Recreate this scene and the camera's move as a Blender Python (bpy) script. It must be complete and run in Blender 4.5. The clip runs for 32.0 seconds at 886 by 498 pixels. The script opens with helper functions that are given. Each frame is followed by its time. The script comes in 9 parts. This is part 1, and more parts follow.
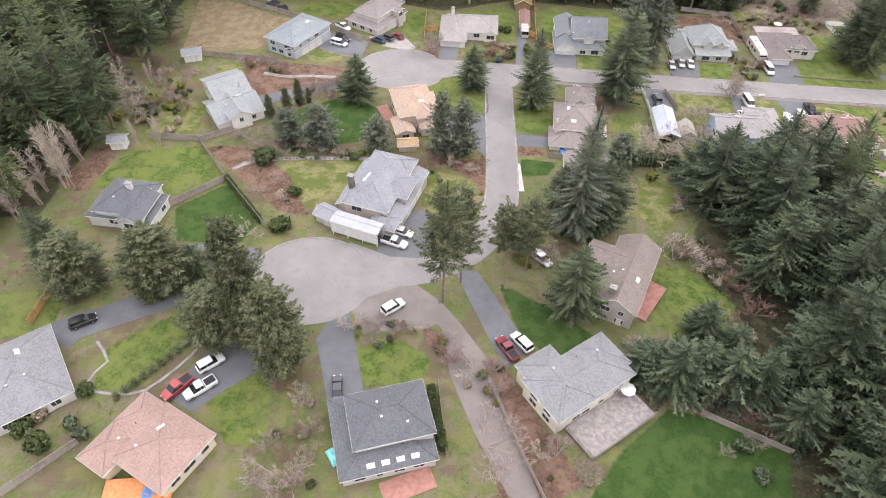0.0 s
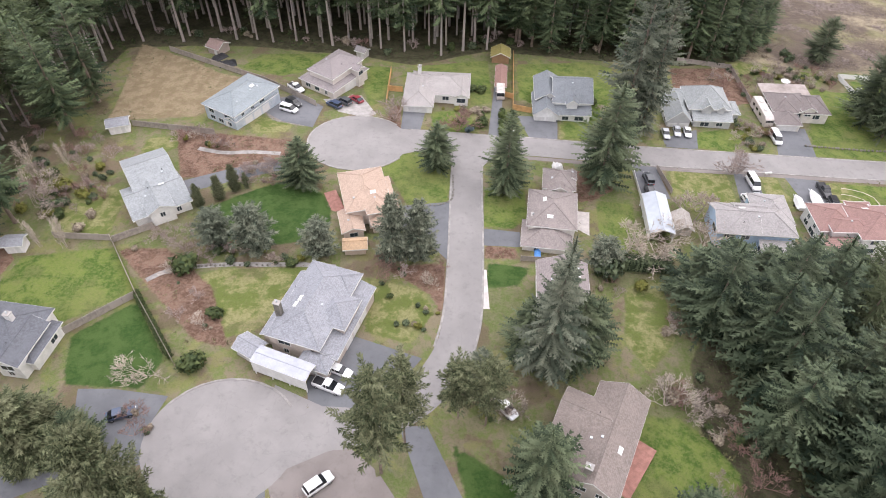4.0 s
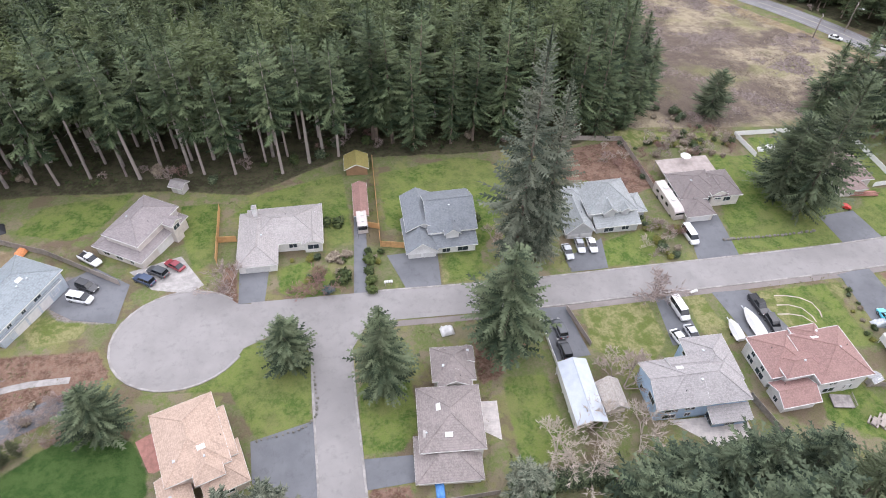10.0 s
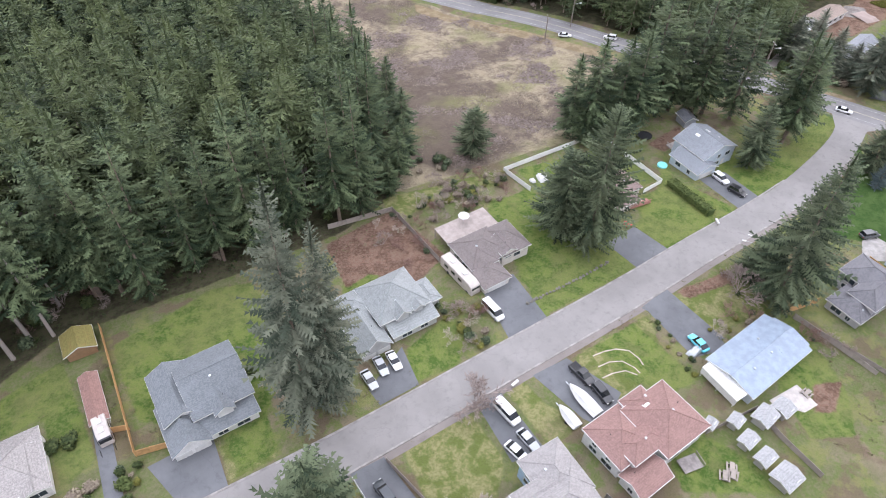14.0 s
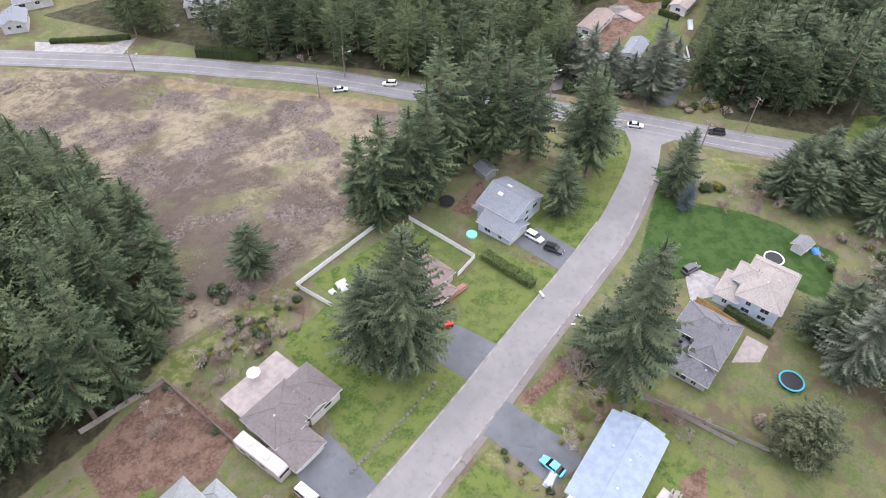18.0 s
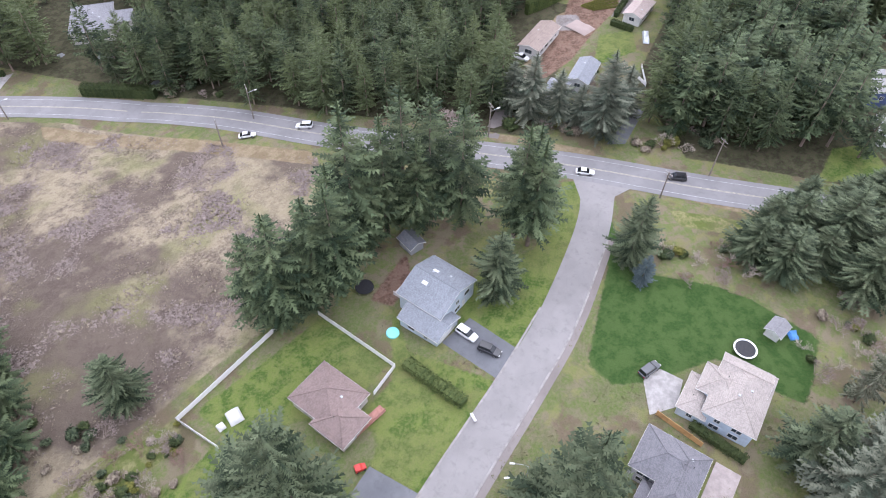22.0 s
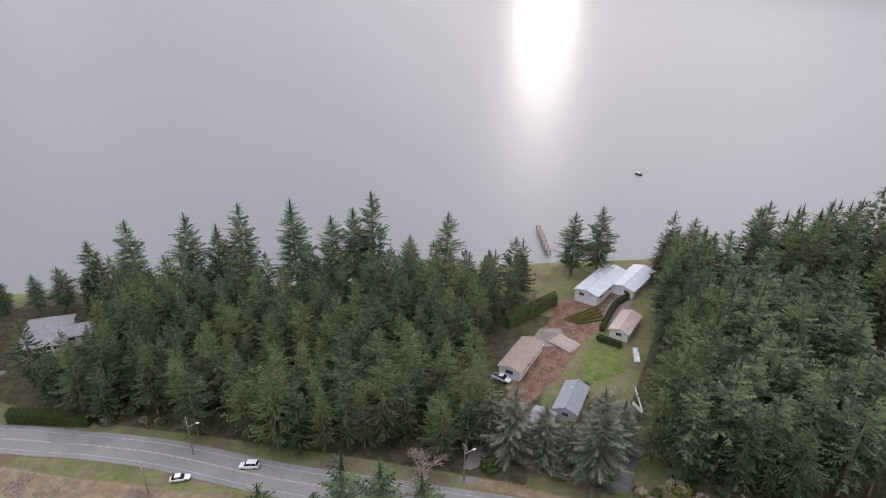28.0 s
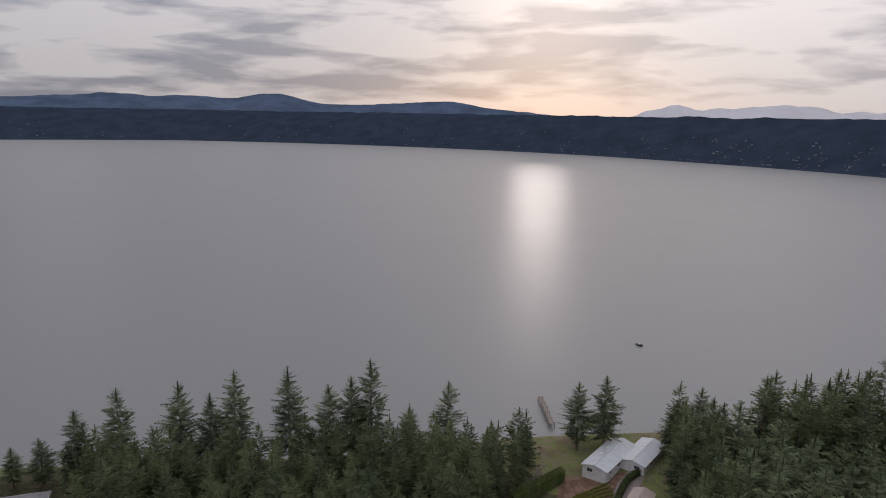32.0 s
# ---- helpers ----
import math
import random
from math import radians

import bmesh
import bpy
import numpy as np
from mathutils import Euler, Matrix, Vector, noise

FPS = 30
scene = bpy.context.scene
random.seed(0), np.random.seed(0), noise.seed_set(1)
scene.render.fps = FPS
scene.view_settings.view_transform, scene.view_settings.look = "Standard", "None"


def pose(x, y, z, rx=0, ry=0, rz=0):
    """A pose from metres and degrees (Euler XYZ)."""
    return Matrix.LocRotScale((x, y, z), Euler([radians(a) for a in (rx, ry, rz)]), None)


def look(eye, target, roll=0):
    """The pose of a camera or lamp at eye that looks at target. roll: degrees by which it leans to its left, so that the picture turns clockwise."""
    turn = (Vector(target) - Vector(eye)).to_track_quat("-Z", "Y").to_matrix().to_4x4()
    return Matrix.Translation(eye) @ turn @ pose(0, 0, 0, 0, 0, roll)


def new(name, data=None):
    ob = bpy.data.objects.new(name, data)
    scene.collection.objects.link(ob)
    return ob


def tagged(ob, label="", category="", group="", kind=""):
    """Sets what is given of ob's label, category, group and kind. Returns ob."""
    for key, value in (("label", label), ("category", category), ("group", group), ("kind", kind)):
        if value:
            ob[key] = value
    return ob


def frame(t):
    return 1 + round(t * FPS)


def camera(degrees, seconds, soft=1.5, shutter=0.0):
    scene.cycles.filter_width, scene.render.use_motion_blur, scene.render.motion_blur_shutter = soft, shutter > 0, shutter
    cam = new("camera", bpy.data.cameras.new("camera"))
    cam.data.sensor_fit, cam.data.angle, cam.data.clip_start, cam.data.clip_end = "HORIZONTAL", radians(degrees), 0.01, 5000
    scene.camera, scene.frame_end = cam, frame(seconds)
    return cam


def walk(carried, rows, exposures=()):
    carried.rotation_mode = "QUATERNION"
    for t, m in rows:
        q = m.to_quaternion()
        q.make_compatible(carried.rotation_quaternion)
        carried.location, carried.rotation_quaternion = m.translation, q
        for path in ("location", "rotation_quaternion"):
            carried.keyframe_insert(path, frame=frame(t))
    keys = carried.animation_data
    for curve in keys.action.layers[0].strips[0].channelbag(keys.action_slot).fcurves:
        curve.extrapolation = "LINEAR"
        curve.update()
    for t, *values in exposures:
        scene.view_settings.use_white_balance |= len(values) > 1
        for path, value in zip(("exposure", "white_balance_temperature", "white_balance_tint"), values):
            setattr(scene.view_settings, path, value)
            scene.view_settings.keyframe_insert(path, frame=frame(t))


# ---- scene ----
METRES, EYE, TILT, LEAN, TURN = 231.2, 95.0, 0.0, 0.0, 2.1
cam = camera(68.7, 32.0, 1.0)
ROWS = [
    (0.0, 0.0, 0.0, 0.0, 0.7, -46.8, -0.66),
    (0.5, 0.0063, 0.0168, 0.0002, 0.7, -46.79, -0.63),
    (1.0, 0.0122, 0.034, 0.0006, 0.67, -46.8, -0.64),
    (1.5, 0.018, 0.0516, 0.0008, 0.67, -46.77, -0.64),
    (2.0, 0.0231, 0.0699, 0.0012, 0.66, -46.79, -0.63),
    (2.5, 0.0275, 0.0883, 0.0013, 0.66, -46.8, -0.65),
    (3.0, 0.0317, 0.1069, 0.0011, 0.65, -46.79, -0.64),
    (3.5, 0.0356, 0.1258, 0.001, 0.64, -46.79, -0.62),
    (5.5, 0.0481, 0.203, 0.0022, 0.65, -46.96, -0.64),
    (6.0, 0.0508, 0.2218, 0.0023, 0.67, -46.98, -0.66),
    (6.5, 0.0534, 0.2404, 0.0022, 0.68, -47.01, -0.65),
    (7.0, 0.0558, 0.2589, 0.0023, 0.58, -47.04, -0.66),
    (7.5, 0.0586, 0.2773, 0.0016, 0.37, -47.01, -0.64),
    (8.0, 0.062, 0.2959, 0.0015, -0.33, -47.01, -0.64),
    (8.5, 0.0667, 0.3139, 0.0011, -3.52, -46.94, -0.65),
    (9.0, 0.0707, 0.3327, 0.0021, -6.99, -47.04, -0.72),
    (9.5, 0.076, 0.3505, 0.0024, -9.35, -47.04, -0.79),
    (10.0, 0.0828, 0.3675, 0.0025, -12.01, -47.01, -0.83),
    (10.5, 0.0906, 0.3845, 0.003, -14.9, -47.01, -0.88),
    (11.0, 0.0992, 0.4002, 0.0027, -17.6, -46.89, -0.89),
    (11.5, 0.1082, 0.4163, 0.0031, -20.18, -46.86, -0.97),
    (12.0, 0.1187, 0.4319, 0.0038, -23.07, -46.85, -0.98),
    (12.5, 0.1298, 0.4468, 0.0042, -26.12, -46.79, -1.01),
    (13.0, 0.1422, 0.4615, 0.0049, -29.14, -46.78, -1.05),
    (13.5, 0.1554, 0.4757, 0.0053, -32.19, -46.74, -1.08),
    (14.0, 0.1699, 0.4889, 0.0056, -35.21, -46.69, -1.07),
    (14.5, 0.1856, 0.5017, 0.0064, -38.18, -46.69, -1.06),
    (16.5, 0.2574, 0.5436, 0.0095, -48.49, -46.68, -0.94),
    (17.0, 0.2761, 0.5518, 0.0092, -50.62, -46.59, -0.96),
    (17.5, 0.2956, 0.5595, 0.0092, -52.47, -46.58, -0.95),
    (18.0, 0.315, 0.5663, 0.009, -54.0, -46.52, -0.9),
    (18.5, 0.335, 0.5736, 0.0098, -54.71, -46.61, -0.89),
    (19.0, 0.3546, 0.5801, 0.0096, -55.14, -46.57, -0.88),
    (19.5, 0.3747, 0.5864, 0.0099, -55.44, -46.58, -0.85),
    (20.0, 0.3945, 0.5928, 0.0102, -55.77, -46.64, -0.85),
    (20.5, 0.4145, 0.5984, 0.0102, -56.09, -46.92, -0.81),
    (21.0, 0.4344, 0.6039, 0.01, -56.53, -47.63, -0.8),
    (21.5, 0.4546, 0.609, 0.0097, -57.17, -48.96, -0.78),
    (22.0, 0.4761, 0.6151, 0.0104, -57.56, -49.43, -0.76),
    (22.5, 0.4966, 0.6207, 0.0107, -57.61, -47.64, -0.72),
    (23.0, 0.5165, 0.627, 0.0109, -57.66, -45.63, -0.71),
    (23.5, 0.537, 0.6337, 0.0112, -57.65, -43.67, -0.68),
    (24.0, 0.5564, 0.6418, 0.012, -57.69, -41.72, -0.68),
    (24.5, 0.5726, 0.6482, 0.0126, -57.68, -39.74, -0.68),
    (25.0, 0.585, 0.6532, 0.0132, -57.68, -37.85, -0.69),
    (25.5, 0.5931, 0.6552, 0.013, -57.65, -35.98, -0.7),
    (27.5, 0.5967, 0.6541, 0.0121, -57.67, -28.38, -0.7),
    (28.0, 0.5964, 0.654, 0.0113, -57.69, -26.47, -0.73),
    (28.5, 0.5965, 0.6542, 0.0104, -57.68, -24.55, -0.75),
    (29.0, 0.5965, 0.6547, 0.0097, -57.7, -22.63, -0.77),
    (29.5, 0.5963, 0.6548, 0.009, -57.71, -20.73, -0.78),
    (30.0, 0.596, 0.6548, 0.0082, -57.71, -18.86, -0.8),
    (30.5, 0.5959, 0.6552, 0.0071, -57.72, -16.99, -0.81),
    (31.0, 0.5961, 0.655, 0.0054, -57.69, -15.08, -0.82),
    (31.5, 0.595, 0.6558, 0.0053, -57.74, -13.21, -0.88),
    (32.0, 0.5939, 0.6564, 0.0051, -57.79, -11.31, -0.93),
]
EXPOSURES = [(0.0, 1.44, 6450, 18), (8.0, 1.42, 6130, 18), (14.0, 1.41, 5930, 17), (19.0, 1.49, 5970, 19), (22.0, 1.50, 5730, 20), (23.5, 1.50, 5560, 23), (25.0, 1.30, 5850, 21), (27.5, 0.84, 6100, 20), (30.0, 0.46, 6300, 18), (31.0, 0.12, 6330, 19), (32.0, -0.26, 6300, 18)]
walk(cam, [(t, pose(0, 0, EYE, TILT, LEAN, TURN) @ pose(METRES * x, METRES * y, METRES * z, 90 + pitch, roll, yaw)) for t, x, y, z, yaw, pitch, roll in ROWS], EXPOSURES)

# ---- world and sun: thin overcast, a low sun behind cloud over the water ----
SUN_AZ, SUN_EL = radians(64.2), radians(5.6)          # clockwise from +y
sun_way = Vector((math.sin(SUN_AZ) * math.cos(SUN_EL), math.cos(SUN_AZ) * math.cos(SUN_EL), math.sin(SUN_EL)))
world = bpy.data.worlds.new("overcast_sky")
scene.world = world
world.use_nodes = True
wn, wl = world.node_tree.nodes, world.node_tree.links
wn.clear()


def wnode(kind, **kw):
    n = wn.new(kind)
    for k, v in kw.items():
        if k == "op":
            n.operation = v
        elif k == "blend":
            n.blend_type = v
    return n


out = wn.new("ShaderNodeOutputWorld")
bg = wn.new("ShaderNodeBackground")
sky = wn.new("ShaderNodeTexSky")
sky.sky_type, sky.sun_disc = "NISHITA", False
sky.sun_elevation, sky.sun_rotation = SUN_EL, SUN_AZ
tc = wn.new("ShaderNodeTexCoord")
sep = wn.new("ShaderNodeSeparateXYZ")
wl.new(tc.outputs["Generated"], sep.inputs[0])
turn = wn.new("ShaderNodeMapping")
turn.inputs["Scale"].default_value = (1.0, 1.0, 5.4)
wl.new(tc.outputs["Generated"], turn.inputs[0])
cloud = wn.new("ShaderNodeTexNoise")
cloud.inputs["Scale"].default_value, cloud.inputs["Detail"].default_value, cloud.inputs["Roughness"].default_value = 5.6, 4, 0.5
cloud.inputs["Distortion"].default_value = 0.25
wl.new(turn.outputs[0], cloud.inputs["Vector"])
ramp = wn.new("ShaderNodeValToRGB")
ramp.color_ramp.elements[0].position, ramp.color_ramp.elements[0].color = 0.45, (0.73, 0.72, 0.705, 1)
ramp.color_ramp.elements[1].position, ramp.color_ramp.elements[1].color = 0.585, (0.34, 0.365, 0.415, 1)
wl.new(cloud.outputs["Fac"], ramp.inputs[0])
# the glow of the hidden sun
dot = wn.new("ShaderNodeVectorMath")
dot.operation = "DOT_PRODUCT"
GLOW_EL = radians(9.5)     # the bright gap in the cloud above the sun
dot.inputs[1].default_value = Vector((math.sin(SUN_AZ) * math.cos(GLOW_EL), math.cos(SUN_AZ) * math.cos(GLOW_EL), math.sin(GLOW_EL)))
wl.new(tc.outputs["Generated"], dot.inputs[0])
dmax = wnode("ShaderNodeMath", op="MAXIMUM")
dmax.inputs[1].default_value = 0.0
wl.new(dot.outputs["Value"], dmax.inputs[0])
wide, core = wnode("ShaderNodeMath", op="POWER"), wnode("ShaderNodeMath", op="POWER")
wide.inputs[1].default_value, core.inputs[1].default_value = 6.0, 130.0
# a second, broad glow added above and right of the sun to brighten the water
side_glow_way = Vector((math.sin(radians(84)) * math.cos(radians(20)), math.cos(radians(80)) * math.cos(radians(20)), math.sin(radians(20))))
hdot = wn.new("ShaderNodeVectorMath")
hdot.operation = "DOT_PRODUCT"
hdot.inputs[1].default_value = side_glow_way
wl.new(tc.outputs["Generated"], hdot.inputs[0])
hmax = wnode("ShaderNodeMath", op="MAXIMUM")
hmax.inputs[1].default_value = 0.0
wl.new(hdot.outputs["Value"], hmax.inputs[0])
wl.new(hmax.outputs[0], wide.inputs[0]), wl.new(dmax.outputs[0], core.inputs[0])
warm = wnode("ShaderNodeMix")
warm.data_type, warm.blend_type, warm.clamp_result = "RGBA", "ADD", False
warm.inputs["B"].default_value = (0.36, 0.318, 0.265, 1)
wl.new(ramp.outputs[0], warm.inputs["A"]), wl.new(wide.outputs[0], warm.inputs["Factor"])
hot = wnode("ShaderNodeMix")
hot.data_type, hot.blend_type = "RGBA", "ADD"
hot.inputs["B"].default_value = (0.25, 0.215, 0.165, 1)
wl.new(warm.outputs["Result"], hot.inputs["A"]), wl.new(core.outputs[0], hot.inputs["Factor"])
# overcast brightens towards the zenith
zen = wn.new("ShaderNodeMapRange")
zen.inputs["From Min"].default_value, zen.inputs["From Max"].default_value = 0.0, 0.9
zen.inputs["To Min"].default_value, zen.inputs["To Max"].default_value = 0.68, 1.95
wl.new(sep.outputs["Z"], zen.inputs["Value"])
scaled = wn.new("ShaderNodeVectorMath")
scaled.operation = "SCALE"
wl.new(hot.outputs["Result"], scaled.inputs[0]), wl.new(zen.outputs[0], scaled.inputs["Scale"])
skys = wn.new("ShaderNodeVectorMath")
skys.operation = "SCALE"
skys.inputs["Scale"].default_value = 0.006
wl.new(sky.outputs[0], skys.inputs[0])
both = wn.new("ShaderNodeVectorMath")
both.operation = "ADD"
wl.new(scaled.outputs[0], both.inputs[0]), wl.new(skys.outputs[0], both.inputs[1])
wl.new(both.outputs[0], bg.inputs["Color"])
bg.inputs["Strength"].default_value = 1.0
wl.new(bg.outputs[0], out.inputs[0])
sun = new("sun", bpy.data.lights.new("sun", "SUN"))
sun.data.energy, sun.data.angle, sun.data.color = 0.082, radians(4.8), (1.0, 0.90, 0.78)
sun.matrix_world = look(tuple(sun_way * 400), (0, 0, 0))


# ---- materials ----
def material(name):
    m = bpy.data.materials.new(name)
    m.use_nodes = True
    nt = m.node_tree
    return m, nt, nt.nodes["Principled BSDF"]


def noise_node(nt, scale, detail=4, rough=0.55, coords="Object"):
    co = nt.nodes.new("ShaderNodeTexCoord")
    n = nt.nodes.new("ShaderNodeTexNoise")
    n.inputs["Scale"].default_value, n.inputs["Detail"].default_value, n.inputs["Roughness"].default_value = scale, detail, rough
    nt.links.new(co.outputs[coords], n.inputs["Vector"])
    return n


def mix_node(nt, a, b, fac, blend="MIX"):
    n = nt.nodes.new("ShaderNodeMix")
    n.data_type, n.blend_type = "RGBA", blend
    for key, v in (("A", a), ("B", b), ("Factor", fac)):
        if isinstance(v, bpy.types.NodeSocket):
            nt.links.new(v, n.inputs[key])
        elif key == "Factor":
            n.inputs[key].default_value = v
        else:
            n.inputs[key].default_value = (*v[:3], 1)
    return n.outputs["Result"]


def range_node(nt, value, lo, hi, a=0.0, b=1.0):
    n = nt.nodes.new("ShaderNodeMapRange")
    n.interpolation_type = "SMOOTHSTEP"
    for i, v in enumerate((lo, hi, a, b)):
        n.inputs[i + 1].default_value = v
    nt.links.new(value, n.inputs[0])
    return n.outputs[0]


def math_node(nt, op, a, b=0.0):
    n = nt.nodes.new("ShaderNodeMath")
    n.operation = op
    for i, v in enumerate((a, b)):
        if isinstance(v, bpy.types.NodeSocket):
            nt.links.new(v, n.inputs[i])
        else:
            n.inputs[i].default_value = v
    return n.outputs[0]


def tone(c, k):
    return tuple(min(1.0, v * k) for v in c[:3])


def plain(name, colour, rough=0.7, vary=0.25, scale=2.0, metal=0.0, bump=0.0, by_object=0.0, coords="Object"):
    """A surface with fine grain and broad stains."""
    m, nt, p = material(name)
    fine, broad = noise_node(nt, scale * 6, 3, coords=coords), noise_node(nt, scale, 4, coords=coords)
    c = mix_node(nt, tone(colour, 1 - vary), tone(colour, 1 + vary), range_node(nt, broad.outputs["Fac"], 0.3, 0.7))
    c = mix_node(nt, c, tone(colour, 1 - vary * 1.3), math_node(nt, "MULTIPLY", range_node(nt, fine.outputs["Fac"], 0.45, 0.8), 0.6))
    if by_object:
        info = nt.nodes.new("ShaderNodeObjectInfo")
        c = mix_node(nt, c, tone(colour, 1 + by_object), info.outputs["Random"])
    nt.links.new(c, p.inputs["Base Color"])
    p.inputs["Roughness"].default_value, p.inputs["Metallic"].default_value = rough, metal
    if bump:
        b = nt.nodes.new("ShaderNodeBump")
        b.inputs["Strength"].default_value, b.inputs["Distance"].default_value = bump, 0.05
        nt.links.new(fine.outputs["Fac"], b.inputs["Height"])
        nt.links.new(b.outputs[0], p.inputs["Normal"])
    return m


def shingles(name, colour, accent=None, rough=0.85):
    """Roofing: courses that follow the slope's height, with mottled tabs, streaks and moss."""
    m, nt, p = material(name)
    accent = accent or tone(colour, 0.6)
    colour = tone(colour, 0.90)
    accent = tone(accent, 0.85)
    co = nt.nodes.new("ShaderNodeTexCoord")
    sx = nt.nodes.new("ShaderNodeSeparateXYZ")
    nt.links.new(co.outputs["Object"], sx.inputs[0])
    course = math_node(nt, "FRACT", math_node(nt, "MULTIPLY", sx.outputs["Z"], 6.5))
    tabs = noise_node(nt, 3.2, 2, 0.8)
    broad, streak = noise_node(nt, 0.35, 4), noise_node(nt, 1.3, 5, 0.7)
    c = mix_node(nt, tone(colour, 0.82), tone(colour, 1.2), range_node(nt, tabs.outputs["Fac"], 0.35, 0.65))
    c = mix_node(nt, c, accent, math_node(nt, "MULTIPLY", range_node(nt, streak.outputs["Fac"], 0.5, 0.72), 0.55))
    c = mix_node(nt, c, tone(colour, 1.25), math_node(nt, "MULTIPLY", range_node(nt, broad.outputs["Fac"], 0.45, 0.7), 0.5))
    c = mix_node(nt, c, tone(colour, 0.55), math_node(nt, "MULTIPLY", range_node(nt, course, 0.84, 0.95), 0.5))
    nt.links.new(c, p.inputs["Base Color"])
    p.inputs["Roughness"].default_value = rough
    b = nt.nodes.new("ShaderNodeBump")
    b.inputs["Strength"].default_value, b.inputs["Distance"].default_value = 0.5, 0.04
    nt.links.new(math_node(nt, "ADD", course, tabs.outputs["Fac"]), b.inputs["Height"])
    nt.links.new(b.outputs[0], p.inputs["Normal"])
    return m


def siding(name, colour):
    """Painted lap siding: shadow lines drawn into the colour every 18 cm."""
    m, nt, p = material(name)
    co = nt.nodes.new("ShaderNodeTexCoord")
    sx = nt.nodes.new("ShaderNodeSeparateXYZ")
    nt.links.new(co.outputs["Object"], sx.inputs[0])
    lap = math_node(nt, "FRACT", math_node(nt, "MULTIPLY", sx.outputs["Z"], 5.5))
    broad = noise_node(nt, 0.6, 5, 0.65)
    c = mix_node(nt, tone(colour, 0.85), tone(colour, 1.08), range_node(nt, broad.outputs["Fac"], 0.3, 0.7))
    c = mix_node(nt, c, tone(colour, 0.7), math_node(nt, "MULTIPLY", range_node(nt, lap, 0.86, 0.95), 0.6))
    nt.links.new(c, p.inputs["Base Color"])
    p.inputs["Roughness"].default_value = 0.6
    b = nt.nodes.new("ShaderNodeBump")
    b.inputs["Strength"].default_value, b.inputs["Distance"].default_value = 0.6, 0.03
    nt.links.new(lap, b.inputs["Height"])
    nt.links.new(b.outputs[0], p.inputs["Normal"])
    return m


def leaves(name, dark, light, tip=None):
    """Needles or leaves: every spray has its own tone, every tree its own cast."""
    m, nt, p = material(name)
    geo = nt.nodes.new("ShaderNodeNewGeometry")
    info = nt.nodes.new("ShaderNodeObjectInfo")
    big = noise_node(nt, 0.16, 3)
    c = mix_node(nt, dark, light, range_node(nt, geo.outputs["Random Per Island"], 0.0, 1.0, 0.0, 0.95))
    c = mix_node(nt, c, tip or light, math_node(nt, "MULTIPLY", range_node(nt, big.outputs["Fac"], 0.45, 0.7), 0.55))
    c = mix_node(nt, c, tone(dark, 0.9), math_node(nt, "MULTIPLY", info.outputs["Random"], 0.32))
    cast = nt.nodes.new("ShaderNodeAttribute")
    cast.attribute_name = "cast"
    c = mix_node(nt, c, (light[0] * 1.25, light[1] * 1.15, light[2] * 0.95), math_node(nt, "MULTIPLY", cast.outputs["Fac"], 0.6))
    nt.links.new(c, p.inputs["Base Color"])
    p.inputs["Roughness"].default_value = 0.75
    p.inputs["Specular IOR Level"].default_value = 0.25
    return m


def asphalt(name, colour, light):
    m, nt, p = material(name)
    grain, broad, tracks = noise_node(nt, 9, 4, 0.7), noise_node(nt, 0.12, 5, 0.6), noise_node(nt, 0.7, 6, 0.7)
    c = mix_node(nt, colour, light, range_node(nt, broad.outputs["Fac"], 0.3, 0.7))
    c = mix_node(nt, c, tone(colour, 0.75), math_node(nt, "MULTIPLY", range_node(nt, tracks.outputs["Fac"], 0.5, 0.75), 0.6))
    c = mix_node(nt, c, tone(light, 1.2), math_node(nt, "MULTIPLY", range_node(nt, grain.outputs["Fac"], 0.55, 0.8), 0.5))
    vor = nt.nodes.new("ShaderNodeTexVoronoi")
    vor.feature = "DISTANCE_TO_EDGE"
    vor.inputs["Scale"].default_value = 0.13
    warp = noise_node(nt, 0.5, 3)
    co = nt.nodes.new("ShaderNodeTexCoord")
    add = nt.nodes.new("ShaderNodeMix")
    add.data_type, add.blend_type = "RGBA", "LINEAR_LIGHT"
    add.inputs["Factor"].default_value = 0.9
    nt.links.new(co.outputs["Object"], add.inputs["A"]), nt.links.new(warp.outputs["Color"], add.inputs["B"])
    nt.links.new(add.outputs["Result"], vor.inputs["Vector"])
    c = mix_node(nt, c, tone(colour, 0.55), math_node(nt, "MULTIPLY", range_node(nt, vor.outputs["Distance"], 0.006, 0.0), 0.22))
    nt.links.new(c, p.inputs["Base Color"])
    p.inputs["Roughness"].default_value = 0.8
    b = nt.nodes.new("ShaderNodeBump")
    b.inputs["Strength"].default_value, b.inputs["Distance"].default_value = 0.2, 0.02
    nt.links.new(grain.outputs["Fac"], b.inputs["Height"])
    nt.links.new(b.outputs[0], p.inputs["Normal"])
    return m


def glass(name, colour=(0.03, 0.04, 0.05), rough=0.08):
    m, nt, p = material(name)
    n = noise_node(nt, 1.5, 2)
    nt.links.new(mix_node(nt, tone(colour, 0.6), tone(colour, 1.6), n.outputs["Fac"]), p.inputs["Base Color"])
    p.inputs["Roughness"].default_value = rough
    p.inputs["Specular IOR Level"].default_value = 0.6
    return m


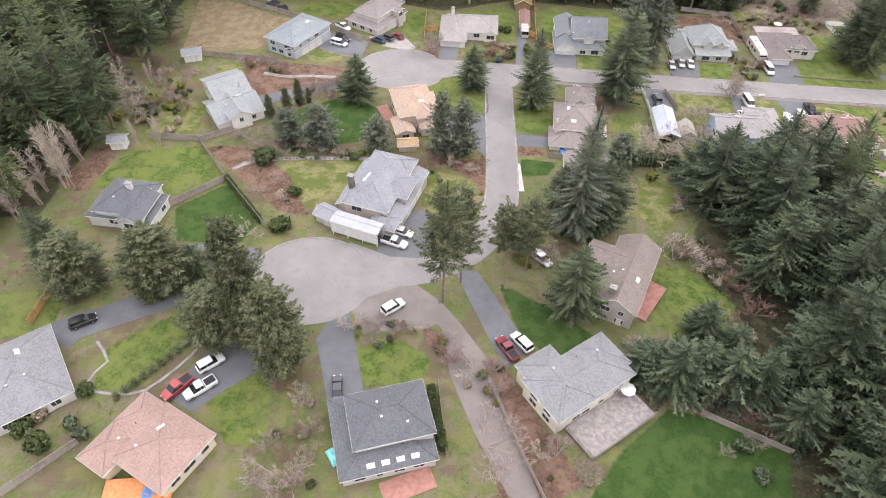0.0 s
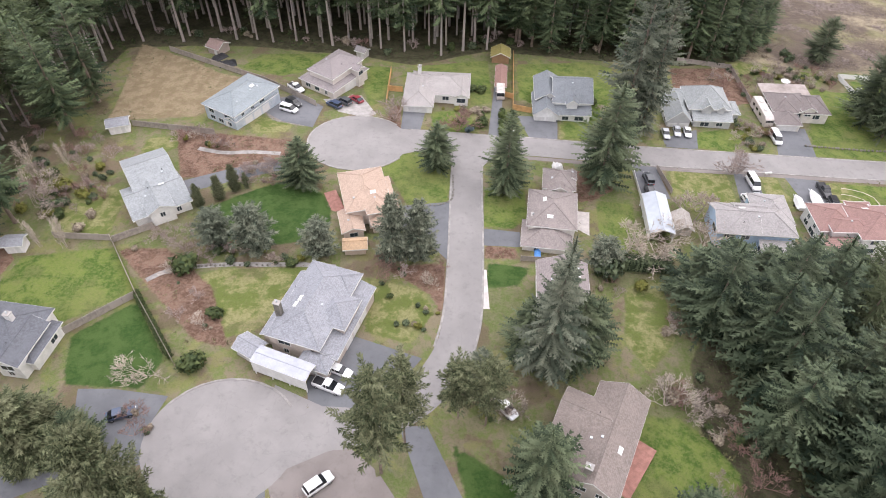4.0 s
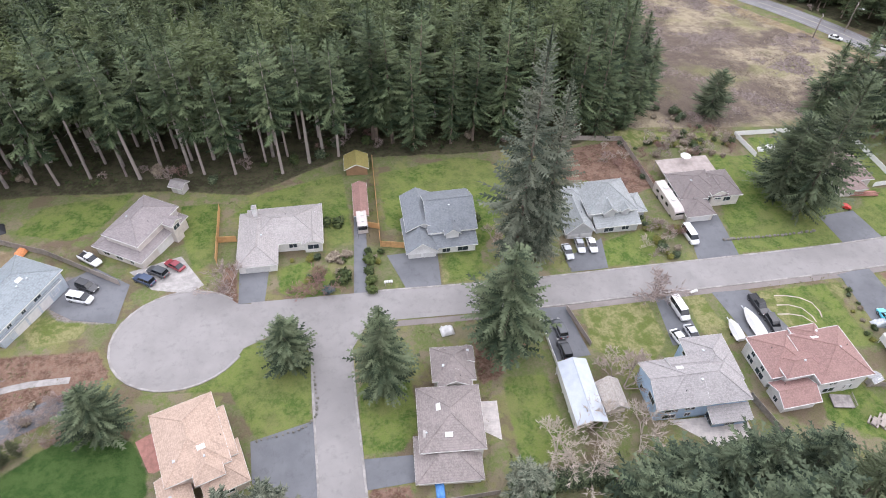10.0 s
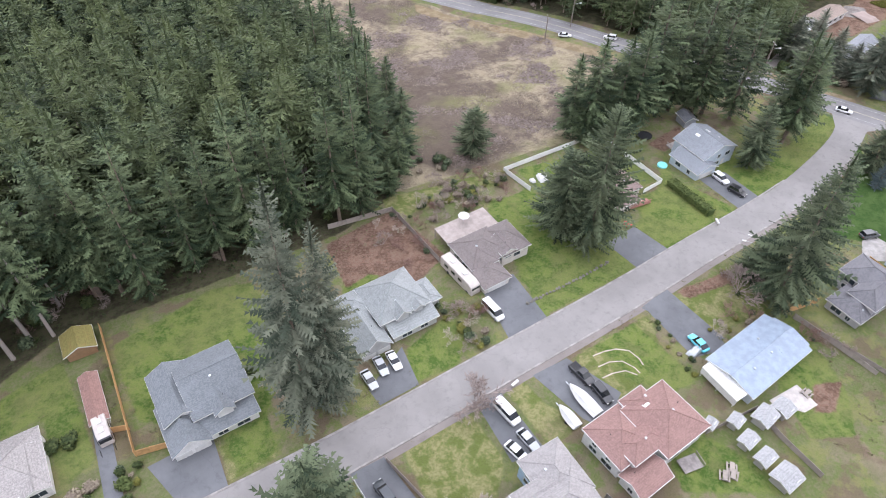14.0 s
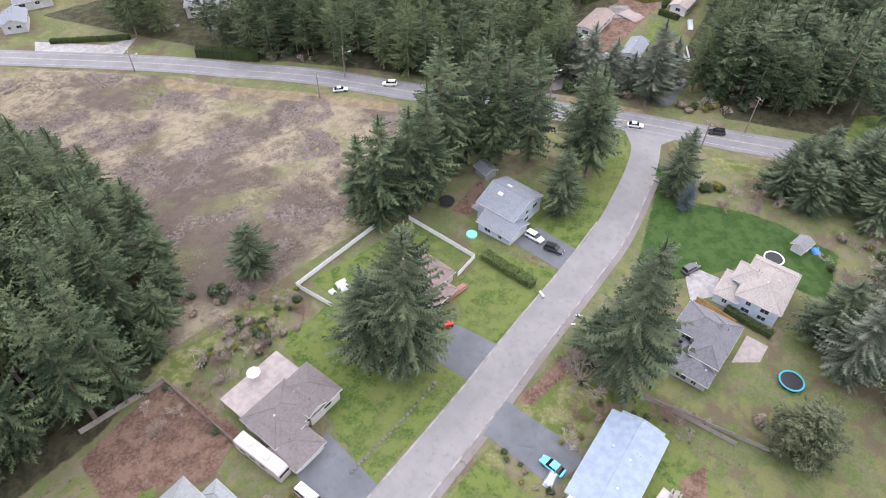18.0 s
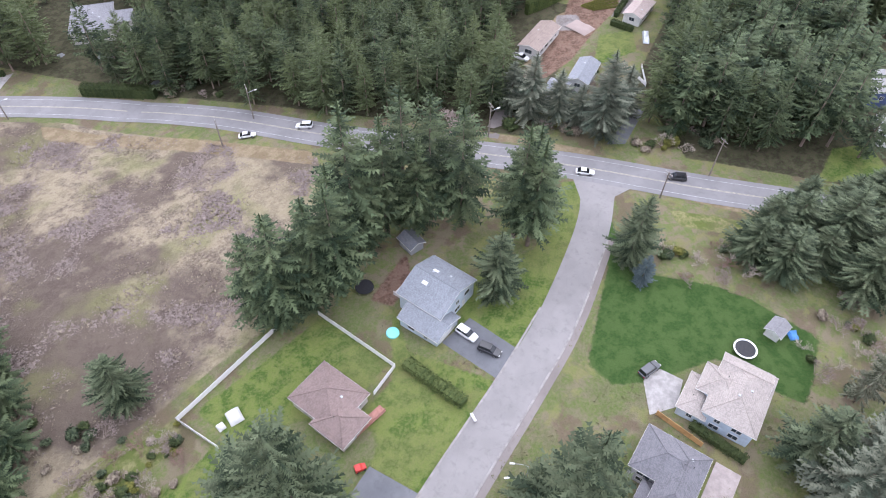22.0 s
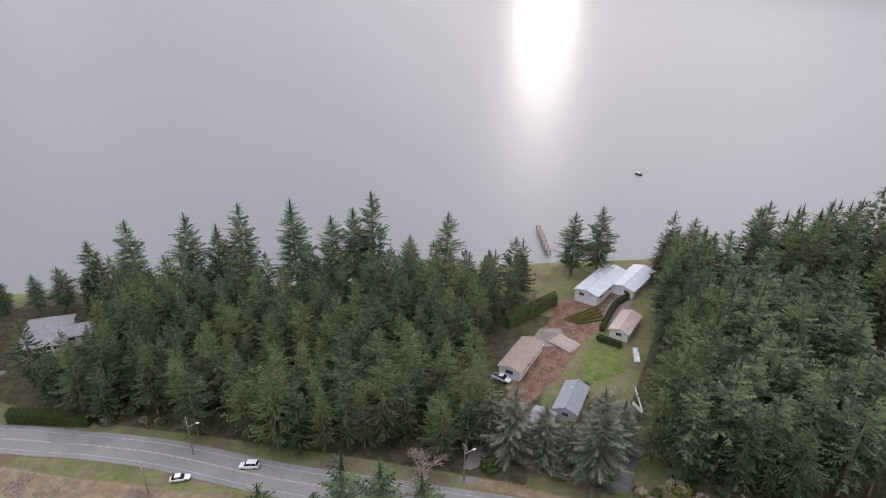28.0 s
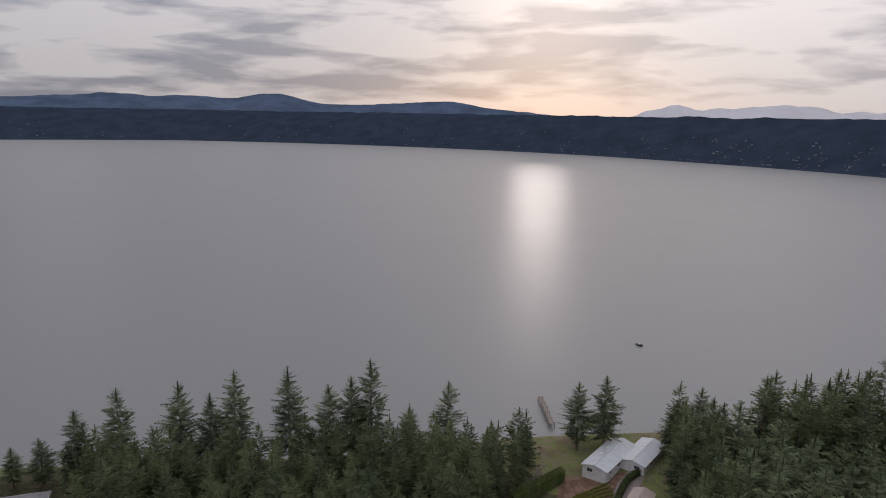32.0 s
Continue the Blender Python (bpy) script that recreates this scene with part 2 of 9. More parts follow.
def ground_material():
    m, nt, p = material("ground")

    def mask(name, edge=0.35, wob=1.3, scale=0.9):
        a = nt.nodes.new("ShaderNodeAttribute")
        a.attribute_name = name
        w = noise_node(nt, scale, 5, 0.65)
        s = math_node(nt, "ADD", a.outputs["Fac"], math_node(nt, "MULTIPLY", math_node(nt, "SUBTRACT", w.outputs["Fac"], 0.5), wob))
        return range_node(nt, s, -edge, edge)

    big, mid, fine, blade = noise_node(nt, 0.05, 4), noise_node(nt, 0.33, 5, 0.65), noise_node(nt, 1.7, 5, 0.7), noise_node(nt, 7, 3, 0.7)
    f_mid, f_fine = range_node(nt, mid.outputs["Fac"], 0.42, 0.58), range_node(nt, fine.outputs["Fac"], 0.42, 0.60)
    # rough yard: moss, thin grass, needles and earth
    yard = mix_node(nt, (0.205, 0.172, 0.112), (0.140, 0.172, 0.055), f_mid)
    yard = mix_node(nt, yard, (0.095, 0.130, 0.038), math_node(nt, "MULTIPLY", range_node(nt, big.outputs["Fac"], 0.42, 0.60), 0.65))
    yard = mix_node(nt, yard, (0.225, 0.19, 0.13), math_node(nt, "MULTIPLY", f_fine, 0.35))
    bark, mossy = noise_node(nt, 0.11, 5, 0.6), noise_node(nt, 0.16, 5, 0.6)
    yard = mix_node(nt, yard, (0.150, 0.108, 0.078), math_node(nt, "MULTIPLY", range_node(nt, bark.outputs["Fac"], 0.52, 0.60), 0.7))
    yard = mix_node(nt, yard, (0.205, 0.205, 0.075), math_node(nt, "MULTIPLY", range_node(nt, mossy.outputs["Fac"], 0.54, 0.62), 0.55))
    # mown lawns: fresh green, dark green, mossy yellow
    lawn = mix_node(nt, (0.066, 0.118, 0.022), (0.145, 0.185, 0.046), f_mid)
    lawn = mix_node(nt, lawn, (0.19, 0.20, 0.075), math_node(nt, "MULTIPLY", f_fine, 0.45))
    lawn = mix_node(nt, lawn, (0.185, 0.180, 0.075), math_node(nt, "MULTIPLY", range_node(nt, big.outputs["Fac"], 0.46, 0.62), 0.3))
    lawn = mix_node(nt, lawn, (0.17, 0.17, 0.07), math_node(nt, "MULTIPLY", range_node(nt, mossy.outputs["Fac"], 0.55, 0.66), 0.45))
    dark = mix_node(nt, (0.036, 0.076, 0.018), (0.064, 0.108, 0.030), f_mid)
    dark = mix_node(nt, dark, (0.075, 0.115, 0.035), math_node(nt, "MULTIPLY", f_fine, 0.35))
    moss = mix_node(nt, (0.120, 0.150, 0.040), (0.260, 0.245, 0.115), f_mid)
    moss = mix_node(nt, moss, (0.16, 0.125, 0.085), math_node(nt, "MULTIPLY", range_node(nt, bark.outputs["Fac"], 0.54, 0.64), 0.4))
    moss = mix_node(nt, moss, (0.12, 0.14, 0.045), math_node(nt, "MULTIPLY", f_fine, 0.5))
    earth = mix_node(nt, (0.115, 0.066, 0.046), (0.20, 0.125, 0.090), f_mid)
    earth = mix_node(nt, earth, (0.26, 0.19, 0.145), math_node(nt, "MULTIPLY", f_fine, 0.45))
    tan = mix_node(nt, (0.225, 0.165, 0.105), (0.30, 0.235, 0.155), f_mid)
    tan = mix_node(nt, tan, (0.17, 0.16, 0.07), math_node(nt, "MULTIPLY", f_fine, 0.4))
    field = mix_node(nt, (0.150, 0.118, 0.088), (0.290, 0.242, 0.165), f_mid)
    field = mix_node(nt, field, (0.35, 0.295, 0.215), math_node(nt, "MULTIPLY", f_fine, 0.55))
    straw, thicket = noise_node(nt, 0.035, 5, 0.6), noise_node(nt, 0.032, 5, 0.62)
    field = mix_node(nt, field, (0.33, 0.28, 0.18), math_node(nt, "MULTIPLY", range_node(nt, straw.outputs["Fac"], 0.5, 0.6), 0.42))
    field = mix_node(nt, field, (0.098, 0.074, 0.064), math_node(nt, "MULTIPLY", range_node(nt, thicket.outputs["Fac"], 0.46, 0.56), 0.78))
    field = mix_node(nt, field, (0.20, 0.20, 0.085), math_node(nt, "MULTIPLY", range_node(nt, big.outputs["Fac"], 0.52, 0.68), 0.6))
    floor_ = mix_node(nt, (0.050, 0.042, 0.028), (0.095, 0.082, 0.052), f_mid)
    floor_ = mix_node(nt, floor_, (0.07, 0.085, 0.035), math_node(nt, "MULTIPLY", f_fine, 0.6))
    gravel = mix_node(nt, (0.19, 0.165, 0.15), (0.27, 0.245, 0.225), f_mid)
    gravel = mix_node(nt, gravel, (0.34, 0.31, 0.29), math_node(nt, "MULTIPLY", f_fine, 0.4))
    c = yard
    for col, name in ((floor_, "woods"), (field, "field"), (tan, "tan"), (moss, "moss"), (lawn, "lawn"), (dark, "dark"), (earth, "earth"), (gravel, "gravel")):
        c = mix_node(nt, c, col, mask(name))
    c = mix_node(nt, c, (0.02, 0.02, 0.012), math_node(nt, "MULTIPLY", range_node(nt, blade.outputs["Fac"], 0.48, 0.75), 0.5))
    nt.links.new(c, p.inputs["Base Color"])
    p.inputs["Roughness"].default_value = 0.95
    p.inputs["Specular IOR Level"].default_value = 0.1
    b = nt.nodes.new("ShaderNodeBump")
    b.inputs["Strength"].default_value, b.inputs["Distance"].default_value = 0.7, 0.25
    nt.links.new(math_node(nt, "ADD", fine.outputs["Fac"], blade.outputs["Fac"]), b.inputs["Height"])
    nt.links.new(b.outputs[0], p.inputs["Normal"])
    return m


def water_material():
    m, nt, p = material("water")
    n1, n2 = noise_node(nt, 0.55, 3, 0.6), noise_node(nt, 0.012, 4, 0.6)
    nt.links.new(mix_node(nt, (0.140, 0.148, 0.152), (0.160, 0.166, 0.166), n2.outputs["Fac"]), p.inputs["Base Color"])
    # ruffled lanes and calmer slicks
    nt.links.new(range_node(nt, n2.outputs["Fac"], 0.35, 0.65, 0.335, 0.35), p.inputs["Roughness"])
    p.inputs["IOR"].default_value = 1.5
    b = nt.nodes.new("ShaderNodeBump")
    b.inputs["Strength"].default_value, b.inputs["Distance"].default_value = 0.12, 0.35
    nt.links.new(n1.outputs["Fac"], b.inputs["Height"])
    nt.links.new(b.outputs[0], p.inputs["Normal"])
    return m


M = {
    "ground": ground_material(), "water": water_material(),
    "road": asphalt("street_asphalt", (0.205, 0.192, 0.184), (0.25, 0.235, 0.224)),
    "highway": asphalt("highway_asphalt", (0.178, 0.170, 0.168), (0.225, 0.215, 0.212)),
    "drive": asphalt("driveway_asphalt", (0.105, 0.108, 0.115), (0.15, 0.152, 0.16)),
    "brownapron": asphalt("brown_gravel_apron", (0.165, 0.142, 0.130), (0.215, 0.188, 0.172)),
    "concrete": plain("concrete", (0.32, 0.30, 0.28), 0.85, 0.2, 0.8, bump=0.2),
    "kerb": plain("kerb_concrete", (0.27, 0.252, 0.235), 0.85, 0.25, 0.6),
    "line": plain("road_paint", (0.40, 0.36, 0.27), 0.7, 0.3, 1.5),
    "edgeline": plain("edge_paint", (0.40, 0.40, 0.39), 0.8, 0.35, 1.2),
    "vinyl": plain("white_vinyl", (0.80, 0.79, 0.77), 0.4, 0.06, 1.0),
    "white": plain("white_paint", (0.60, 0.59, 0.57), 0.5, 0.08, 1.0),
    "trim": plain("trim_paint", (0.68, 0.67, 0.64), 0.5, 0.1, 1.0),
    "glass": glass("window_glass"), "carglass": glass("car_glass", (0.012, 0.014, 0.016), 0.06),
    "tyre": plain("tyre_rubber", (0.02, 0.02, 0.02), 0.9, 0.3, 3),
    "rim": plain("wheel_metal", (0.35, 0.35, 0.36), 0.35, 0.2, 3, metal=0.7),
    "lamp": plain("lamp_lens", (0.75, 0.75, 0.72), 0.15, 0.1, 3),
    "tail": plain("tail_lens", (0.35, 0.02, 0.02), 0.2, 0.1, 3),
    "bark": plain("bark", (0.15, 0.115, 0.09), 0.95, 0.4, 0.8, bump=0.4, by_object=0.6),
    "forestbark": plain("forest_bark", (0.235, 0.205, 0.185), 0.95, 0.4, 0.7, bump=0.4, by_object=0.35),
    "twig": plain("twig_bark", (0.27, 0.215, 0.19), 0.95, 0.3, 0.8, by_object=0.25),
    "palewood": plain("pale_branch", (0.42, 0.36, 0.30), 0.95, 0.25, 0.8),
    "pinktwig": plain("reddish_twig", (0.235, 0.145, 0.12), 0.95, 0.3, 0.8),
    "fir": leaves("fir_needles", (0.020, 0.034, 0.016), (0.147, 0.179, 0.097), (0.196, 0.214, 0.120)),
    "forest": leaves("forest_needles", (0.019, 0.035, 0.016), (0.131, 0.170, 0.082), (0.173, 0.197, 0.094)),
    "grey_fir": leaves("grey_green_needles", (0.038, 0.053, 0.034), (0.215, 0.229, 0.163), (0.247, 0.247, 0.173)),
    "grove": leaves("grove_needles", (0.012, 0.024, 0.012), (0.117, 0.149, 0.083), (0.159, 0.178, 0.102)),
    "olive_fir": leaves("olive_green_needles", (0.031, 0.043, 0.016), (0.180, 0.190, 0.102), (0.222, 0.216, 0.126)),
    "blue_fir": leaves("blue_spruce_needles", (0.05, 0.075, 0.078), (0.15, 0.185, 0.19)),
    "hedge": leaves("hedge_leaves", (0.05, 0.075, 0.02), (0.12, 0.145, 0.045)),
    "shrub": leaves("shrub_leaves", (0.028, 0.045, 0.015), (0.085, 0.105, 0.034)),
    "yellow": leaves("yellow_green_leaves", (0.10, 0.105, 0.02), (0.2, 0.19, 0.045)),
    "brush": leaves("dry_brush", (0.17, 0.134, 0.105), (0.36, 0.308, 0.215), (0.25, 0.20, 0.15)),
    "bramble": leaves("bramble_canes", (0.171, 0.133, 0.117), (0.270, 0.221, 0.189), (0.225, 0.184, 0.155)),
    "weeds": leaves("rough_grass_blades", (0.09, 0.085, 0.04), (0.20, 0.19, 0.085), (0.24, 0.20, 0.13)),
    "fence": plain("weathered_fence", (0.27, 0.235, 0.205), 0.9, 0.3, 1.2, bump=0.3, by_object=0.2),
    "cedar": plain("new_cedar", (0.46, 0.27, 0.115), 0.8, 0.25, 1.2, bump=0.3, by_object=0.2),
    "stone": plain("field_stone", (0.14, 0.13, 0.11), 0.9, 0.35, 1.5, bump=0.4, by_object=0.3),
    "deck": plain("deck_boards", (0.28, 0.25, 0.235), 0.85, 0.25, 1.2),
    "taupedeck": plain("taupe_terrace", (0.34, 0.29, 0.265), 0.85, 0.15, 0.8),
    "reddeck": plain("red_stained_deck", (0.34, 0.165, 0.13), 0.8, 0.2, 1.2),
    "patio": plain("pale_patio", (0.47, 0.43, 0.40), 0.85, 0.15, 0.8),
    "black": plain("black_plastic", (0.015, 0.015, 0.017), 0.6, 0.3, 3),
    "metal": plain("galvanised_metal", (0.45, 0.47, 0.48), 0.4, 0.15, 2, metal=0.6),
    "pole": plain("utility_pole_wood", (0.21, 0.175, 0.15), 0.9, 0.3, 1.5),
    "turquoise": plain("turquoise_plastic", (0.22, 0.62, 0.62), 0.4, 0.1, 2),
    "bluetarp": plain("blue_tarp", (0.08, 0.24, 0.55), 0.5, 0.2, 2),
    "tangerine": plain("orange_tarp", (0.60, 0.24, 0.09), 0.7, 0.2, 2),
    "red": plain("red_paint", (0.45, 0.035, 0.025), 0.4, 0.1, 2),
}
PAINT = {}


def paint(colour):
    key = tuple(colour)
    if key not in PAINT:
        m, nt, p = material("car_paint")
        n = noise_node(nt, 1.2, 3)
        nt.links.new(mix_node(nt, tone(colour, 0.9), tone(colour, 1.06), n.outputs["Fac"]), p.inputs["Base Color"])
        p.inputs["Roughness"].default_value = 0.3
        p.inputs["Coat Weight"].default_value = 0.6
        PAINT[key] = m
    return PAINT[key]


ROOF, WALL = {}, {}


def roofing(colour, accent=None):
    if colour not in ROOF:
        ROOF[colour] = shingles("roof_shingles", colour, accent)
    return ROOF[colour]


def cladding(colour):
    if colour not in WALL:
        WALL[colour] = siding("lap_siding", colour)
    return WALL[colour]


# ---- the lie of the land ----
LAND = [-9.046, -4.584, -6.023, -0.088, 0.902, -2.127, 0.59, 0.697, 0.151, -0.54]
SHORE, SEA = 412.0, -25.0


def ground_z(x, y):
    """Height of the ground: a broad fall towards the field and the shore, then the beach."""
    u, v = (np.clip(x, -110, 330) - 100) / 100, (np.clip(y, 20, 310) - 170) / 100
    c = LAND
    z = c[0] + c[1] * u + c[2] * v + c[3] * u * u + c[4] * u * v + c[5] * v * v + c[6] * u ** 3 + c[7] * u * u * v + c[8] * u * v * v + c[9] * v ** 3
    k = np.clip((0.79 * x + 0.61 * y - SHORE + 2) / 16, 0, 1)
    k = k * k * (3 - 2 * k)
    return z * (1 - k) + (SEA - 4) * k


def gz(x, y):
    return float(ground_z(np.float64(x), np.float64(y)))


# ---- small builders ----
def part(name, bm, mat, parent=None, label=""):
    me = bpy.data.meshes.new(name)
    bm.to_mesh(me)
    bm.free()
    me.materials.append(mat)
    ob = new(name, me)
    ob.parent = parent
    if label:
        ob["label"] = label
    return ob


def raw(name, verts, faces, mat, parent=None, label=""):
    me = bpy.data.meshes.new(name)
    me.from_pydata([tuple(map(float, v)) for v in verts], [], faces)
    me.materials.append(mat)
    ob = new(name, me)
    ob.parent = parent
    if label:
        ob["label"] = label
    return ob


def empty(name, x, y, z, yaw, label, category, group=""):
    ob = new(name)
    ob.matrix_world = pose(x, y, z, 0, 0, yaw)
    return tagged(ob, label, category, group)


def box(bm, x0, y0, z0, x1, y1, z1, m=None):
    vs = [bm.verts.new((x, y, z)) for z in (z0, z1) for x, y in ((x0, y0), (x1, y0), (x1, y1), (x0, y1))]
    if m is not None:
        for v in vs:
            v.co = m @ v.co
    for f in ((3, 2, 1, 0), (4, 5, 6, 7), (0, 1, 5, 4), (1, 2, 6, 5), (2, 3, 7, 6), (3, 0, 4, 7)):
        bm.faces.new([vs[i] for i in f])
    return vs


def boxed(name, dims, mat, parent, label="", m=None):
    bm = bmesh.new()
    box(bm, *dims, m)
    return part(name, bm, mat, parent, label)


def tube(bm, a, b, r0, r1, n=6):
    """A tapered stick between two points."""
    a, b = Vector(a), Vector(b)
    t = (b - a).normalized()
    u = t.orthogonal().normalized()
    w = t.cross(u)
    ring = [[bm.verts.new(p + (u * math.cos(k * 6.2832 / n) + w * math.sin(k * 6.2832 / n)) * r) for k in range(n)] for p, r in ((a, r0), (b, r1))]
    for k in range(n):
        bm.faces.new((ring[0][k], ring[0][(k + 1) % n], ring[1][(k + 1) % n], ring[1][k]))
    bm.faces.new(ring[1])
    bm.faces.new(ring[0][::-1])


# ---- ground sheet, with what grows on it ----
def spread(lo, hi, a, b, step):
    """Grid lines: fine between a and b, wide outside."""
    left = [lo + (a - lo) * (1 - (1 - k / 14) ** 2) for k in range(14)]
    right = [b + (hi - b) * (k / 14) ** 2 for k in range(1, 15)]
    return np.array(left + list(np.arange(a, b + 0.01, step)) + right)


def inside(px, py, poly):
    """Signed distance to a polygon, positive inside."""
    n = len(poly)
    d = np.full(px.shape, 1e9)
    c = np.zeros(px.shape, bool)
    for i in range(n):
        (x0, y0), (x1, y1) = poly[i], poly[(i + 1) % n]
        ex, ey = x1 - x0, y1 - y0
        k = np.clip(((px - x0) * ex + (py - y0) * ey) / (ex * ex + ey * ey + 1e-9), 0, 1)
        d = np.minimum(d, np.hypot(px - x0 - k * ex, py - y0 - k * ey))
        cond = (y0 > py) != (y1 > py)
        c ^= cond & (px < (x1 - x0) * (py - y0) / (y1 - y0 + 1e-12) + x0)
    return np.where(c, d, -d)


COVER = {k: [] for k in ("woods", "field", "tan", "moss", "lawn", "dark", "earth", "gravel")}


def cover(kind, *polys):
    COVER[kind] += polys


cover("lawn",
      [(-1.0, 171.4), (0.5, 176.5), (4.7, 178.4), (9.5, 177.0), (11.2, 170.5), (5.0, 169.0)],
      [(-82.8, 105.2), (-80.1, 118.4), (-62.5, 121.9), (-53.5, 110.4), (-64.4, 102.2)],
      [(-25.5, 151.5), (-15.3, 151.4), (-7.5, 158.0), (-3.2, 159.9), (5.1, 150.8), (4.9, 141.2), (-4.1, 139.1), (-8.8, 149.0)],
      [(13.2, 147.7), (22.4, 147.2), (22.5, 137.2), (19.2, 133.4), (12.6, 133.8)],
      [(-57.4, 197.6), (-53.4, 206.3), (-33.7, 208.7), (-39.2, 196.3), (-44.9, 193.5)],
      [(-23.1, 202.1), (-13.7, 201.7), (-14.4, 182.7), (-17.6, 179.1), (-20.7, 188.9)],
      [(-11.8, 195.9), (-5.7, 203.7), (14.0, 209.9), (15.1, 185.2), (9.3, 182.4), (8.8, 198.4)],
      [(-1.2, 178.2), (5.5, 179.7), (11.5, 172.2), (5.6, 168.7), (-0.3, 171.0)],
      [(69.9, 177.3), (82.7, 180.9), (81.7, 173.1), (76.1, 168.7), (66.9, 169.9)],
      [(109.0, 204.5), (122.2, 205.5), (129.9, 179.6), (123.8, 169.9), (98.2, 169.8), (100.0, 176.4)],
      [(38.7, 145.0), (46.7, 144.6), (46.8, 128.9), (37.6, 127.3)],
      [(103.5, 135.7), (107.2, 126.7), (108.9, 118.3), (93.1, 128.3), (95.4, 133.8)],
      [(142.1, 143.6), (138.3, 132.2), (134.6, 125.3), (127.3, 119.0), (119.7, 123.0), (124.0, 132.7), (132.4, 139.6)],
      [(101.0, 158.2), (112.5, 158.7), (112.9, 142.0), (105.7, 142.6), (100.7, 150.5)],
      [(154.3, 187.5), (161.1, 169.9), (135.5, 170.0), (134.6, 180.2)],
      [(124.9, 213.6), (139.3, 210.9), (154.6, 208.9), (154.2, 190.5), (141.9, 190.3), (124.7, 203.3)],
      [(166.4, 184.1), (170.8, 169.7), (186.0, 172.1), (205.3, 175.9), (224.1, 181.5), (220.0, 187.3), (195.8, 181.9), (180.9, 188.8)],
      [(166.3, 199.5), (157.6, 189.2), (161.6, 169.2), (151.6, 169.8), (138.2, 170.7), (139.0, 179.1), (140.8, 188.1), (150.2, 187.4)],
      [(110.8, 207.9), (123.3, 195.6), (120.1, 178.2), (104.1, 176.0), (99.5, 180.6), (111.4, 189.9)],
      [(40.3, 88.8), (50.1, 80.0), (51.5, 73.3), (38.5, 70.9)],
      [(-59.7, 53.8), (-61.6, 61.7), (-52.4, 69.7), (-45.2, 70.1), (-49.0, 59.9), (-52.6, 54.1)],
      [(-41.1, 53.6), (-35.4, 60.7), (-30.5, 56.4), (-28.7, 45.2), (-34.8, 44.9)],
      [(-17.3, 64.1), (-10.7, 67.7), (-3.8, 62.6), (-5.9, 57.9), (-15.3, 56.7)],
      [(-86.6, 73.8), (-74.2, 75.6), (-72.3, 64.9), (-80.9, 63.4)],
      [(287.9, 209.6), (296.1, 202.1), (286.0, 196.1), (271.4, 203.8)],
      [(271.5, 134.8), (279.0, 127.4), (268.0, 118.0), (256.3, 134.8)],
      [(33.0, 92.5), (37.6, 88.8), (45.4, 89.4), (50.2, 85.6), (53.2, 80.2), (52.6, 73.9), (47.0, 67.5), (35.6, 74.5), (33.2, 83.8)],
      [(22.6, 189.0), (22.6, 208.6), (33.7, 210.6), (44.0, 213.4), (51.5, 210.5), (52.5, 197.2), (47.0, 184.0), (42.0, 178.0), (41.0, 170.0), (34.0, 170.0), (34.0, 178.0)],
      [(66.0, 196.0), (69.4, 203.5), (71.9, 208.5), (78.3, 207.0), (77.4, 199.4), (72.0, 195.0)])
cover("dark",
      [(18.0, 32.0), (20.9, 40.0), (26.8, 47.8), (35.6, 56.0), (46.6, 54.6), (54.1, 50.0), (52.0, 42.0), (48.0, 33.0)],
      [(219.2, 175.9), (209.1, 167.1), (203.2, 158.1), (208.2, 144.5), (208.7, 136.9), (206.5, 123.1), (195.2, 121.6), (189.4, 121.7), (189.0, 126.5), (190.0, 138.4), (178.5, 146.3), (173.0, 152.5), (174.9, 158.7), (199.9, 165.9)],
      [(-59.1, 91.6), (-61.4, 99.3), (-52.5, 107.8), (-42.9, 95.3), (-44.6, 88.8), (-57.7, 89.0)],
      [(-48.9, 134.0), (-40.7, 140.6), (-34.5, 144.8), (-27.9, 144.8), (-23.4, 141.5), (-20.8, 136.7), (-20.0, 131.7), (-23.0, 129.0), (-25.9, 125.6), (-31.3, 124.2), (-38.1, 126.3)],
      [(13.8, 122.8), (22.7, 121.8), (19.5, 116.7), (13.4, 115.6)],
      [(7.7, 82.1), (20.2, 74.6), (26.0, 69.8), (17.4, 64.2), (11.6, 69.9)])
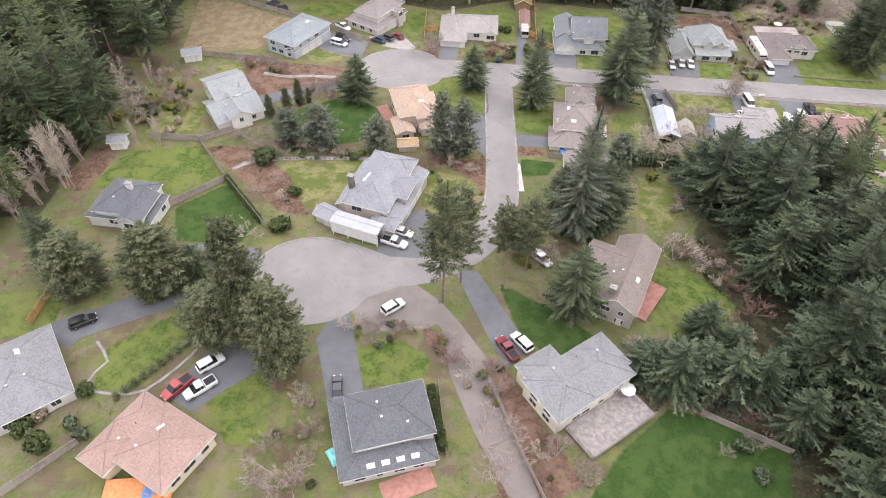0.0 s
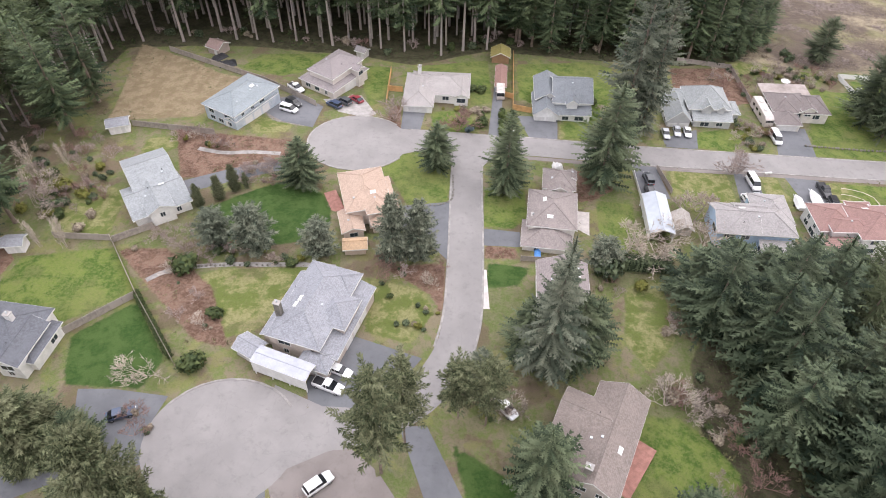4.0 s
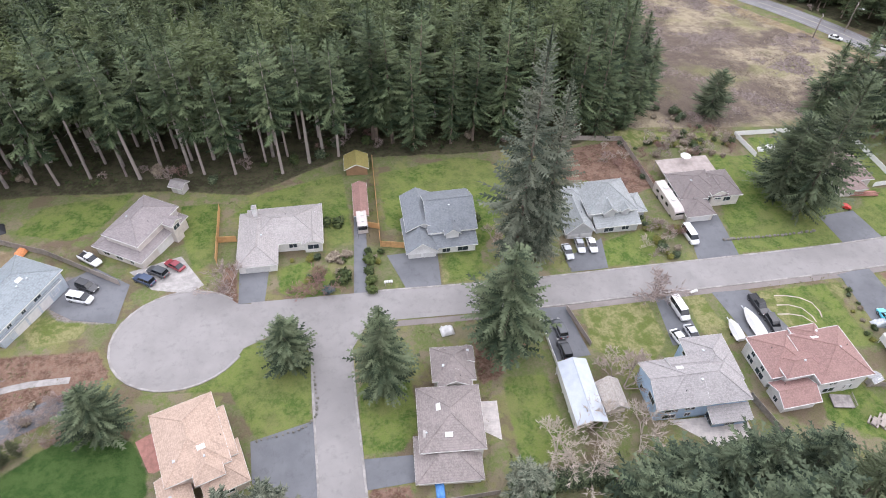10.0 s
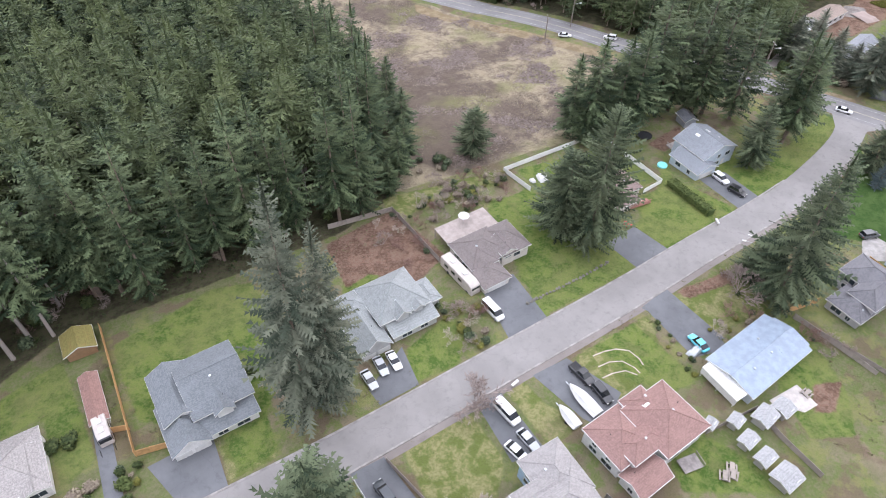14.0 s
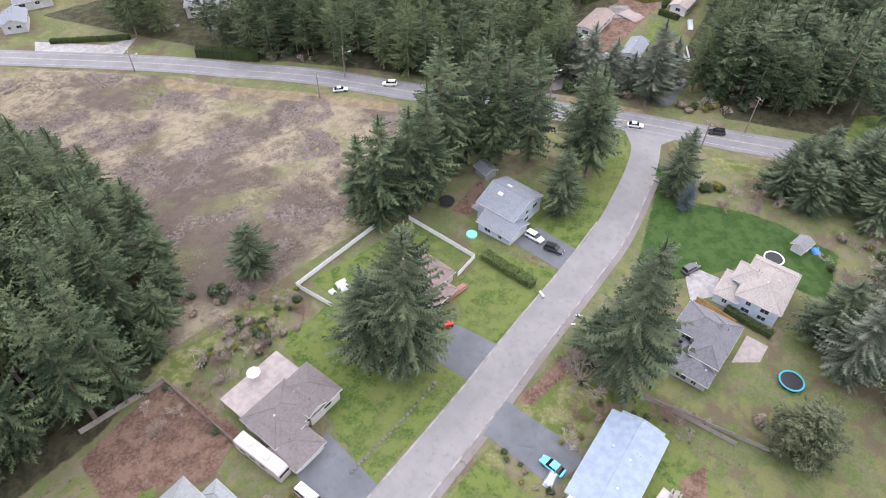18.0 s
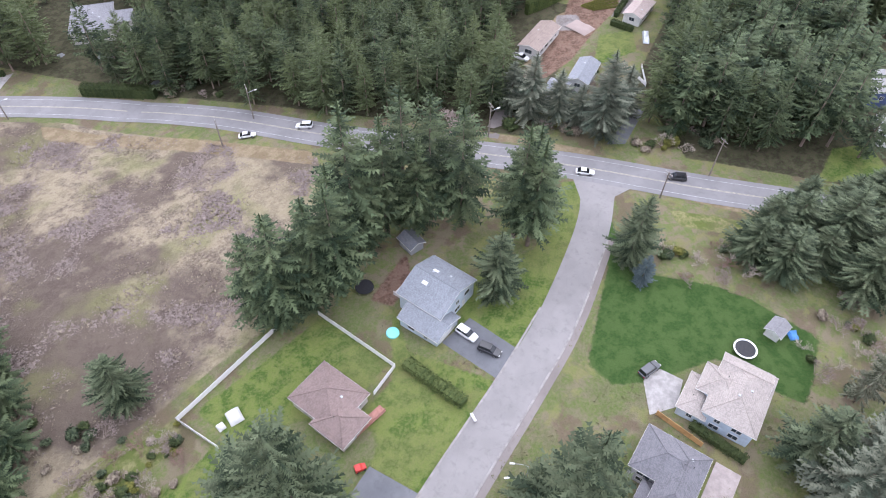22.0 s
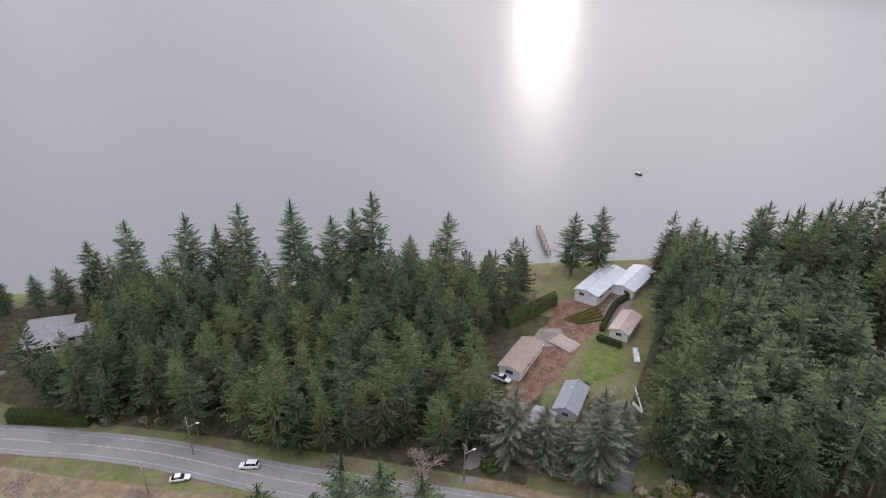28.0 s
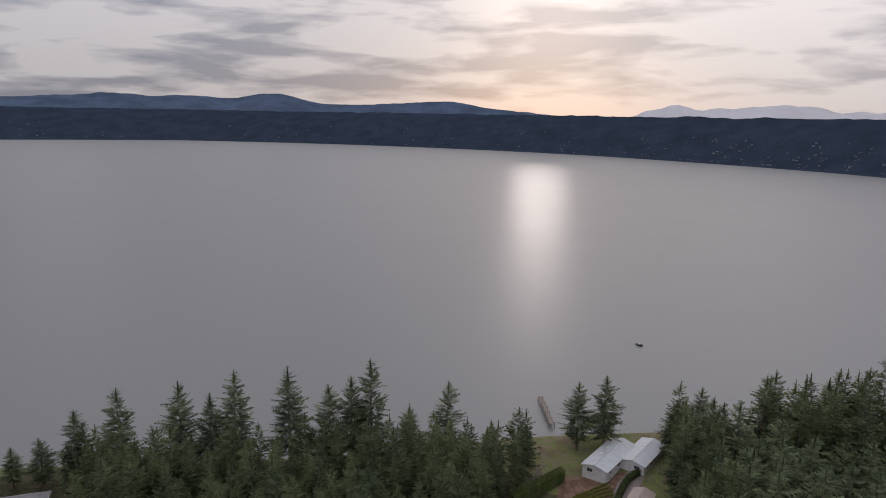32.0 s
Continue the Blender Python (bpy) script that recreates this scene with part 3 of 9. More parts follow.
cover("moss",
      [(-70.5, 160.0), (-63.5, 162.0), (-61.0, 158.0), (-65.0, 153.0), (-70.0, 154.5)],
      [(-45.5, 163.6), (-36.0, 167.6), (-36.5, 170.5), (-43.5, 171.2)],
      [(-28.0, 102.1), (-38.7, 98.4), (-46.9, 112.2), (-39.5, 116.9), (-21.5, 118.7), (-25.1, 108.8)],
      [(-10.9, 116.9), (1.6, 114.1), (3.5, 108.5), (-0.0, 100.8), (-8.7, 103.3)],
      [(41.2, 118.4), (49.0, 121.6), (48.6, 105.4), (42.5, 97.9), (39.0, 104.6)],
      [(-47.8, 169.1), (-45.3, 172.1), (-36.1, 169.0), (-36.9, 165.1), (-44.8, 164.5)],
      [(32.8, 176.7), (41.8, 177.3), (40.3, 169.1), (32.0, 169.1)],
      [(58.6, 159.2), (72.3, 158.7), (71.9, 148.1), (61.6, 139.9), (57.3, 151.0)],
      [(95.3, 158.6), (116.8, 158.6), (109.8, 147.2), (96.6, 147.1)],
      [(84.6, 160.4), (84.9, 153.0), (88.2, 146.5), (79.9, 146.0), (80.5, 160.3)],
      [(125.1, 159.2), (140.1, 154.8), (140.2, 144.9), (124.5, 148.5)],
      [(89.4, 221.4), (122.3, 215.6), (119.3, 210.3), (86.6, 212.9)],
      [(-67.1, 139.3), (-74.6, 142.3), (-81.2, 132.2), (-76.5, 123.6), (-65.4, 125.5)],
      [(225.1, 161.5), (234.3, 138.8), (227.8, 139.6), (221.4, 157.5)])
cover("tan",
      [(162.7, 326.6), (181.8, 284.2), (195.2, 249.0), (191.2, 244.7), (178.0, 278.4), (159.8, 320.6)],
      [(227.2, 213.3), (235.6, 185.8), (233.4, 184.8), (224.7, 211.7)],
      [(231.1, 174.4), (237.1, 152.9), (244.4, 126.1), (239.9, 125.6), (232.6, 151.7), (228.0, 173.1)],
      [(-78.3, 199.3), (-54.2, 191.1), (-62.6, 176.8), (-67.7, 172.2), (-79.9, 185.5)],
      [(-84.5, 174.3), (-91.6, 211.0), (-70.9, 199.4), (-55.2, 188.9), (-60.7, 170.9), (-84.0, 167.4)],
      [(109.6, 159.0), (111.8, 150.6), (111.3, 144.6), (107.8, 147.1), (106.6, 157.6)],
      [(292.0, 227.3), (314.6, 215.8), (301.2, 211.8), (260.5, 216.1), (260.3, 221.6)])
cover("earth",
      [(309.1, 230.5), (323.3, 213.2), (312.2, 211.5), (289.5, 212.0), (272.5, 212.2), (259.3, 213.4), (261.4, 219.9), (283.7, 221.6)],
      [(-91.0, 106.0), (-86.5, 122.5), (-81.5, 117.5), (-83.5, 103.0)],
      [(0.5, 67.0), (8.5, 63.0), (12.5, 56.0), (17.0, 48.0), (20.5, 42.0), (14.0, 38.0), (8.0, 38.0)],
      [(28.5, 49.5), (33.0, 56.5), (40.0, 56.8), (47.0, 55.6), (54.5, 50.8), (56.5, 58.0), (46.0, 63.0), (33.0, 61.0)],
      [(259.8, 219.9), (283.2, 222.3), (308.3, 224.9), (316.2, 218.3), (289.5, 212.0), (270.1, 210.9), (256.3, 213.5), (236.3, 210.7), (234.0, 214.3)],
      [(-64.5, 164.2), (-32.9, 161.8), (-29.5, 155.8), (-40.2, 146.1), (-57.1, 145.1)],
      [(-9.1, 72.3), (-0.6, 67.8), (9.1, 48.5), (13.9, 38.8), (8.9, 38.5), (-1.3, 61.6)],
      [(69.9, 213.0), (89.1, 216.1), (91.2, 195.5), (81.5, 191.9), (73.7, 199.5), (67.6, 198.0)],
      [(13.1, 127.9), (19.6, 127.4), (20.2, 124.4), (12.9, 123.9)],
      [(-7.2, 119.7), (5.1, 121.9), (5.6, 106.4), (2.7, 113.0)],
      [(-11.7, 180.6), (-9.3, 180.5), (-8.3, 168.1), (-12.9, 168.4)],
      [(35.2, 156.4), (45.6, 151.5), (38.1, 145.0), (34.2, 143.9)],
      [(130.4, 129.7), (136.1, 127.3), (128.3, 123.9), (124.9, 126.2)],
      [(126.4, 160.2), (141.1, 158.4), (140.2, 155.4), (127.3, 157.2)],
      [(163.3, 203.7), (179.0, 205.5), (173.2, 199.6), (164.8, 198.4)],
      [(-62.4, 121.5), (-39.1, 99.4), (-32.1, 97.8), (-40.0, 112.5), (-51.9, 122.1)])
cover("gravel",
      [(-43.4, 182.5), (-32.1, 179.9), (-32.0, 167.9), (-41.4, 170.2), (-46.2, 175.6)],
      [(292.0, 227.3), (295.7, 221.1), (288.0, 215.3), (283.5, 222.8)],
      [(-17.4, 71.8), (-5.3, 78.1), (-3.8, 70.1), (-16.8, 67.9)])
cover("field", [(93, 222), (124, 219), (150, 216), (178, 228), (194, 246), (168, 322), (138, 366), (60, 470), (95, 420), (112, 307), (108, 248)])
cover("woods",
      [(-100, 208), (-56, 211), (-25, 208), (-8, 204), (14, 216), (44, 215), (75, 215), (92, 221), (108, 248), (112, 307), (95, 420), (60, 470), (-150, 470), (-150, 208)],
      [(-160, 300), (-95, 210), (-96, 185), (-98, 156), (-93, 133), (-90, 121), (-90, 95), (-160, 95)],
      [(210, 262), (232, 200), (300, 225), (290, 300), (225, 385), (160, 400)],
      [(246, 165), (262, 120), (330, 100), (345, 200), (310, 196), (270, 190)],
      [(45, 26), (58, 4), (98, 4), (100, 100), (84, 118), (62, 122), (50, 100)])

gx, gy = spread(-1500, 1500, -125, 372, 1.35), spread(-1200, 1500, 22, 420, 1.35)
GX, GY = np.meshgrid(gx, gy)
VX, VY = GX.ravel(), GY.ravel()
VZ = ground_z(VX, VY)
bumpy = np.array([noise.noise((x * 0.13, y * 0.13, 1.7)) for x, y in zip(VX, VY)])
me = bpy.data.meshes.new("ground")
nx, ny = len(gx), len(gy)
idx = np.arange(nx * ny).reshape(ny, nx)
quads = np.stack([idx[:-1, :-1], idx[:-1, 1:], idx[1:, 1:], idx[1:, :-1]], -1).reshape(-1, 4)
attrs = {}
for kind, polys in COVER.items():
    val = np.full(VX.shape, -3.0)
    for poly in polys:
        p = np.array(poly)
        near = (VX > p[:, 0].min() - 4) & (VX < p[:, 0].max() + 4) & (VY > p[:, 1].min() - 4) & (VY < p[:, 1].max() + 4)
        if near.any():
            val[near] = np.maximum(val[near], np.clip(inside(VX[near], VY[near], poly), -3, 3))
    attrs[kind] = val
rough_land = np.clip(attrs["field"] + 1, 0, 1) + np.clip(attrs["woods"] + 1, 0, 1)
VZ = VZ + bumpy * 0.5 * np.clip(rough_land, 0, 1)
me.vertices.add(nx * ny)
me.vertices.foreach_set("co", np.stack([VX, VY, VZ], -1).ravel())
me.loops.add(len(quads) * 4)
me.loops.foreach_set("vertex_index", quads.ravel())
me.polygons.add(len(quads))
me.polygons.foreach_set("loop_start", np.arange(0, len(quads) * 4, 4))
me.polygons.foreach_set("use_smooth", np.ones(len(quads), bool))
for kind, val in attrs.items():
    me.attributes.new(kind, "FLOAT", "POINT").data.foreach_set("value", val.astype(np.float32))
me.update(calc_edges=True)
me.materials.append(M["ground"])
tagged(new("ground", me), "sloping ground of lawns, bare earth, dry field and woodland floor", "ground", kind="structure")

# the water, to the far shore
bm = bmesh.new()
for x0, y0, x1, y1 in ((-3500, -3500, 4600, 4600),):
    bm.faces.new([bm.verts.new(v) for v in ((x0, y0, SEA), (x1, y0, SEA), (x1, y1, SEA), (x0, y1, SEA))])
tagged(part("water", bm, M["water"]), "calm grey sea inlet with fine ripples under cloud", "water", kind="structure")


# ---- roads ----
def smooth_line(pts, step=2.5):
    """A smooth line through the points, at even steps."""
    p = [Vector((*q, 0)) for q in pts]
    p = [2 * p[0] - p[1]] + p + [2 * p[-1] - p[-2]]
    fine = []
    for i in range(1, len(p) - 2):
        for k in range(12):
            t = k / 12
            fine.append(0.5 * (2 * p[i] + (p[i + 1] - p[i - 1]) * t + (2 * p[i - 1] - 5 * p[i] + 4 * p[i + 1] - p[i + 2]) * t * t + (3 * p[i] - p[i - 1] - 3 * p[i + 1] + p[i + 2]) * t ** 3))
    fine.append(p[-2])
    outp, acc = [fine[0]], 0.0
    for a, b in zip(fine, fine[1:]):
        acc += (b - a).length
        if acc >= step:
            outp.append(b)
            acc = 0.0
    if (outp[-1] - fine[-1]).length > 0.3:
        outp.append(fine[-1])
    return outp


def ribbon(name, pts, offs, dz, mat, parent=None, top=None):
    """A strip along a line, draped on the ground; offs: the cross section's places to the left (+) of the line."""
    line = smooth_line(pts)
    bm = bmesh.new()
    rows = []
    for i, c in enumerate(line):
        a, b = line[max(i - 1, 0)], line[min(i + 1, len(line) - 1)]
        t = (b - a).normalized()
        n = Vector((-t.y, t.x, 0))
        row = []
        for j, o in enumerate(offs):
            q = c + n * o
            h = dz if top is None else top[j]
            row.append(bm.verts.new((q.x, q.y, gz(q.x, q.y) + h)))
        rows.append(row)
    for r, s in zip(rows, rows[1:]):
        for j in range(len(offs) - 1):
            bm.faces.new((r[j + 1], r[j], s[j], s[j + 1]))
    return part(name, bm, mat, parent)


def road(name, pts, half, dz, mat, label):
    return tagged(ribbon(name, pts, [-half, -half / 3, half / 3, half], dz, mat), label, "road", kind="structure")


def kerb(pts, off, dz=0.08):
    """A low rolled kerb at a distance to the left (+) of a line."""
    s = 1 if off > 0 else -1
    o = [off - s * 0.1, off - s * 0.05, off + s * 0.3, off + s * 0.36]
    tp = [dz - 0.03, dz + 0.06, dz + 0.08, dz - 0.15]
    if s > 0:
        o, tp = o, tp
    return tagged(ribbon("kerb", pts, o, dz, M["kerb"], None, tp), "low rolled concrete kerb along the street", "kerb", kind="structure")


def arc(x, y, r, a0, a1, squash=1.0):
    n = max(4, int(abs(a1 - a0) / 10))
    return [(x + r * math.cos(radians(a0 + (a1 - a0) * k / n)), y + r * squash * math.sin(radians(a0 + (a1 - a0) * k / n))) for k in range(n + 1)]


def disc(name, x, y, r, dz, mat, label, kerb=True, squash=1.0, yaw=0.0):
    bm = bmesh.new()
    n = 48
    rings = []
    cy, sy = math.cos(radians(yaw)), math.sin(radians(yaw))
    for k in range(1, 7):
        row = []
        for i in range(n):
            a = i * 6.28319 / n
            px, py = r * k / 6 * math.cos(a), r * squash * k / 6 * math.sin(a)
            X, Y = x + px * cy - py * sy, y + px * sy + py * cy
            row.append(bm.verts.new((X, Y, gz(X, Y) + dz)))
        rings.append(row)
    bm.faces.new(rings[0])
    for p, q in zip(rings, rings[1:]):
        for i in range(n):
            bm.faces.new((p[i], p[(i + 1) % n], q[(i + 1) % n], q[i]))
    return tagged(part(name, bm, mat), label, "road", kind="structure")


def slab(name, poly, dz, mat, label, category, kind="structure", cuts=3, thick=0.0):
    """A flat draped patch, such as a driveway."""
    bm = bmesh.new()
    f = bm.faces.new([bm.verts.new((x, y, 0)) for x, y in poly])
    if f.calc_area() < 0 or f.normal.z < 0:
        f.normal_update()
        if f.normal.z < 0:
            f.normal_flip()
    bmesh.ops.triangulate(bm, faces=bm.faces[:])
    bmesh.ops.subdivide_edges(bm, edges=bm.edges[:], cuts=cuts, use_grid_fill=True)
    bm.normal_update()
    for f in bm.faces:
        if f.normal.z < 0:
            f.normal_flip()
    for v in bm.verts:
        v.co.z = gz(v.co.x, v.co.y) + dz
    ob = part(name, bm, mat)
    return tagged(ob, label, category, kind=kind)


STREET = [(-6, 165.6), (18, 165.0), (48, 164.2), (79, 164.6), (117, 165.4), (141, 166.6), (164, 167.4), (182, 168.7), (207, 173.4), (222, 178.6), (231, 183.5)]
LANE = [(-27, 80), (-16, 82.5), (-7, 84), (2, 90), (7.3, 99), (9.0, 109), (9.2, 126), (8.9, 145), (8.9, 163)]
HIGHWAY = [(60, 470), (100, 425), (142, 371), (176, 323), (192, 288), (203, 250), (214, 221), (226.5, 189), (236.5, 159), (248, 128), (262, 80), (280, 20), (300, -60)]
WEST_DRIVE = [(-72, 64.5), (-59.3, 71.4), (-50, 76), (-39, 78.7), (-32, 79.5)]
road("street", STREET, 3.9, 0.07, M["road"], "worn light grey asphalt residential street")
road("lane", LANE, 3.5, 0.09, M["road"], "light grey asphalt lane between two turning circles")
disc("turning_circle", -28.6, 80.4, 12.3, 0.08, M["road"], "worn grey asphalt turning circle with tyre marks", squash=0.93)
disc("turning_circle", -18.4, 162.6, 12.4, 0.08, M["road"], "pale grey asphalt turning circle at the street's end", squash=0.93)
road("highway", HIGHWAY, 5.2, 0.10, M["highway"], "two-lane grey asphalt highway with yellow centre lines")
for s, o in ((1, 0.15), (-1, 0.15)):
    tagged(ribbon("centre_line", HIGHWAY, [s * o - 0.07, s * o + 0.07], 0.115, M["line"]), "worn yellow painted centre line on the highway", "road marking", kind="structure")
for s in (1, -1):
    tagged(ribbon("edge_line", HIGHWAY, [s * 3.55 - 0.06, s * 3.55 + 0.06], 0.115, M["edgeline"]), "white painted edge line on the highway", "road marking", kind="structure")
ribbon_w = road("west_drive", WEST_DRIVE, 3.0, 0.06, M["drive"], "dark grey asphalt access drive to houses")
tagged(ribbon("verge", STREET[1:9], [-5.6, -5.0, -4.2], 0.045, M["brownapron"]), "worn brown gravel verge along the street", "verge", kind="structure")
kerb(STREET[1:8], 3.9)
kerb(STREET[2:9], -3.9)
kerb([(7.6, 100), (9.0, 109), (9.2, 126), (8.9, 145), (8.9, 156)], 3.5)
kerb([(7.6, 100), (9.0, 109), (9.2, 126), (8.9, 145), (8.9, 156)], -3.5)
kerb(arc(-28.6, 80.4, 12.3, 35, 150, 0.93), 0.05)
kerb(arc(-18.4, 162.6, 12.4, 45, 330, 0.93), -0.05)

for name, poly in (("street_mouth", [(-13.3, 172.1), (-8.4, 169.4), (0.9, 168.3), (5.6, 168.0), (5.6, 160.7), (-2.2, 160.5), (-7.5, 158.0), (-12.3, 153.0)]), ("lane_mouth", [(-22.4, 90.9), (-13.7, 87.3), (-4.8, 87.3), (-3.3, 82.3), (-11.5, 79.3), (-17.4, 76.0), (-21.6, 70.3)]),
                   ("corner_mouth", [(1.5, 161.6), (16.3, 161.3), (12.6, 155.0), (5.3, 155.0)]), ("junction_mouth", [(227.1, 191.5), (230.0, 179.7), (231.5, 170.2), (222.1, 174.2), (212.7, 171.8), (208.7, 177.4), (216.7, 180.8), (222.8, 186.0)])):
    slab(name, poly, 0.084, M["road"], "grey asphalt where two streets meet", "road")
# ---- kinds of things: houses ----
def window_mesh(w, h):
    bm = bmesh.new()
    t = 0.09
    for d in ((-w / 2, -0.05, -h / 2, w / 2, 0.05, -h / 2 + t), (-w / 2, -0.05, h / 2 - t, w / 2, 0.05, h / 2),
              (-w / 2, -0.05, -h / 2 + t, -w / 2 + t, 0.05, h / 2 - t), (w / 2 - t, -0.05, -h / 2 + t, w / 2, 0.05, h / 2 - t), (-0.03, -0.04, -h / 2 + t, 0.03, 0.04, h / 2 - t)):
        box(bm, *d)
    a = bpy.data.meshes.new("window_frame")
    bm.to_mesh(a), bm.free()
    a.materials.append(M["white"])
    bm = bmesh.new()
    box(bm, -w / 2 + t, -0.02, -h / 2 + t, w / 2 - t, 0.015, h / 2 - t)
    b = bpy.data.meshes.new("pane")
    bm.to_mesh(b), bm.free()
    b.materials.append(M["glass"])
    return a, b


WINDOWS = {k: window_mesh(*k) for k in ((1.1, 1.25), (1.8, 1.25), (2.4, 1.4), (0.9, 0.9))}


def garage_mesh(w):
    bm = bmesh.new()
    for k in range(4):
        box(bm, -w / 2, -0.05, 0.02 + k * 0.53, w / 2, 0.03, 0.53 + k * 0.53)
        n = max(3, int(w / 0.75))
        for j in range(n):
            x = -w / 2 + (j + 0.5) * w / n
            box(bm, x - 0.26, -0.075, 0.12 + k * 0.53, x + 0.26, -0.05, 0.43 + k * 0.53)
    a = bpy.data.meshes.new("garage_door")
    bm.to_mesh(a), bm.free()
    a.materials.append(M["white"])
    return a


GARAGES = {w: garage_mesh(w) for w in (2.6, 4.8)}
SIDES = {"+x": (1, 0, 90), "-x": (-1, 0, -90), "+y": (0, 1, 180), "-y": (0, -1, 0)}


def roof_height(w, x, y):
    """Height of a wing's roof over a place in the wing's own axes."""
    a, b, e, kind, ax, p = w["a"], w["b"], w["eave"], w["kind"], w["ridge"], w["pitch"]
    dx, dy = a - abs(x), b - abs(y)
    if kind == "gable":
        return e + p * (dy if ax == "x" else dx)
    if kind == "shed":
        return e + p * (dy if ax == "x" else dx) * 0.3
    return e + p * min(dx, dy)


def roof_parts(house, w, mat, trim):
    a, b, e, p, kind = w["a"], w["b"], w["eave"], w["pitch"], w["kind"]
    swap = w["ridge"] == "y"
    A, B = (b, a) if swap else (a, b)
    th = 0.2
    if kind == "flat" or kind == "shed":
        rise = p * B if kind == "shed" else 0.0
        top = [(-A, -B, e), (A, -B, e), (A, B, e + rise), (-A, B, e + rise)]
        faces, rim, lines = [(0, 1, 2, 3)], [0, 1, 2, 3], []
    else:
        r = e + p * B
        k = A if kind == "gable" else max(A - B, 0.05)
        top = [(-A, -B, e), (A, -B, e), (A, B, e), (-A, B, e), (-k, 0, r), (k, 0, r)]
        faces = [(0, 1, 5, 4), (2, 3, 4, 5)]
        if kind == "hip":
            faces += [(1, 2, 5), (3, 0, 4)]
            rim = [0, 1, 2, 3]
            lines = [(4, 5), (0, 4), (3, 4), (1, 5), (2, 5)]
        else:
            rim = [0, 1, 5, 2, 3, 4]
            lines = [(4, 5)]
    m = pose(w["x"], w["y"], 0, 0, 0, 90 if swap else 0)
    bm = bmesh.new()
    up = [bm.verts.new(m @ Vector(v)) for v in top]
    dn = [bm.verts.new(m @ Vector((v[0], v[1], v[2] - th))) for v in top]
    for f in faces:
        bm.faces.new([up[i] for i in f])
        bm.faces.new([dn[i] for i in reversed(f)])
    roof = part("roof", bm, mat, house)
    bm = bmesh.new()
    n = len(rim)
    for i in range(n):
        u, v = Vector(top[rim[i]]), Vector(top[rim[(i + 1) % n]])
        lip = 0.02 if trim is M["white"] else -0.012

        def off(c, d, dz):
            return Vector((c.x + d * (1 if c.x > 0.06 else -1 if c.x < -0.06 else 0), c.y + d * (1 if c.y > 0.06 else -1 if c.y < -0.06 else 0), c.z + dz))

        wide = 0.06 if trim is M["white"] else 0.025
        q = [off(c, wide, dz) for c, dz in ((u, -th - 0.04), (v, -th - 0.04), (v, lip), (u, lip))]
        q2 = [off(c, -0.03, dz) for c, dz in ((u, -th - 0.04), (v, -th - 0.04), (v, lip), (u, lip))]
        vs = [bm.verts.new(m @ c) for c in q + q2]
        for f in ((0, 1, 2, 3), (7, 6, 5, 4), (3, 2, 6, 7), (1, 0, 4, 5)):
            bm.faces.new([vs[j] for j in f])
    bmesh.ops.remove_doubles(bm, verts=bm.verts[:], dist=0.001)
    part("fascia", bm, trim, roof, "pale painted fascia board")
    if lines:
        bm = bmesh.new()
        for i, j in lines:
            tube(bm, m @ Vector(top[i]), m @ Vector(top[j]), 0.11, 0.11, 5)
        part("ridge_cap", bm, mat, roof)


def wall_part(house, w, mat, depth=2.2):
    inset = w.get("inset", 0.45)
    a, b, e, p = w["a"] - inset, w["b"] - inset, w["eave"] - 0.22, w["pitch"]
    bm = bmesh.new()
    if w["kind"] == "gable":
        swap = w["ridge"] == "y"
        A, B = (b, a) if swap else (a, b)
        m = pose(w["x"], w["y"], 0, 0, 0, 90 if swap else 0)
        e2 = e + p * inset - 0.02
        sec = [(-B, -depth), (B, -depth), (B, e2), (0, e2 + p * B), (-B, e2)]
        ends = [[bm.verts.new(m @ Vector((x, y, z))) for y, z in sec] for x in (-A, A)]
        bm.faces.new(ends[0][::-1])
        bm.faces.new(ends[1])
        for i in range(5):
            bm.faces.new((ends[0][i], ends[0][(i + 1) % 5], ends[1][(i + 1) % 5], ends[1][i]))
    else:
        box(bm, w["x"] - a, w["y"] - b, -depth, w["x"] + a, w["y"] + b, e)
    return part("wall", bm, mat, house)


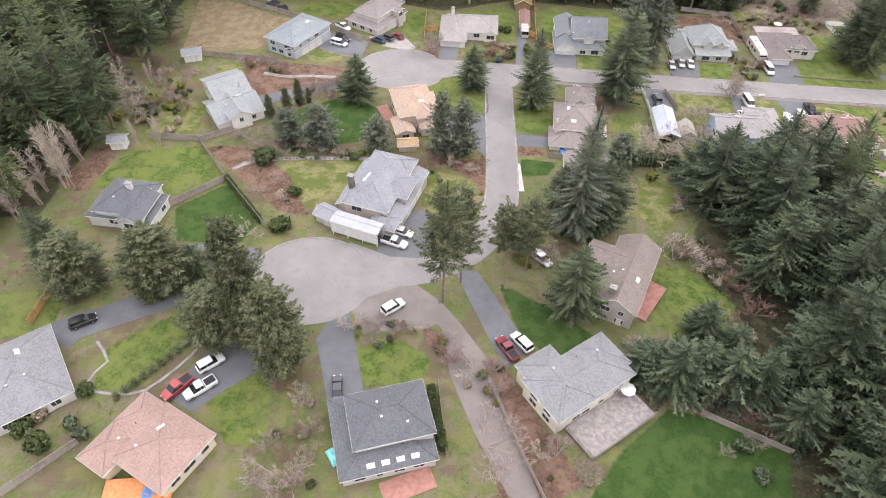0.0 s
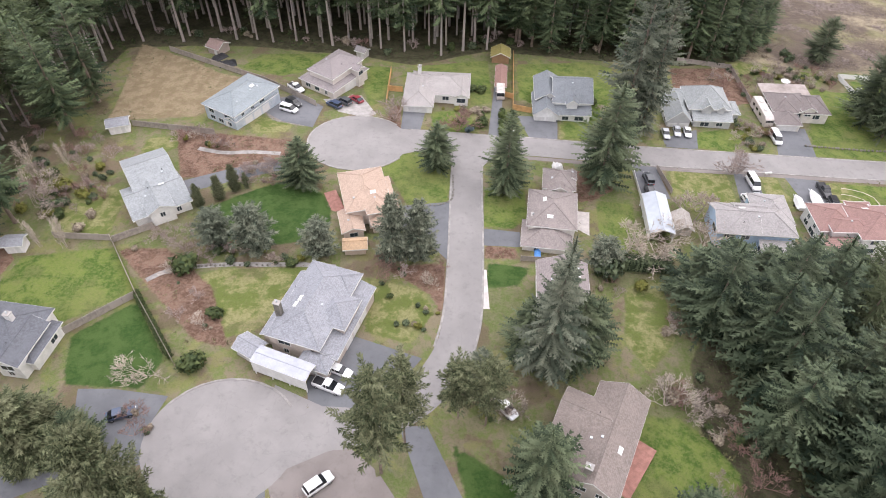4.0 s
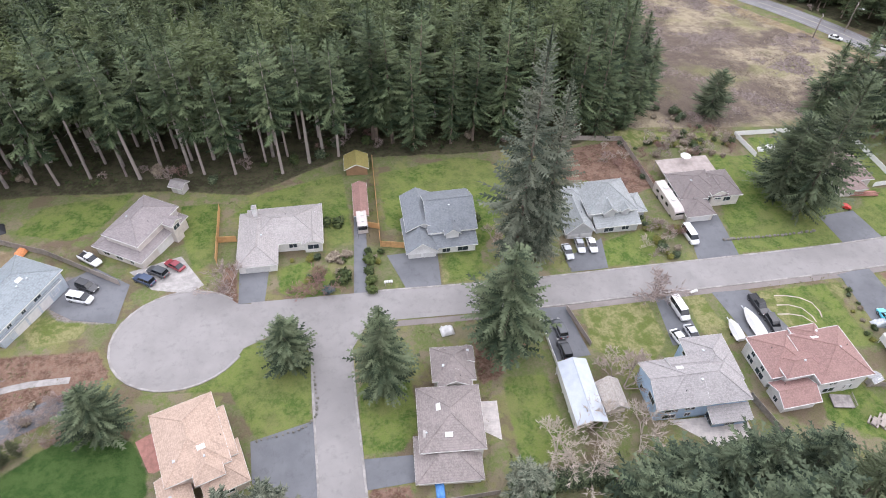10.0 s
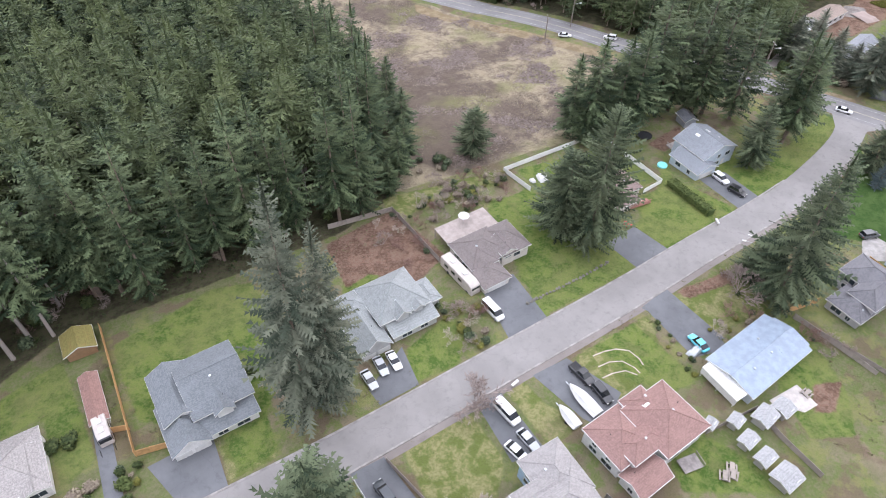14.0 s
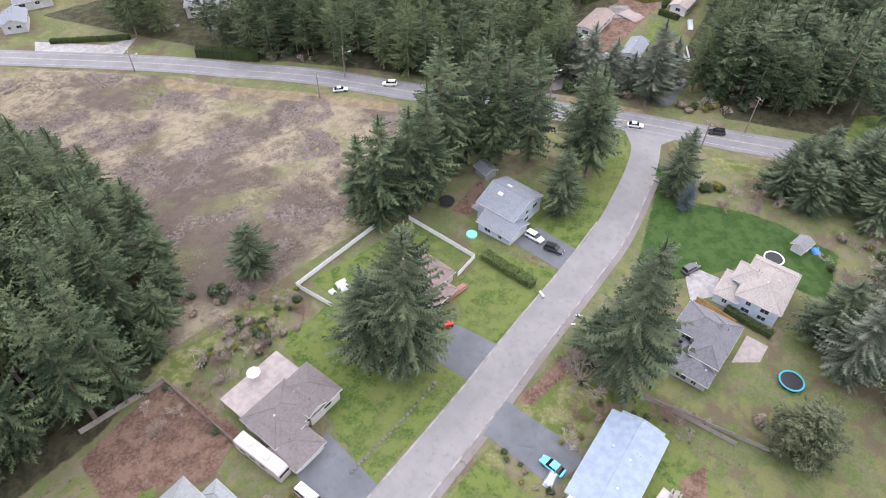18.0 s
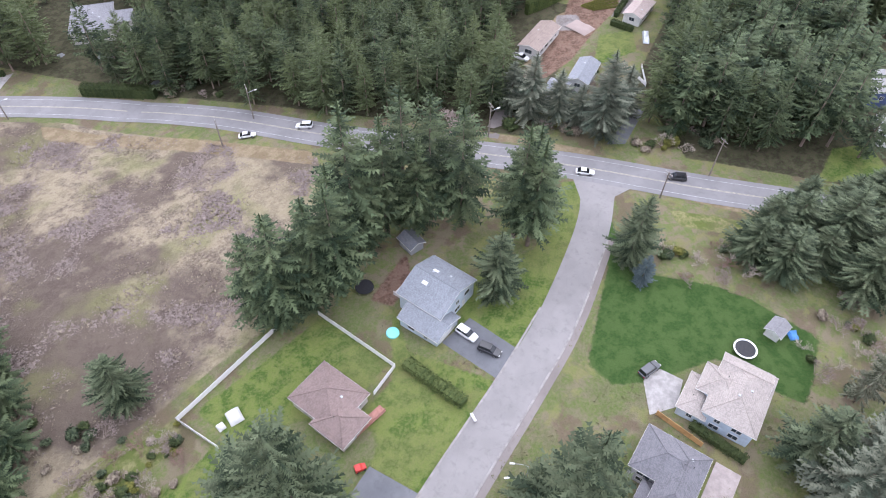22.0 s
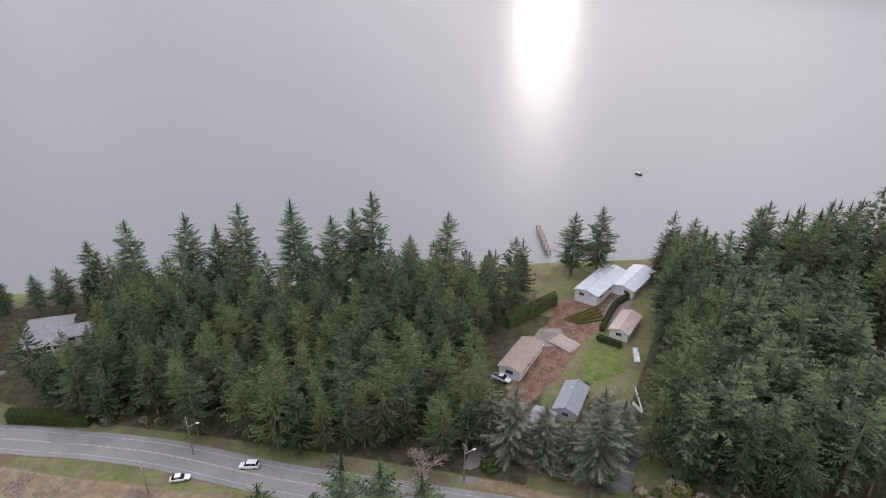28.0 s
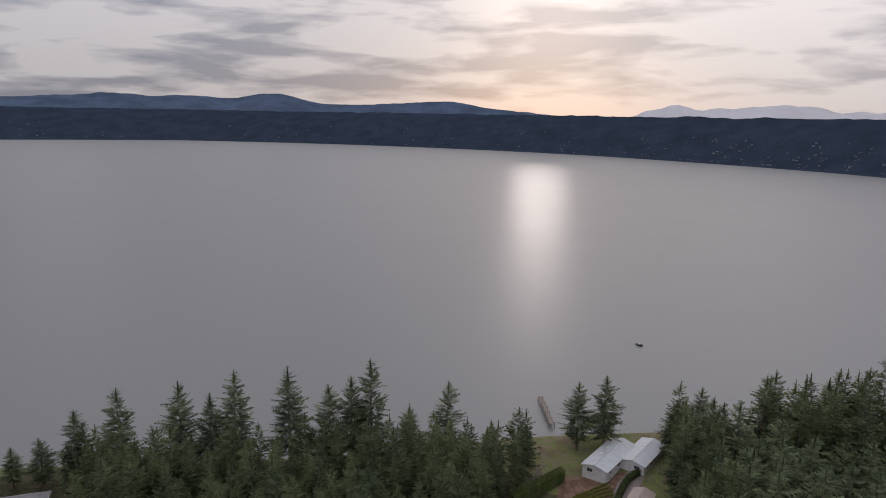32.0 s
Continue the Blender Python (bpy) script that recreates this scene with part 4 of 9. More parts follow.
def house(label, wings, roof, wall, garage=(), lights=(), chimney=None, trim=None, vents=3, category="house", glazed=True, name="house", door=True, z=None, seed=1):
    """wings: (rect, eave, kind, ridge a/b along the rect's first or second side, pitch). garage: (wing, way it faces, width, how many).
    lights: skylights (wing, x, y) as fractions of the wing's halves."""
    rng = random.Random(seed)
    (x0, y0, _, _, yaw0) = wings[0][0]
    base = gz(x0, y0) if z is None else z
    ob = empty(name, x0, y0, base, yaw0, label, category)
    c, s = math.cos(radians(-yaw0)), math.sin(radians(-yaw0))
    trim = trim or M["trim"]
    ws = []
    for (x, y, w, d, yaw), eave, kind, ridge, pitch in wings:
        rel = (yaw - yaw0 + 45) % 180 - 45
        swap = rel > 45
        lx, ly = (x - x0) * c - (y - y0) * s, (x - x0) * s + (y - y0) * c
        r = {"a": "x", "b": "y"}[ridge]
        if swap:
            w, d, r = d, w, "y" if r == "x" else "x"
        ws.append(dict(x=lx, y=ly, a=w / 2, b=d / 2, eave=eave, kind=kind, ridge=r, pitch=pitch))
    for w in ws:
        wall_part(ob, w, wall)
        roof_parts(ob, w, roof, trim)

    def free(px, py, me_):
        return not any(o is not me_ and abs(px - o["x"]) < o["a"] and abs(py - o["y"]) < o["b"] for o in ws)

    used = []
    for wi, way, width, count in garage:
        w = ws[wi]
        wx, wy = way[0] * c - way[1] * s, way[0] * s + way[1] * c
        side = max(SIDES, key=lambda k: SIDES[k][0] * wx + SIDES[k][1] * wy)
        sx, sy, rz = SIDES[side]
        for k in range(count):
            o = (k - (count - 1) / 2) * (width + 0.5)
            px, py = w["x"] + sx * (w["a"] - 0.44) + (o if sx == 0 else 0), w["y"] + sy * (w["b"] - 0.44) + (o if sy == 0 else 0)
            g = new("garage_door", GARAGES[width])
            g.parent = ob
            g.matrix_basis = pose(px, py, 0.1, 0, 0, rz)
        used.append((wi, side))
    if glazed:
        for wi, w in enumerate(ws):
            for side, (sx, sy, rz) in SIDES.items():
                half = w["b"] if sx else w["a"]
                n = max(1, int((2 * half - 1.6) / 3.1))
                for st in range(2 if w["eave"] > 4.2 else 1):
                    if st == 0 and (wi, side) in used:
                        continue
                    for k in range(n):
                        o = (k - (n - 1) / 2) * (2 * half - 2.4) / max(n, 1) * 0.95
                        px = w["x"] + sx * (w["a"] - 0.44) + (o if sx == 0 else 0)
                        py = w["y"] + sy * (w["b"] - 0.44) + (o if sy == 0 else 0)
                        if not free(px + sx * 0.7, py + sy * 0.7, w) or rng.random() < 0.12:
                            continue
                        fa, pa = WINDOWS[rng.choice([(1.1, 1.25), (1.8, 1.25), (1.8, 1.25), (2.4, 1.4)])]
                        top = w["eave"] - 1.25 if st == (1 if w["eave"] > 4.2 else 0) else 1.55
                        win = new("window", fa)
                        win.parent = ob
                        win.matrix_basis = pose(px, py, top, 0, 0, rz)
                        pane = new("pane", pa)
                        pane.parent = win
    if door:
        w = ws[0]
        d = boxed("door", (-0.48, -0.06, 0, 0.48, 0.03, 2.05), M["white"], ob)
        d.matrix_basis = pose(w["x"] + w["a"] * 0.35, w["y"] - w["b"] + 0.43, 0.15)
    for wi, fx, fy in lights:
        w = ws[wi]
        px, py = fx * w["a"], fy * w["b"]
        zz = roof_height(w, px, py)
        gx_ = (roof_height(w, px + 0.1, py) - zz) / 0.1
        gy_ = (roof_height(w, px, py + 0.1) - zz) / 0.1
        n = Vector((-gx_, -gy_, 1)).normalized()
        q = n.to_track_quat("Z", "X").to_matrix().to_4x4()
        k = boxed("skylight", (-0.38, -0.62, -0.02, 0.38, 0.62, 0.11), M["trim"], ob, "pale skylight kerb")
        k.matrix_basis = Matrix.Translation((w["x"] + px, w["y"] + py, zz)) @ q
        boxed("pane", (-0.30, -0.54, 0.10, 0.30, 0.54, 0.125), M["lamp"], k)
    for k in range(vents):
        w = ws[k % len(ws)]
        px, py = rng.uniform(-0.6, 0.6) * w["a"], rng.uniform(-0.55, 0.55) * w["b"]
        zz = roof_height(w, px, py)
        bm = bmesh.new()
        if k % 2:
            tube(bm, (w["x"] + px, w["y"] + py, zz - 0.1), (w["x"] + px, w["y"] + py, zz + 0.42), 0.07, 0.06, 8)
            part("vent_pipe", bm, M["black"], ob)
        else:
            box(bm, w["x"] + px - 0.2, w["y"] + py - 0.2, zz - 0.1, w["x"] + px + 0.2, w["y"] + py + 0.2, zz + 0.16)
            part("roof_vent", bm, M["metal"], ob)
    if chimney:
        wi, fx, fy, cm = chimney
        w = ws[wi]
        px, py = w["x"] + fx * w["a"], w["y"] + fy * w["b"]
        top = w["eave"] + w["pitch"] * min(w["a"], w["b"]) + 0.9
        ch = boxed("chimney", (px - 0.55, py - 0.45, -1.5, px + 0.55, py + 0.45, top), cm, ob)
        boxed("chimney_cap", (px - 0.65, py - 0.55, top, px + 0.65, py + 0.55, top + 0.12), M["concrete"], ch)
        bm = bmesh.new()
        tube(bm, (px, py, top + 0.1), (px, py, top + 0.5), 0.15, 0.15, 8)
        part("flue", bm, M["metal"], ch)
    return ob


def shed(label, rect, eave, roof, wall, kind="gable", ridge="a", pitch=0.5, name="shed", category="shed"):
    return house(label, [(rect, eave, kind, ridge, pitch)], roof, wall, name=name, category=category, vents=0, glazed=False)


def shelter(label, rect, height, roof, posts=3, ridge="a", pitch=0.3, walls=(), name="carport", z=None):
    """An open roof on posts."""
    x, y, w, d, yaw = rect
    ob = empty(name, x, y, gz(x, y) if z is None else z, yaw, label, "carport")
    r = dict(x=0, y=0, a=w / 2, b=d / 2, eave=height, kind="gable", ridge="x" if ridge == "a" else "y", pitch=pitch)
    roof_parts(ob, r, roof, M["trim"])
    for sx in (-1, 1):
        for k in range(posts):
            if ridge == "a":
                px, py = -w / 2 + 0.3 + k * (w - 0.6) / (posts - 1), sx * (d / 2 - 0.2)
            else:
                px, py = sx * (w / 2 - 0.2), -d / 2 + 0.3 + k * (d - 0.6) / (posts - 1)
            boxed("post", (px - 0.07, py - 0.07, -1.5, px + 0.07, py + 0.07, height), M["trim"], ob)
    for sx in walls:
        if ridge == "a":
            boxed("side_panel", (-w / 2, sx * (d / 2 - 0.12) - 0.03, 0.9, w / 2, sx * (d / 2 - 0.12) + 0.03, height - 0.1), M["white"], ob)
        else:
            boxed("side_panel", (sx * (w / 2 - 0.12) - 0.03, -d / 2, 0.9, sx * (w / 2 - 0.12) + 0.03, d / 2, height - 0.1), M["white"], ob)
    return ob


# ---- vehicles ----
CARS = {
    # length, half width, belt, roof, (glass foot back, front), (roof back, front)
    "sedan": (4.7, 0.90, 0.92, 1.45, (-1.95, 1.05), (-1.05, 0.25)),
    "suv": (4.8, 0.95, 1.08, 1.76, (-2.25, 1.15), (-1.95, 0.35)),
    "minivan": (5.1, 0.98, 1.05, 1.78, (-2.45, 1.75), (-2.25, 0.75)),
    "van": (5.7, 1.02, 1.25, 2.15, (-2.75, 2.1), (-2.7, 1.35)),
    "pickup": (5.6, 0.98, 1.10, 1.86, (-0.75, 1.45), (-0.45, 0.65)),
}


def loft(bm, rings):
    rows = [[bm.verts.new(v) for v in r] for r in rings]
    n = len(rows[0])
    for r, s in zip(rows, rows[1:]):
        for i in range(n):
            bm.faces.new((r[i], s[i], s[(i + 1) % n], r[(i + 1) % n]))
    bm.faces.new(rows[0])
    bm.faces.new(rows[-1][::-1])


def car(kind, colour, at, label, group=""):
    x, y, yaw = at
    L, hw, belt, roof, foot, head = CARS[kind]
    ob = empty({"sedan": "car", "suv": "car", "minivan": "minivan", "van": "van", "pickup": "pickup_truck"}[kind], x, y, gz(x, y) + 0.1, yaw, label, "car" if kind in ("sedan", "suv") else kind.replace("minivan", "van"), group)
    body = paint(colour)
    # follow the slope of the ground
    c, s = math.cos(radians(yaw)), math.sin(radians(yaw))
    pitch = math.atan2(gz(x + c * 2, y + s * 2) - gz(x - c * 2, y - s * 2), 4)
    roll = math.atan2(gz(x - s, y + c) - gz(x + s, y - c), 2)
    ob.matrix_world = Matrix.Translation((x, y, gz(x, y) + 0.09)) @ Euler((roll, -pitch, radians(yaw))).to_matrix().to_4x4()
    h = L / 2
    bed = kind == "pickup"
    rings = []
    for px, wf, lo, hi in ((-h, 0.84, 0.48, belt * 0.86), (-h + 0.15, 0.96, 0.34, belt * 0.98), (-h + 0.7, 1, 0.30, belt), (foot[1] - 0.5, 1, 0.30, belt), (foot[1] + 0.1, 1, 0.30, belt * 0.985), (h - 0.55, 0.97, 0.30, belt * 0.87), (h - 0.12, 0.88, 0.34, belt * 0.76), (h, 0.74, 0.46, belt * 0.66)):
        w = hw * wf
        m = (lo + hi) / 2
        rings.append([(px, -w * 0.93, lo), (px, -w, m), (px, -w * 0.97, hi - 0.05), (px, -w * 0.88, hi), (px, w * 0.88, hi), (px, w * 0.97, hi - 0.05), (px, w, m), (px, w * 0.93, lo)])
    bm = bmesh.new()
    loft(bm, rings)
    part("body", bm, body, ob)
    bm = bmesh.new()
    w1, w0 = hw * 0.76, hw * 0.90
    loft(bm, [[(foot[0], -w0, belt - 0.04), (foot[0], w0, belt - 0.04), (foot[0] + 0.02, w0, belt), (foot[0] + 0.02, -w0, belt)],
              [(head[0], -w0, belt - 0.04), (head[0], w0, belt - 0.04), (head[0], w1, roof - 0.03), (head[0], -w1, roof - 0.03)],
              [(head[1], -w0, belt - 0.04), (head[1], w0, belt - 0.04), (head[1], w1, roof - 0.03), (head[1], -w1, roof - 0.03)],
              [(foot[1], -w0, belt - 0.04), (foot[1], w0, belt - 0.04), (foot[1] - 0.02, w0, belt), (foot[1] - 0.02, -w0, belt)]])
    part("glazing", bm, M["carglass"], ob, "dark tinted windows")
    bm = bmesh.new()
    box(bm, head[0] - 0.06, -w1 - 0.03, roof - 0.04, head[1] + 0.06, w1 + 0.03, roof + 0.03)
    part("roof", bm, body, ob)
    for sy in (-1, 1):
        for px in ((head[0] + head[1]) / 2, head[0]):
            bm = bmesh.new()
            tube(bm, (px, sy * w1, roof), (px, sy * w0, belt - 0.02), 0.045, 0.05, 4)
            part("pillar", bm, body, ob)
    if bed:
        boxed("bed_liner", (-h + 0.2, -hw * 0.78, belt - 0.02, foot[0] - 0.12, hw * 0.78, belt + 0.012), M["black"], ob)
        for sy in (-1, 1):
            boxed("bed_rail", (-h + 0.1, sy * hw * 0.86 - 0.07, belt - 0.1, foot[0] - 0.05, sy * hw * 0.86 + 0.07, belt + 0.1), body, ob)
    for px in (-h + 0.95, h - 0.95):
        for sy in (-1, 1):
            bm = bmesh.new()
            tube(bm, (px, sy * (hw - 0.2), 0.34), (px, sy * (hw + 0.01), 0.34), 0.34, 0.34, 14)
            wheel = part("wheel", bm, M["tyre"], ob)
            bm = bmesh.new()
            tube(bm, (px, sy * (hw - 0.02), 0.34), (px, sy * (hw + 0.025), 0.34), 0.21, 0.18, 10)
            part("rim", bm, M["rim"], wheel)
    for sy in (-1, 1):
        boxed("headlight", (h - 0.12, sy * hw * 0.62 - 0.16, belt * 0.62, h + 0.01, sy * hw * 0.62 + 0.16, belt * 0.74), M["lamp"], ob)
        boxed("tail_light", (-h - 0.01, sy * hw * 0.70 - 0.1, belt * 0.62, -h + 0.1, sy * hw * 0.70 + 0.1, belt * 0.86), M["tail"], ob)
    return ob


# ---- trees ----
def conifer_mesh(seed, H, radius, start, levels, per, lean=0.0, ragged=0.3, fine=4, droop=0.35, power=0.85, tuft=1.15, lump=0.35, inner=0.22, lift=0.0, fern=True, thick=1.0, boughs=1.5):
    """A trunk and a crown of whorled boughs: feathered fronds that hang from their spines, or (fern off) loose tufts on open limbs."""
    rng = random.Random(seed)
    V, F = [], []

    def tri(a, b, c):
        n = len(V)
        V.extend((a, b, c))
        F.append((n, n + 1, n + 2))

    total = int(levels * per * (boughs if fern else 1.0))
    whorl = H / levels * 1.5
    for k in range(total):
        u = (k + rng.random()) / total
        u = 1 - (1 - u) ** 0.82
        z = H * (start + (0.985 - start) * u)
        if u < 0.8:
            z = 0.5 * z + 0.5 * whorl * round(z / whorl) + rng.uniform(-0.12, 0.12) * whorl
        a = k * 2.39996 + rng.uniform(-0.5, 0.5)
        lumpy = min(1.3, 1 + lump * 1.6 * noise.noise((math.cos(a) * 1.3 + seed, math.sin(a) * 1.3, z * 0.28)))
        reach = (radius * (1 - u) ** power * (0.50 + 0.50 * min(1.0, u * 3.2 + 0.12)) + 0.15) * lumpy
        L = reach * (1 - ragged + 1.4 * ragged * rng.random() ** 0.8)
        d = np.array((math.cos(a), math.sin(a), 0.0))
        n = np.array((-d[1], d[0], 0.0))
        rise = 0.30 * u - droop * (1 - u) + rng.uniform(-0.15, 0.15)

        def at(s):
            return d * (L * s) + np.array((0, 0, z + L * (rise * s + 0.12 * s * s)))

        if fern:
            n = n + np.array((0, 0, rng.uniform(-0.35, 0.35)))
            many = max(2, min(fine, int(1.5 + L * 1.6)))
            wide = min(0.32 * L, 0.62 + 0.07 * L) * tuft * rng.uniform(0.75, 1.25)
            first = 0.06 if L < 2.5 else 0.28
            spine = [at(first + (1 - first) * i / many) for i in range(many + 1)]
            base = len(V)
            V.extend(spine)
            for i in range(many):
                s = (i + 0.4) / many
                w = wide * (0.45 + 1.5 * s if s < 0.35 else 1.0 - 0.95 * (s - 0.35)) * (1.0 if i % 2 else 0.8)
                for sd in (-1, 1):
                    tip = spine[i] + (spine[i + 1] - spine[i]) * rng.uniform(0.9, 1.5) + n * sd * w * rng.uniform(0.65, 1.2) - np.array((0, 0, w * rng.uniform(0.05, 0.55)))
                    V.append(tip)
                    F.append((base + i, base + i + 1, len(V) - 1))
            V.append(spine[-1] - d * 0.25 * wide + n * 0.3 * wide)
            F.append((base + many, len(V) - 1, base + many - 1))
            continue
        w = 0.025 * L + 0.04
        tri(at(0.0) + n * w, at(0.0) - n * w, at(0.95))
        many = max(2, int(round(2 * fine * (0.45 + 0.55 * min(1.0, L / radius * 1.4)))))
        for i in range(many):
            s = inner + (1 - inner) * ((i + rng.random()) / many) ** 0.85
            sd = 1 if i % 2 else -1
            lat = sd * rng.random() * L * 0.30 * (1.15 - s)
            size = tuft * rng.uniform(0.65, 1.35) * (0.6 + 0.4 * min(1.0, L / 3))
            aim = d * rng.uniform(0.3, 1.0) + n * sd * rng.uniform(0.1, 0.9) + np.array((0, 0, rng.uniform(-0.65, 0.15) + lift))
            aim /= np.linalg.norm(aim)
            side = np.cross(aim, (rng.uniform(-0.6, 0.6), rng.uniform(-0.6, 0.6), 1.0))
            side *= size * 0.20 / max(np.linalg.norm(side), 0.2)
            p = at(s) + n * lat
            tri(p - side - aim * size * 0.25, p + side - aim * size * 0.25, p + aim * size * 0.75)
    for k in range(5):
        a, z = k * 1.257, H * (0.84 + 0.03 * k)
        w = (H - z) * 0.07 + 0.05
        tri(np.array((math.cos(a) * w, math.sin(a) * w, z)), np.array((-math.cos(a) * w, -math.sin(a) * w, z)), np.array((0, 0, H)))
    V = [tuple(float(e) for e in v) for v in V]
    crown = bpy.data.meshes.new("crown")
    crown.from_pydata([tuple(v) for v in V], [], F)
    bm = bmesh.new()
    r = (0.011 * H + 0.06) * thick
    zs = (-0.8, 0.02 * H, (0.35 + 0.3 * start) * H, 0.90 * H)
    rs = (r * 1.35, r, r * 0.62, 0.02)
    for i in range(3):
        tube(bm, (0, 0, zs[i]), (0, 0, zs[i + 1]), rs[i], rs[i + 1], 7)
    # dead stubs under the crown
    for k in range(int(16 * start)):
        z, a = rng.uniform(0.1, max(start, 0.12)) * H, rng.random() * 6.28
        tube(bm, (0, 0, z), (math.cos(a) * 1.3, math.sin(a) * 1.3, z - 0.2), 0.04, 0.01, 3)
    trunk = bpy.data.meshes.new("trunk")
    bm.to_mesh(trunk)
    bm.free()
    return trunk, crown, (V, F)


def with_material(pair, bark, needles):
    t, c = pair[0], pair[1]
    t.materials.append(bark)
    c.materials.append(needles)
    return pair


FULL = [with_material(conifer_mesh(10 + k, 30, 7.0 + 0.5 * (k % 3), 0.05, 32, 8, ragged=0.5, fine=7, droop=0.22, tuft=0.9, boughs=2.5, lump=0.45, power=0.74), M["bark"], M["fir"]) for k in range(5)]
NEAR = [with_material(conifer_mesh(15 + k, 30, 7.2 + 0.6 * (k % 3), 0.04, 34, 8, ragged=0.55, fine=6, droop=0.26, tuft=0.95, boughs=1.9, lump=0.5, power=0.78), M["bark"], M["grove"]) for k in range(4)]
DENSE = [with_material(conifer_mesh(30 + k, 30, 9.6, 0.06, 30, 13, ragged=0.5, fine=7, droop=0.14, power=0.52, tuft=0.9, boughs=2.3, lump=0.5), M["bark"], M["fir"]) for k in range(3)]
ROUND = [with_material(conifer_mesh(35 + k, 30, 11, 0.02, 30, 16, ragged=0.3, fine=24, droop=0.05, power=0.40, tuft=1.1, lump=0.5, lift=0.25, fern=False), M["bark"], M["olive_fir"]) for k in range(3)]
BUSHY = [with_material(conifer_mesh(45 + k, 30, 12, 0.03, 22, 12, ragged=0.4, fine=20, droop=0.0, power=0.45, tuft=1.7, lump=0.8, lift=0.2, fern=False), M["bark"], M["grey_fir"]) for k in range(2)]
GREY = [with_material(conifer_mesh(40 + k, 30, 6.2, 0.06, 34, 9, ragged=0.5, fine=7, droop=0.30, power=0.82, tuft=0.9, boughs=2.4, lump=0.45), M["bark"], M["grey_fir"]) for k in range(3)]
WOOD = [with_material(conifer_mesh(50 + k, 30, 5.0 + 0.5 * (k % 3), 0.30 + 0.05 * (k % 5), 22, 8, ragged=0.55, fine=6, droop=0.32, thick=0.75 + 0.1 * (k % 4)), M["forestbark"], M["forest"]) for k in range(6)]
PINE = [with_material(conifer_mesh(60 + k, 30, 8.4, 0.34, 20, 8, ragged=0.6, fine=22, droop=-0.05, power=0.42, tuft=1.0, lump=0.9, inner=0.35, lift=0.3, fern=False), M["bark"], M["olive_fir"]) for k in range(3)]
EDGE = [with_material(conifer_mesh(70 + k, 30, 5.3, 0.06 + 0.04 * k, 27, 8, ragged=0.5, fine=6, droop=0.26, tuft=0.95, boughs=1.9, lump=0.6, power=0.70), M["bark"], M["forest"]) for k in range(4)]
BLUE = [with_material(conifer_mesh(80, 30, 10.5, 0.02, 26, 11, ragged=0.25, fine=7, droop=0.15), M["bark"], M["blue_fir"])]
FAR = [conifer_mesh(90 + k, 30, 5.6, 0.40, 16, 7, ragged=0.55, fine=4, droop=0.30, tuft=1.35, lump=0.5) for k in range(4)]
DEEP = [conifer_mesh(99 + k, 30, 5.8, 0.5, 11, 6, ragged=0.5, fine=2, droop=0.30, tuft=2.1) for k in range(3)]
FAR_EDGE = [with_material(conifer_mesh(95 + k, 30, 6.0 + 0.5 * k, 0.08 + 0.05 * k, 19, 8, ragged=0.5, fine=4, droop=0.27, tuft=1.25, boughs=1.6, lump=0.65, power=0.72), M["bark"], M["forest"]) for k in range(4)]
FAR_TINY = [with_material(conifer_mesh(120, 30, 8.0, 0.02, 14, 7, ragged=0.3, fine=5, droop=0.1, tuft=1.6), M["bark"], M["olive_fir"])]
tree_rng = random.Random(77)


def conifer(kind, x, y, h, label="", group="", fat=1.0, name="conifer_tree"):
    trunk, crown, _ = kind[tree_rng.randrange(len(kind))]
    ob = new(name)
    s = h / 30
    f = fat * (0.72 + 0.28 / max(s, 0.25)) if s < 1 else fat * (0.65 + 0.35 / s)
    f *= tree_rng.uniform(0.92, 1.1)
    ob.matrix_world = pose(x, y, gz(x, y) - 0.1, tree_rng.uniform(-1.5, 1.5), tree_rng.uniform(-1.5, 1.5), tree_rng.uniform(0, 360)) @ Matrix.Diagonal((s * f, s * f, s, 1))
    tagged(ob, label or "tall dark green fir tree with drooping boughs", "tree", group)
    for nm, mesh in (("trunk", trunk), ("crown", crown)):
        o = new(nm, mesh)
        o.parent = ob
    return ob


def bare_mesh(seed, H, mat, twigs=3, spread=0.75, levels=4):
    """A leafless tree: limbs that fork into fine twigs."""
    rng = random.Random(seed)
    wood, fine = bmesh.new(), bmesh.new()

    def grow(p, d, L, r, k):
        q = p + d * L
        if k < 2:
            tube(wood, p, q, r, r * 0.62, 4)
        else:
            side = d.cross(Vector((rng.uniform(-1, 1), rng.uniform(-1, 1), 0.3))).normalized() * max(r * 1.3, 0.032)
            fine.faces.new([fine.verts.new(v) for v in (p - side, p + side, q)])
        if k >= levels:
            return
        for _ in range(3 if k < 1 else twigs):
            e = (d + Vector((rng.uniform(-1, 1), rng.uniform(-1, 1), rng.uniform(-0.25, 0.55))) * spread).normalized()
            grow(p + d * L * rng.uniform(0.55, 1.0), e, L * rng.uniform(0.58, 0.82), r * 0.55, k + 1)

    for s in range(4):
        d = Vector((rng.uniform(-0.8, 0.8), rng.uniform(-0.8, 0.8), 1)).normalized()
        grow(Vector((0, 0, -0.2)), d, H * 0.30, H * 0.011, 0)
    a, b = bpy.data.meshes.new("trunk"), bpy.data.meshes.new("crown")
    wood.to_mesh(a), wood.free()
    fine.to_mesh(b), fine.free()
    a.materials.append(mat), b.materials.append(mat)
    return a, b


BARE = {k: [bare_mesh(s, 6, M[k], 4, 0.85, 4) for s in (1, 2)] for k in ("twig", "palewood", "pinktwig")}


